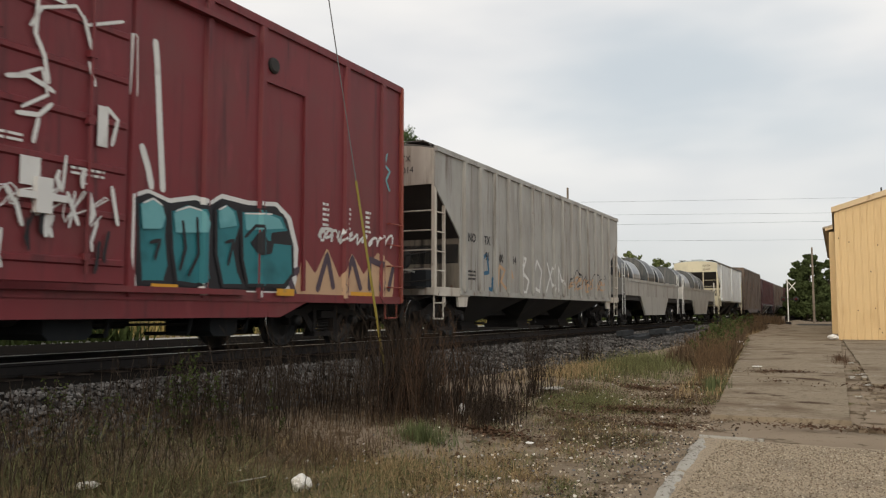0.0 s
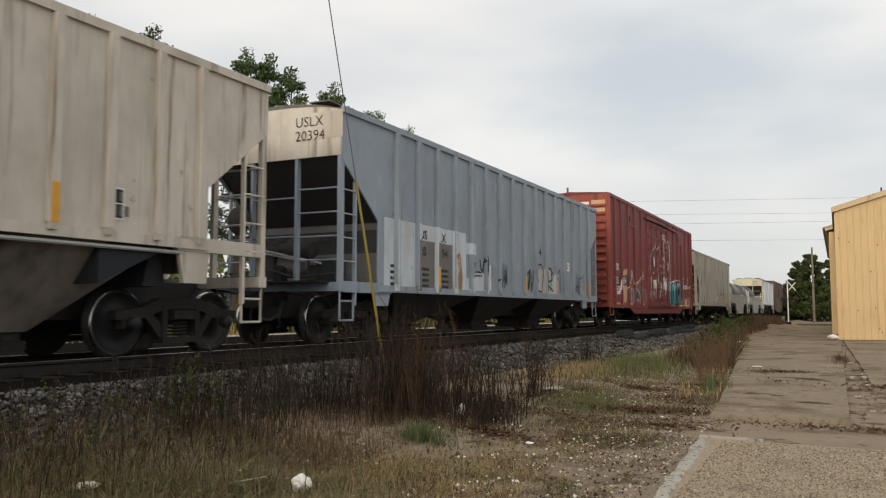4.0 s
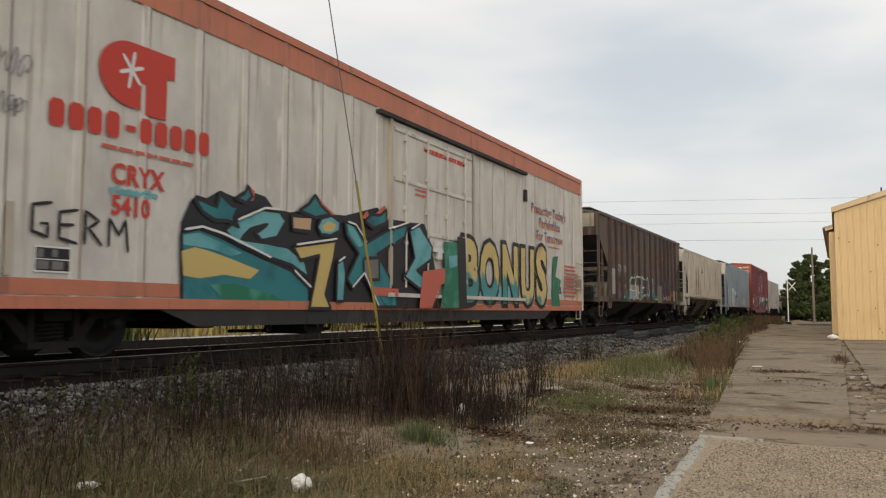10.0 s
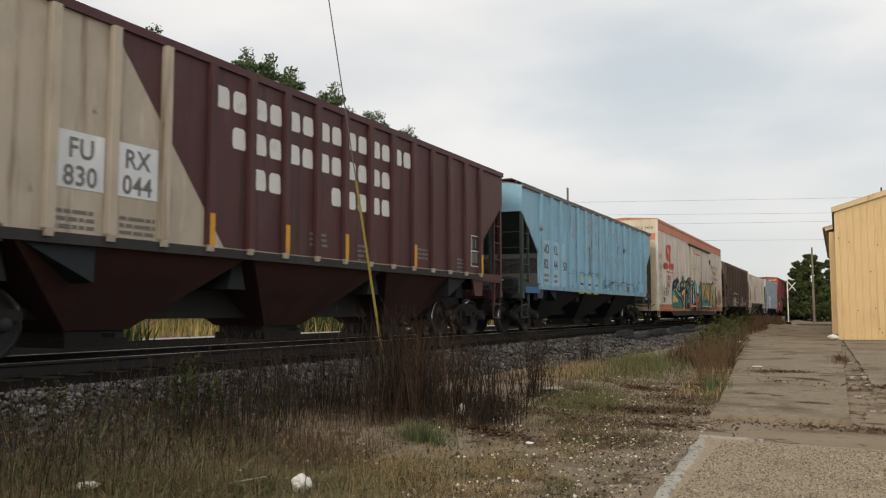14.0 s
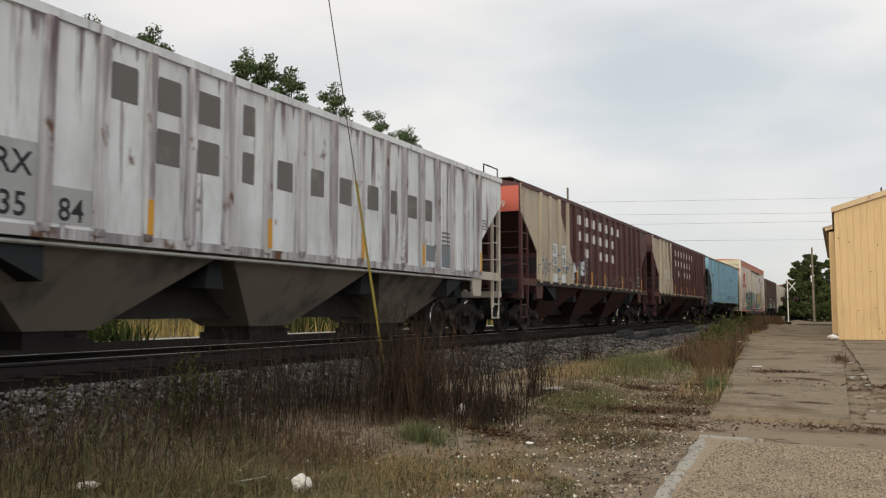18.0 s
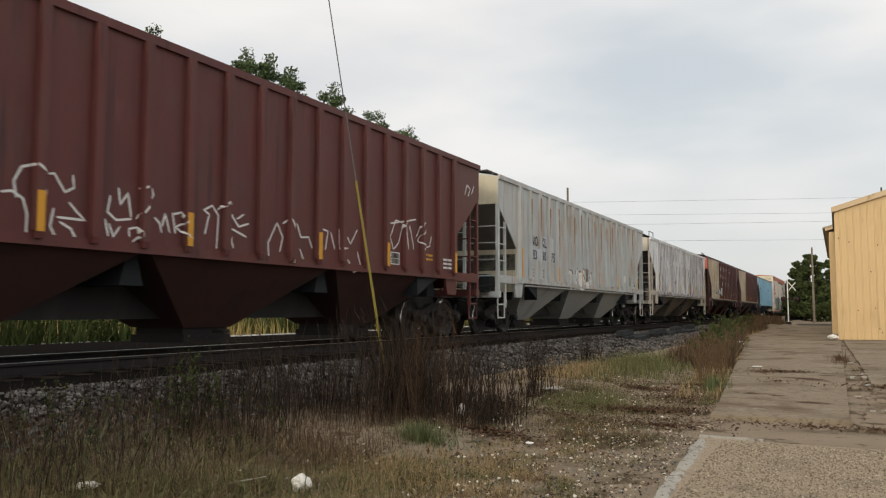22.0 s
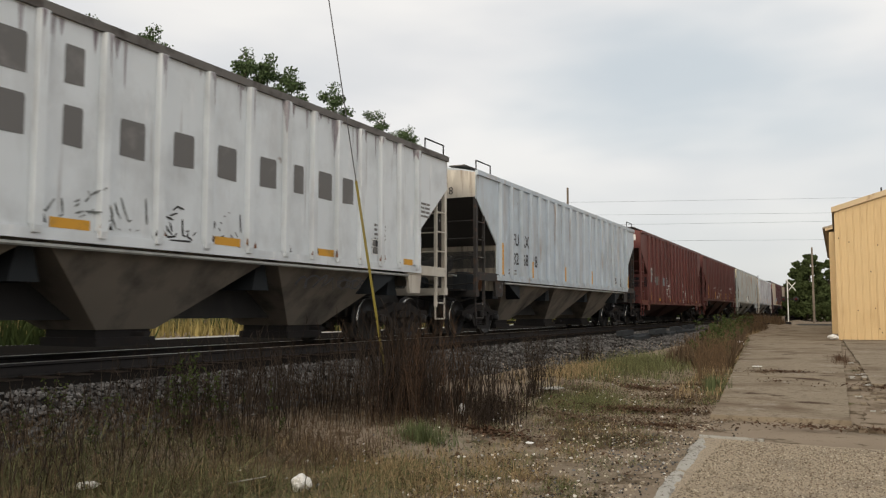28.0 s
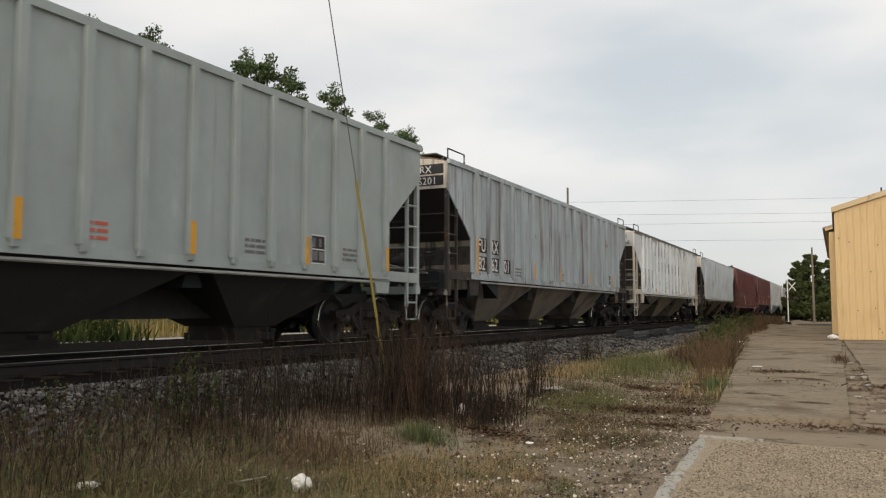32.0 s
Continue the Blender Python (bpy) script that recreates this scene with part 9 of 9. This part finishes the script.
    blades("dry_grass", "sparse dry grass on the soil", M_straw, 4200, strip(-3.9, -1.9, 4.3, 20.0, 1.3), 0.035, 0.008, 14, 1.0, 2)
    blades("green_grass", "green grass patch beside the track", M_grass, 7500, spot(-4.1, 19.0, 0.95, 4.2), 0.20, 0.012, 15, 0.6, 2)
    blades("dry_grass", "dry grass patch beside the track", M_straw, 3600, spot(-4.7, 16.0, 0.6, 2.6), 0.15, 0.012, 151, 0.6, 2)
    blades("green_grass", "low green grass on the soil", M_grass, 7500, spot(-3.3, 11.8, 0.75, 1.9), 0.09, 0.008, 16, 0.9, 2)
    blades("green_grass", "bright tuft of green grass", M_weed_bright, 800, spot(-3.74, 7.2, 0.28, 0.2), 0.22, 0.007, 17, 0.9, 3)
    blades("green_grass", "bright tuft of green grass by the walk", M_weed_bright, 280, spot(-2.0, 14.9, 0.2, 0.7), 0.3, 0.012, 18, 0.8, 3)
    blades("green_grass", "small tuft of green grass on the path", M_grass, 500, spot(-1.95, 6.2, 0.25, 0.35), 0.05, 0.007, 19, 0.9, 2)
    blades("green_grass", "green moss and grass in the joint of the walk", M_grass, 900, spot(0.1, 13.7, 0.38, 0.3), 0.03, 0.01, 20, 1.0, 2)
    blades("dry_grass", "orange dry weeds in the joint of the walk", M_stalk_red, 500, spot(0.0, 25.0, 0.25, 2.2), 0.2, 0.012, 21, 0.8, 2)
    blades("dry_grass", "dry grass along the walk", M_straw, 3600, lambda r: (lambda y: (walk_edge(y) - 0.7 * r.rand(), y))(13 + 40 * r.rand()), 0.18, 0.012, 22, 0.6, 2)
    blades("dead_grass", "brown weeds beyond the end of the walk", M_straw_dark, 1500, strip(-9, -4.6, 78, 87.5), 0.8, 0.04, 23, 0.6, 2)
    blades("dry_grass", "tufts of dry bent grass in the foreground", M_straw, 4200, clumps(-4.6, -2.7, 3.0, 6.2, 46, 0.10, 1), 0.16, 0.005, 301, 2.6, 3, "grass", 1.4)
    blades("green_grass", "tufts of olive green grass in the foreground", M_grass, 6800, clumps(-5.4, -2.7, 3.0, 5.6, 60, 0.10, 2), 0.17, 0.005, 302, 2.4, 3, "grass", 1.4)
    blades("dry_grass", "small tufts of dry grass over the soil", M_straw, 6000, clumps(-4.0, -1.7, 5.5, 16.0, 110, 0.07, 3), 0.075, 0.006, 303, 1.5, 2, "grass", 0.8)
    blades("green_grass", "small tufts of green grass over the soil", M_grass, 7000, clumps(-4.1, -1.7, 5.5, 18.0, 150, 0.10, 4), 0.085, 0.006, 304, 1.5, 2, "grass", 0.8)
    blades("dry_grass", "long bent straw tangled in the foreground", M_straw_dark, 300, strip(-5.6, -3.2, 2.9, 5.6), 0.36, 0.006, 311, 2.2, 4, "grass", 1.3)
    blades("green_grass", "long green blades in the foreground", M_grass, 420, strip(-5.8, -3.4, 2.9, 5.4), 0.30, 0.007, 312, 1.8, 4, "grass", 1.2)
    blades("dry_grass", "pale dry grass by the path", M_straw, 2200, clumps(-3.6, -2.2, 5.2, 7.4, 9, 0.16, 7), 0.09, 0.006, 313, 1.8, 3, "grass", 0.9)
    blades("green_grass", "grass creeping over the edge of the walk", M_grass, 2600, lambda r: (lambda y: (walk_edge(y) + 0.10 - 0.35 * r.rand(), y))(12.6 + 30 * r.rand() ** 1.4), 0.09, 0.012, 314, 1.3, 2, "grass", 0.8)
    stalks("leafy_weed", "dark bushes beyond the track", M_stalk, 90, strip(-21.5, -18.3, 6, 17.4), 1.3, 315, 14, 0.16, M_weed)
    blades("brush", "dark undergrowth beyond the track", M_weed, 2600, strip(-21.5, -17.9, 4, 17.6), 0.8, 0.07, 316, 0.7, 2, "brush")
    blades("brush", "dark brush along the far side of the track", M_weed, 9000, strip(-24, -19.6, 26, 230), 1.0, 0.10, 305, 0.6, 2, "brush")
    # brown leaf litter, twigs and chips lying about
    for k, (x, y, rx, ry, n) in enumerate(((-1.2, 19.6, 0.9, 0.6, 420), (0.7, 16.4, 1.2, 0.7, 500), (0.8, 10.55, 2.2, 0.3, 420), (-0.3, 10.4, 1.0, 0.35, 160), (-1.1, 16.8, 0.4, 0.6, 90), (0.5, 21, 0.3, 2.4, 260))):
        flakes("leaf_litter", "brown dead leaves lying on the paving", M_litter, n, spot(x, y, rx, ry), 0.022, 200 + k, lambda q, v: 0.036 if 11 < v and q < 0.12 else 0.035 if v < 9.7 else 0.02)
    for k, (x, y, rx, ry, n) in enumerate(((-2.35, 13.2, 0.9, 0.8, 1500), (-3.2, 10.2, 1.2, 0.5, 1300), (-2.0, 10.4, 0.7, 0.5, 260), (0.3, 10.6, 2.2, 0.32, 420), (-1.5, 19.2, 0.55, 0.7, 500))):
        flakes("leaf_litter", "dark rotten leaves and mulch", M_mulch, n, spot(x, y, rx, ry), 0.020, 230 + k, lambda q, v: ground_z(q) + (0.036 if v > 15 else 0.006))
    for k, (x, y, rx, ry, n) in enumerate(((-2.6, 11.4, 0.9, 0.35, 1500), (-3.1, 14.4, 0.7, 0.5, 900), (-2.3, 15.6, 0.5, 0.4, 700), (-1.9, 9.9, 0.6, 0.2, 500), (-3.4, 8.3, 0.5, 0.35, 900))):
        flakes("leaf_litter", "dark brown mat of rotten leaves", M_litter, n, spot(x, y, rx, ry), 0.022, 260 + k, lambda q, v: ground_z(q) + 0.006)
    flakes("leaf_litter", "brown dead leaves and chips on the soil", M_litter, 3000, lambda r: (-4.4 + 2.9 * r.rand(), 3.8 + 15 * r.rand() ** 1.5), 0.018, 220, lambda q, v: ground_z(q) + 0.005)
    flakes("leaf_litter", "dark rotten leaves on the soil", M_mulch, 3000, lambda r: (-4.6 + 3.1 * r.rand(), 3.8 + 17 * r.rand() ** 1.4), 0.016, 221, lambda q, v: ground_z(q) + 0.004)
    flakes("chips", "pale straw and paper chips on the soil", M_pebble, 1800, lambda r: (-4.4 + 2.9 * r.rand(), 3.8 + 15 * r.rand() ** 1.4), 0.014, 222, lambda q, v: ground_z(q) + 0.008)
    # far side of the track
    blades("far_grass", "sunlit yellow-green tall grass beyond the track", M_bright, 11000, strip(-34, -19.0, -6, 60), 0.62, 0.05, 24, 0.5, 2)
    blades("far_grass", "green tall grass beyond the track", M_grass, 5000, strip(-36, -25.0, -6, 90), 0.95, 0.06, 25, 0.5, 2)


plants()


def tree(x, y, height, spread, seed, leaves=2600, leaf=0.20, material=None, bare=0.25, label="leafy green tree behind the track"):
    """Tapered trunk, forking limbs and leaf sprays that thin out towards the tips."""
    rnd = random.Random(seed)
    t = thing("tree", label, "tree", "trees", at=pose(x, y, ground_z(x)))
    wood, tips = Mesh(), []
    trunk = [Vector((0, 0, -0.2))]
    for i in range(1, 7):
        trunk.append(Vector((rnd.gauss(0, 0.12), rnd.gauss(0, 0.12), height * 0.92 * i / 6)))
    r0 = height * 0.018
    for i, (a, b) in enumerate(zip(trunk, trunk[1:])):
        wood.tube(a, b, r0 * (1 - i / 6.5), r0 * (1 - (i + 1) / 6.5), 7)
    part("trunk", wood, M_bark, t)
    limbs = Mesh()
    nl = 34
    for i in range(nl):
        f = bare + (1 - bare) * (i + rnd.random()) / nl
        base = trunk[min(5, int(f * 6))].lerp(trunk[min(6, int(f * 6) + 1)], f * 6 - int(f * 6)) if f < 1 else trunk[6]
        reach = spread * (1.15 - f) ** 0.75 * rnd.uniform(0.55, 1.15) * min(1.0, 0.35 + 2.2 * (f - bare + 0.15))
        a = i * 2.399 + rnd.uniform(-0.4, 0.4)
        end = base + Vector((math.cos(a) * reach, math.sin(a) * reach, reach * rnd.uniform(0.25, 0.75)))
        m = base.lerp(end, 0.5) + Vector((0, 0, -0.06 * reach))
        rr = max(0.012, r0 * 0.4 * (1 - f) + 0.012)
        limbs.tube(base, m, rr, rr * 0.7, 4).tube(m, end, rr * 0.7, 0.008, 4)
        tips += [(m.lerp(end, k), reach) for k in (0.2, 0.55, 0.85, 1.0)]
    tips += [(trunk[6] + Vector((0, 0, 0.25 * k)), spread * 0.3) for k in range(3)]
    part("limbs", limbs, M_bark, t)["kind"] = "stuff"
    nr = np.random.RandomState(seed)
    c = np.array([tuple(p) for p, _ in tips])
    rad = np.array([0.16 * height ** 0.5 * (0.5 + 0.28 * r) for _, r in tips])
    pick = nr.randint(0, len(c), leaves)
    d = nr.randn(leaves, 3)
    d /= np.linalg.norm(d, axis=1)[:, None]
    p = c[pick] + d * (rad[pick] * nr.rand(leaves) ** 0.5)[:, None] * np.array([1, 1, 0.75])
    u = nr.randn(leaves, 3)
    u /= np.linalg.norm(u, axis=1)[:, None]
    w = np.cross(u, nr.randn(leaves, 3))
    w /= np.linalg.norm(w, axis=1)[:, None]
    s = (leaf * (0.6 + 0.8 * nr.rand(leaves)))[:, None]
    v = np.stack([p - u * s * 0.5, p + w * s * 0.33, p + u * s * 0.5, p - w * s * 0.33], 1).reshape(-1, 3)
    me = bpy.data.meshes.new("crown")
    me.from_pydata(v.tolist(), [], (np.arange(leaves)[:, None] * 4 + np.arange(4)).tolist())
    me.materials.append(material or M_leaf)
    part("crown", me, None, t)
    return t


def trees():
    for k, (x, y, h, s) in enumerate(((-24.8, 29.4, 13.7, 2.3), (-23.9, 30.1, 13.4, 1.9), (-22.9, 30.9, 12.8, 2.0), (-24.9, 37.3, 14.0, 3.0), (-27.4, 46.6, 14.9, 3.4), (-27.0, 49.8, 14.4, 3.2), (-26.0, 25.0, 13.5, 2.2), (-26.9, 22.6, 13.2, 2.2), (-27.9, 20.2, 13.4, 2.4))):
        tree(x, y, h, s, 10 + k, 12000, 0.125)
    for k in range(9):
        tree(-33 - (k % 3) * 2.5, 2 + 6.5 * k, 6.0 + (k * 37 % 4), 3.2, 40 + k, 2200, 0.30, None, 0.08, "bushy green tree in the growth beyond the track")
    for k, (x, y, h, s) in enumerate(((-34.5, 150, 12.2, 5.0), (-29.5, 152, 10.8, 4.5), (-26.0, 156, 9.6, 4.0), (-38, 146, 11.8, 5.0))):
        tree(x, y, h, s, 60 + k, 3200, 0.5, M_leaf_far, 0.1, "distant green tree beyond the train")
    for k, (x, y, h) in enumerate(((-6.2, 126, 2.6), (-3.6, 124, 2.2), (-1.4, 123, 2.4), (0.4, 127, 3.0), (-4.8, 130, 3.4))):
        tree(x, y, h, 2.4, 95 + k, 2600, 0.4, M_leaf_dark, 0.0, "low dark green bush beside the crossing")
    for k, (x, y, h, s) in enumerate(((-5.4, 133, 8.6, 2.6), (-3.4, 136, 10.2, 3.6), (-1.0, 139, 9.4, 3.6), (1.8, 140, 8.4, 3.2), (-4.6, 128, 5.6, 2.4), (-2.6, 129, 5.2, 2.6), (-1.0, 131, 4.4, 2.4))):
        tree(x, y, h, s, 80 + k, 9000, 0.44, M_leaf_dark, 0.03, "dense green tree beside the crossing")
    m = Mesh()
    rnd = random.Random(6)
    nr = np.random.RandomState(6)
    n = 9000
    y = nr.rand(n) * 460 - 60
    top = 5.5 + 2.5 * np.sin(y * 0.21) + 1.5 * np.sin(y * 0.53)
    p = np.stack([-58 - 9 * nr.rand(n), y, 0.3 + top * nr.rand(n)], -1)
    y2 = nr.rand(3000) * 160 - 80
    p = np.concatenate([p, np.stack([y2, 330 + 10 * nr.rand(3000), 0.2 + (6 + 2 * np.sin(y2 * 0.2)) * nr.rand(3000)], -1)])
    n = len(p)
    u, w = nr.randn(n, 3), nr.randn(n, 3)
    u, w = u / np.linalg.norm(u, axis=1)[:, None] * 0.8, w / np.linalg.norm(w, axis=1)[:, None] * 0.6
    v = np.stack([p - u, p + w, p + u, p - w], 1).reshape(-1, 3)
    me = bpy.data.meshes.new("far_woods")
    me.from_pydata(v.tolist(), [], (np.arange(n)[:, None] * 4 + np.arange(4)).tolist())
    me.materials.append(M_leaf_far)
    tagged(new("far_woods", me), "low far line of woods", "woods", kind="stuff")


trees()


# ---- litter ----
def crumple(name, x, y, size, label, seed, flat=0.7, material=None, z=None):
    bm = bmesh.new()
    bmesh.ops.create_icosphere(bm, subdivisions=3, radius=1)
    for v in bm.verts:
        d = 1 + 0.35 * noise.noise(v.co * 1.7 + Vector((seed, 0, 0))) + 0.12 * noise.noise(v.co * 4.5 + Vector((seed, 3, 0)))
        v.co = Vector((v.co.x * size * d, v.co.y * size * d * 0.8, (v.co.z * flat * size * d) + size * flat * 0.8))
    me = bpy.data.meshes.new(name)
    bm.to_mesh(me)
    bm.free()
    me.materials.append(material or M_white)
    return single(name, me, None, label, "litter", "litter on the ground", pose(x, y, ground_z(x) if z is None else z, 0, 0, seed * 40))


crumple("crushed_cup", -3.56, 4.95, 0.075, "crushed white foam cup on the soil", 1, 0.8)
crumple("crumpled_paper", -4.56, 3.92, 0.075, "crumpled white paper in the grass", 2, 0.35)
crumple("plastic_bag", -3.45, 33.6, 0.17, "white plastic bag beside the walk", 3, 0.55)
crumple("plastic_bag", -0.2, 42.9, 0.22, "white plastic bag against the warehouse wall", 4, 0.55, z=0.05)
crumple("paper_scrap", -1.75, 20.6, 0.11, "white paper scrap on the walk", 5, 0.12, z=0.055)
crumple("paper_scrap", -4.15, 12.5, 0.22, "flat pale scrap on the soil", 6, 0.06, M_kerb)
crumple("plastic_scrap", -4.1, 8.95, 0.045, "torn white plastic caught in the weeds", 7, 1.6)
crumple("paper_scrap", -2.9, 8.0, 0.05, "small pale paper scrap", 8, 0.2)
stick = single("stick", Mesh().tube((0, 0, 0.03), (0.25, 0.12, 0.08), 0.006, 0.004, 5), M_kerb, "pale dry stick in the grass", "stick", at=pose(-3.95, 4.6, ground_z(-3.95)))


# ---- what moves ----
def motions():
    steps = (0.0, 8.0, 16.0, 24.0, 32.0)
    for car, y in CARS:
        walk(car, [(t, ALONG @ pose(TRACK_X, y + SPEED * t, RAIL_Z)) for t in steps])
    turn = math.degrees(SPEED / 0.457)
    n = int(32 * turn / 80) + 1
    rows = [(32.0 * i / n, pose(0, 0, 0, -turn * round(32.0 * i / n * FPS) / FPS)) for i in range(n + 1)]
    lead = WHEELSETS[0]
    walk(lead, rows)
    # every wheelset rolls alike
    for w in WHEELSETS[1:]:
        w.rotation_mode = "QUATERNION"
        w.animation_data_create()
        w.animation_data.action = lead.animation_data.action
        w.animation_data.action_slot = lead.animation_data.action_slot


motions()
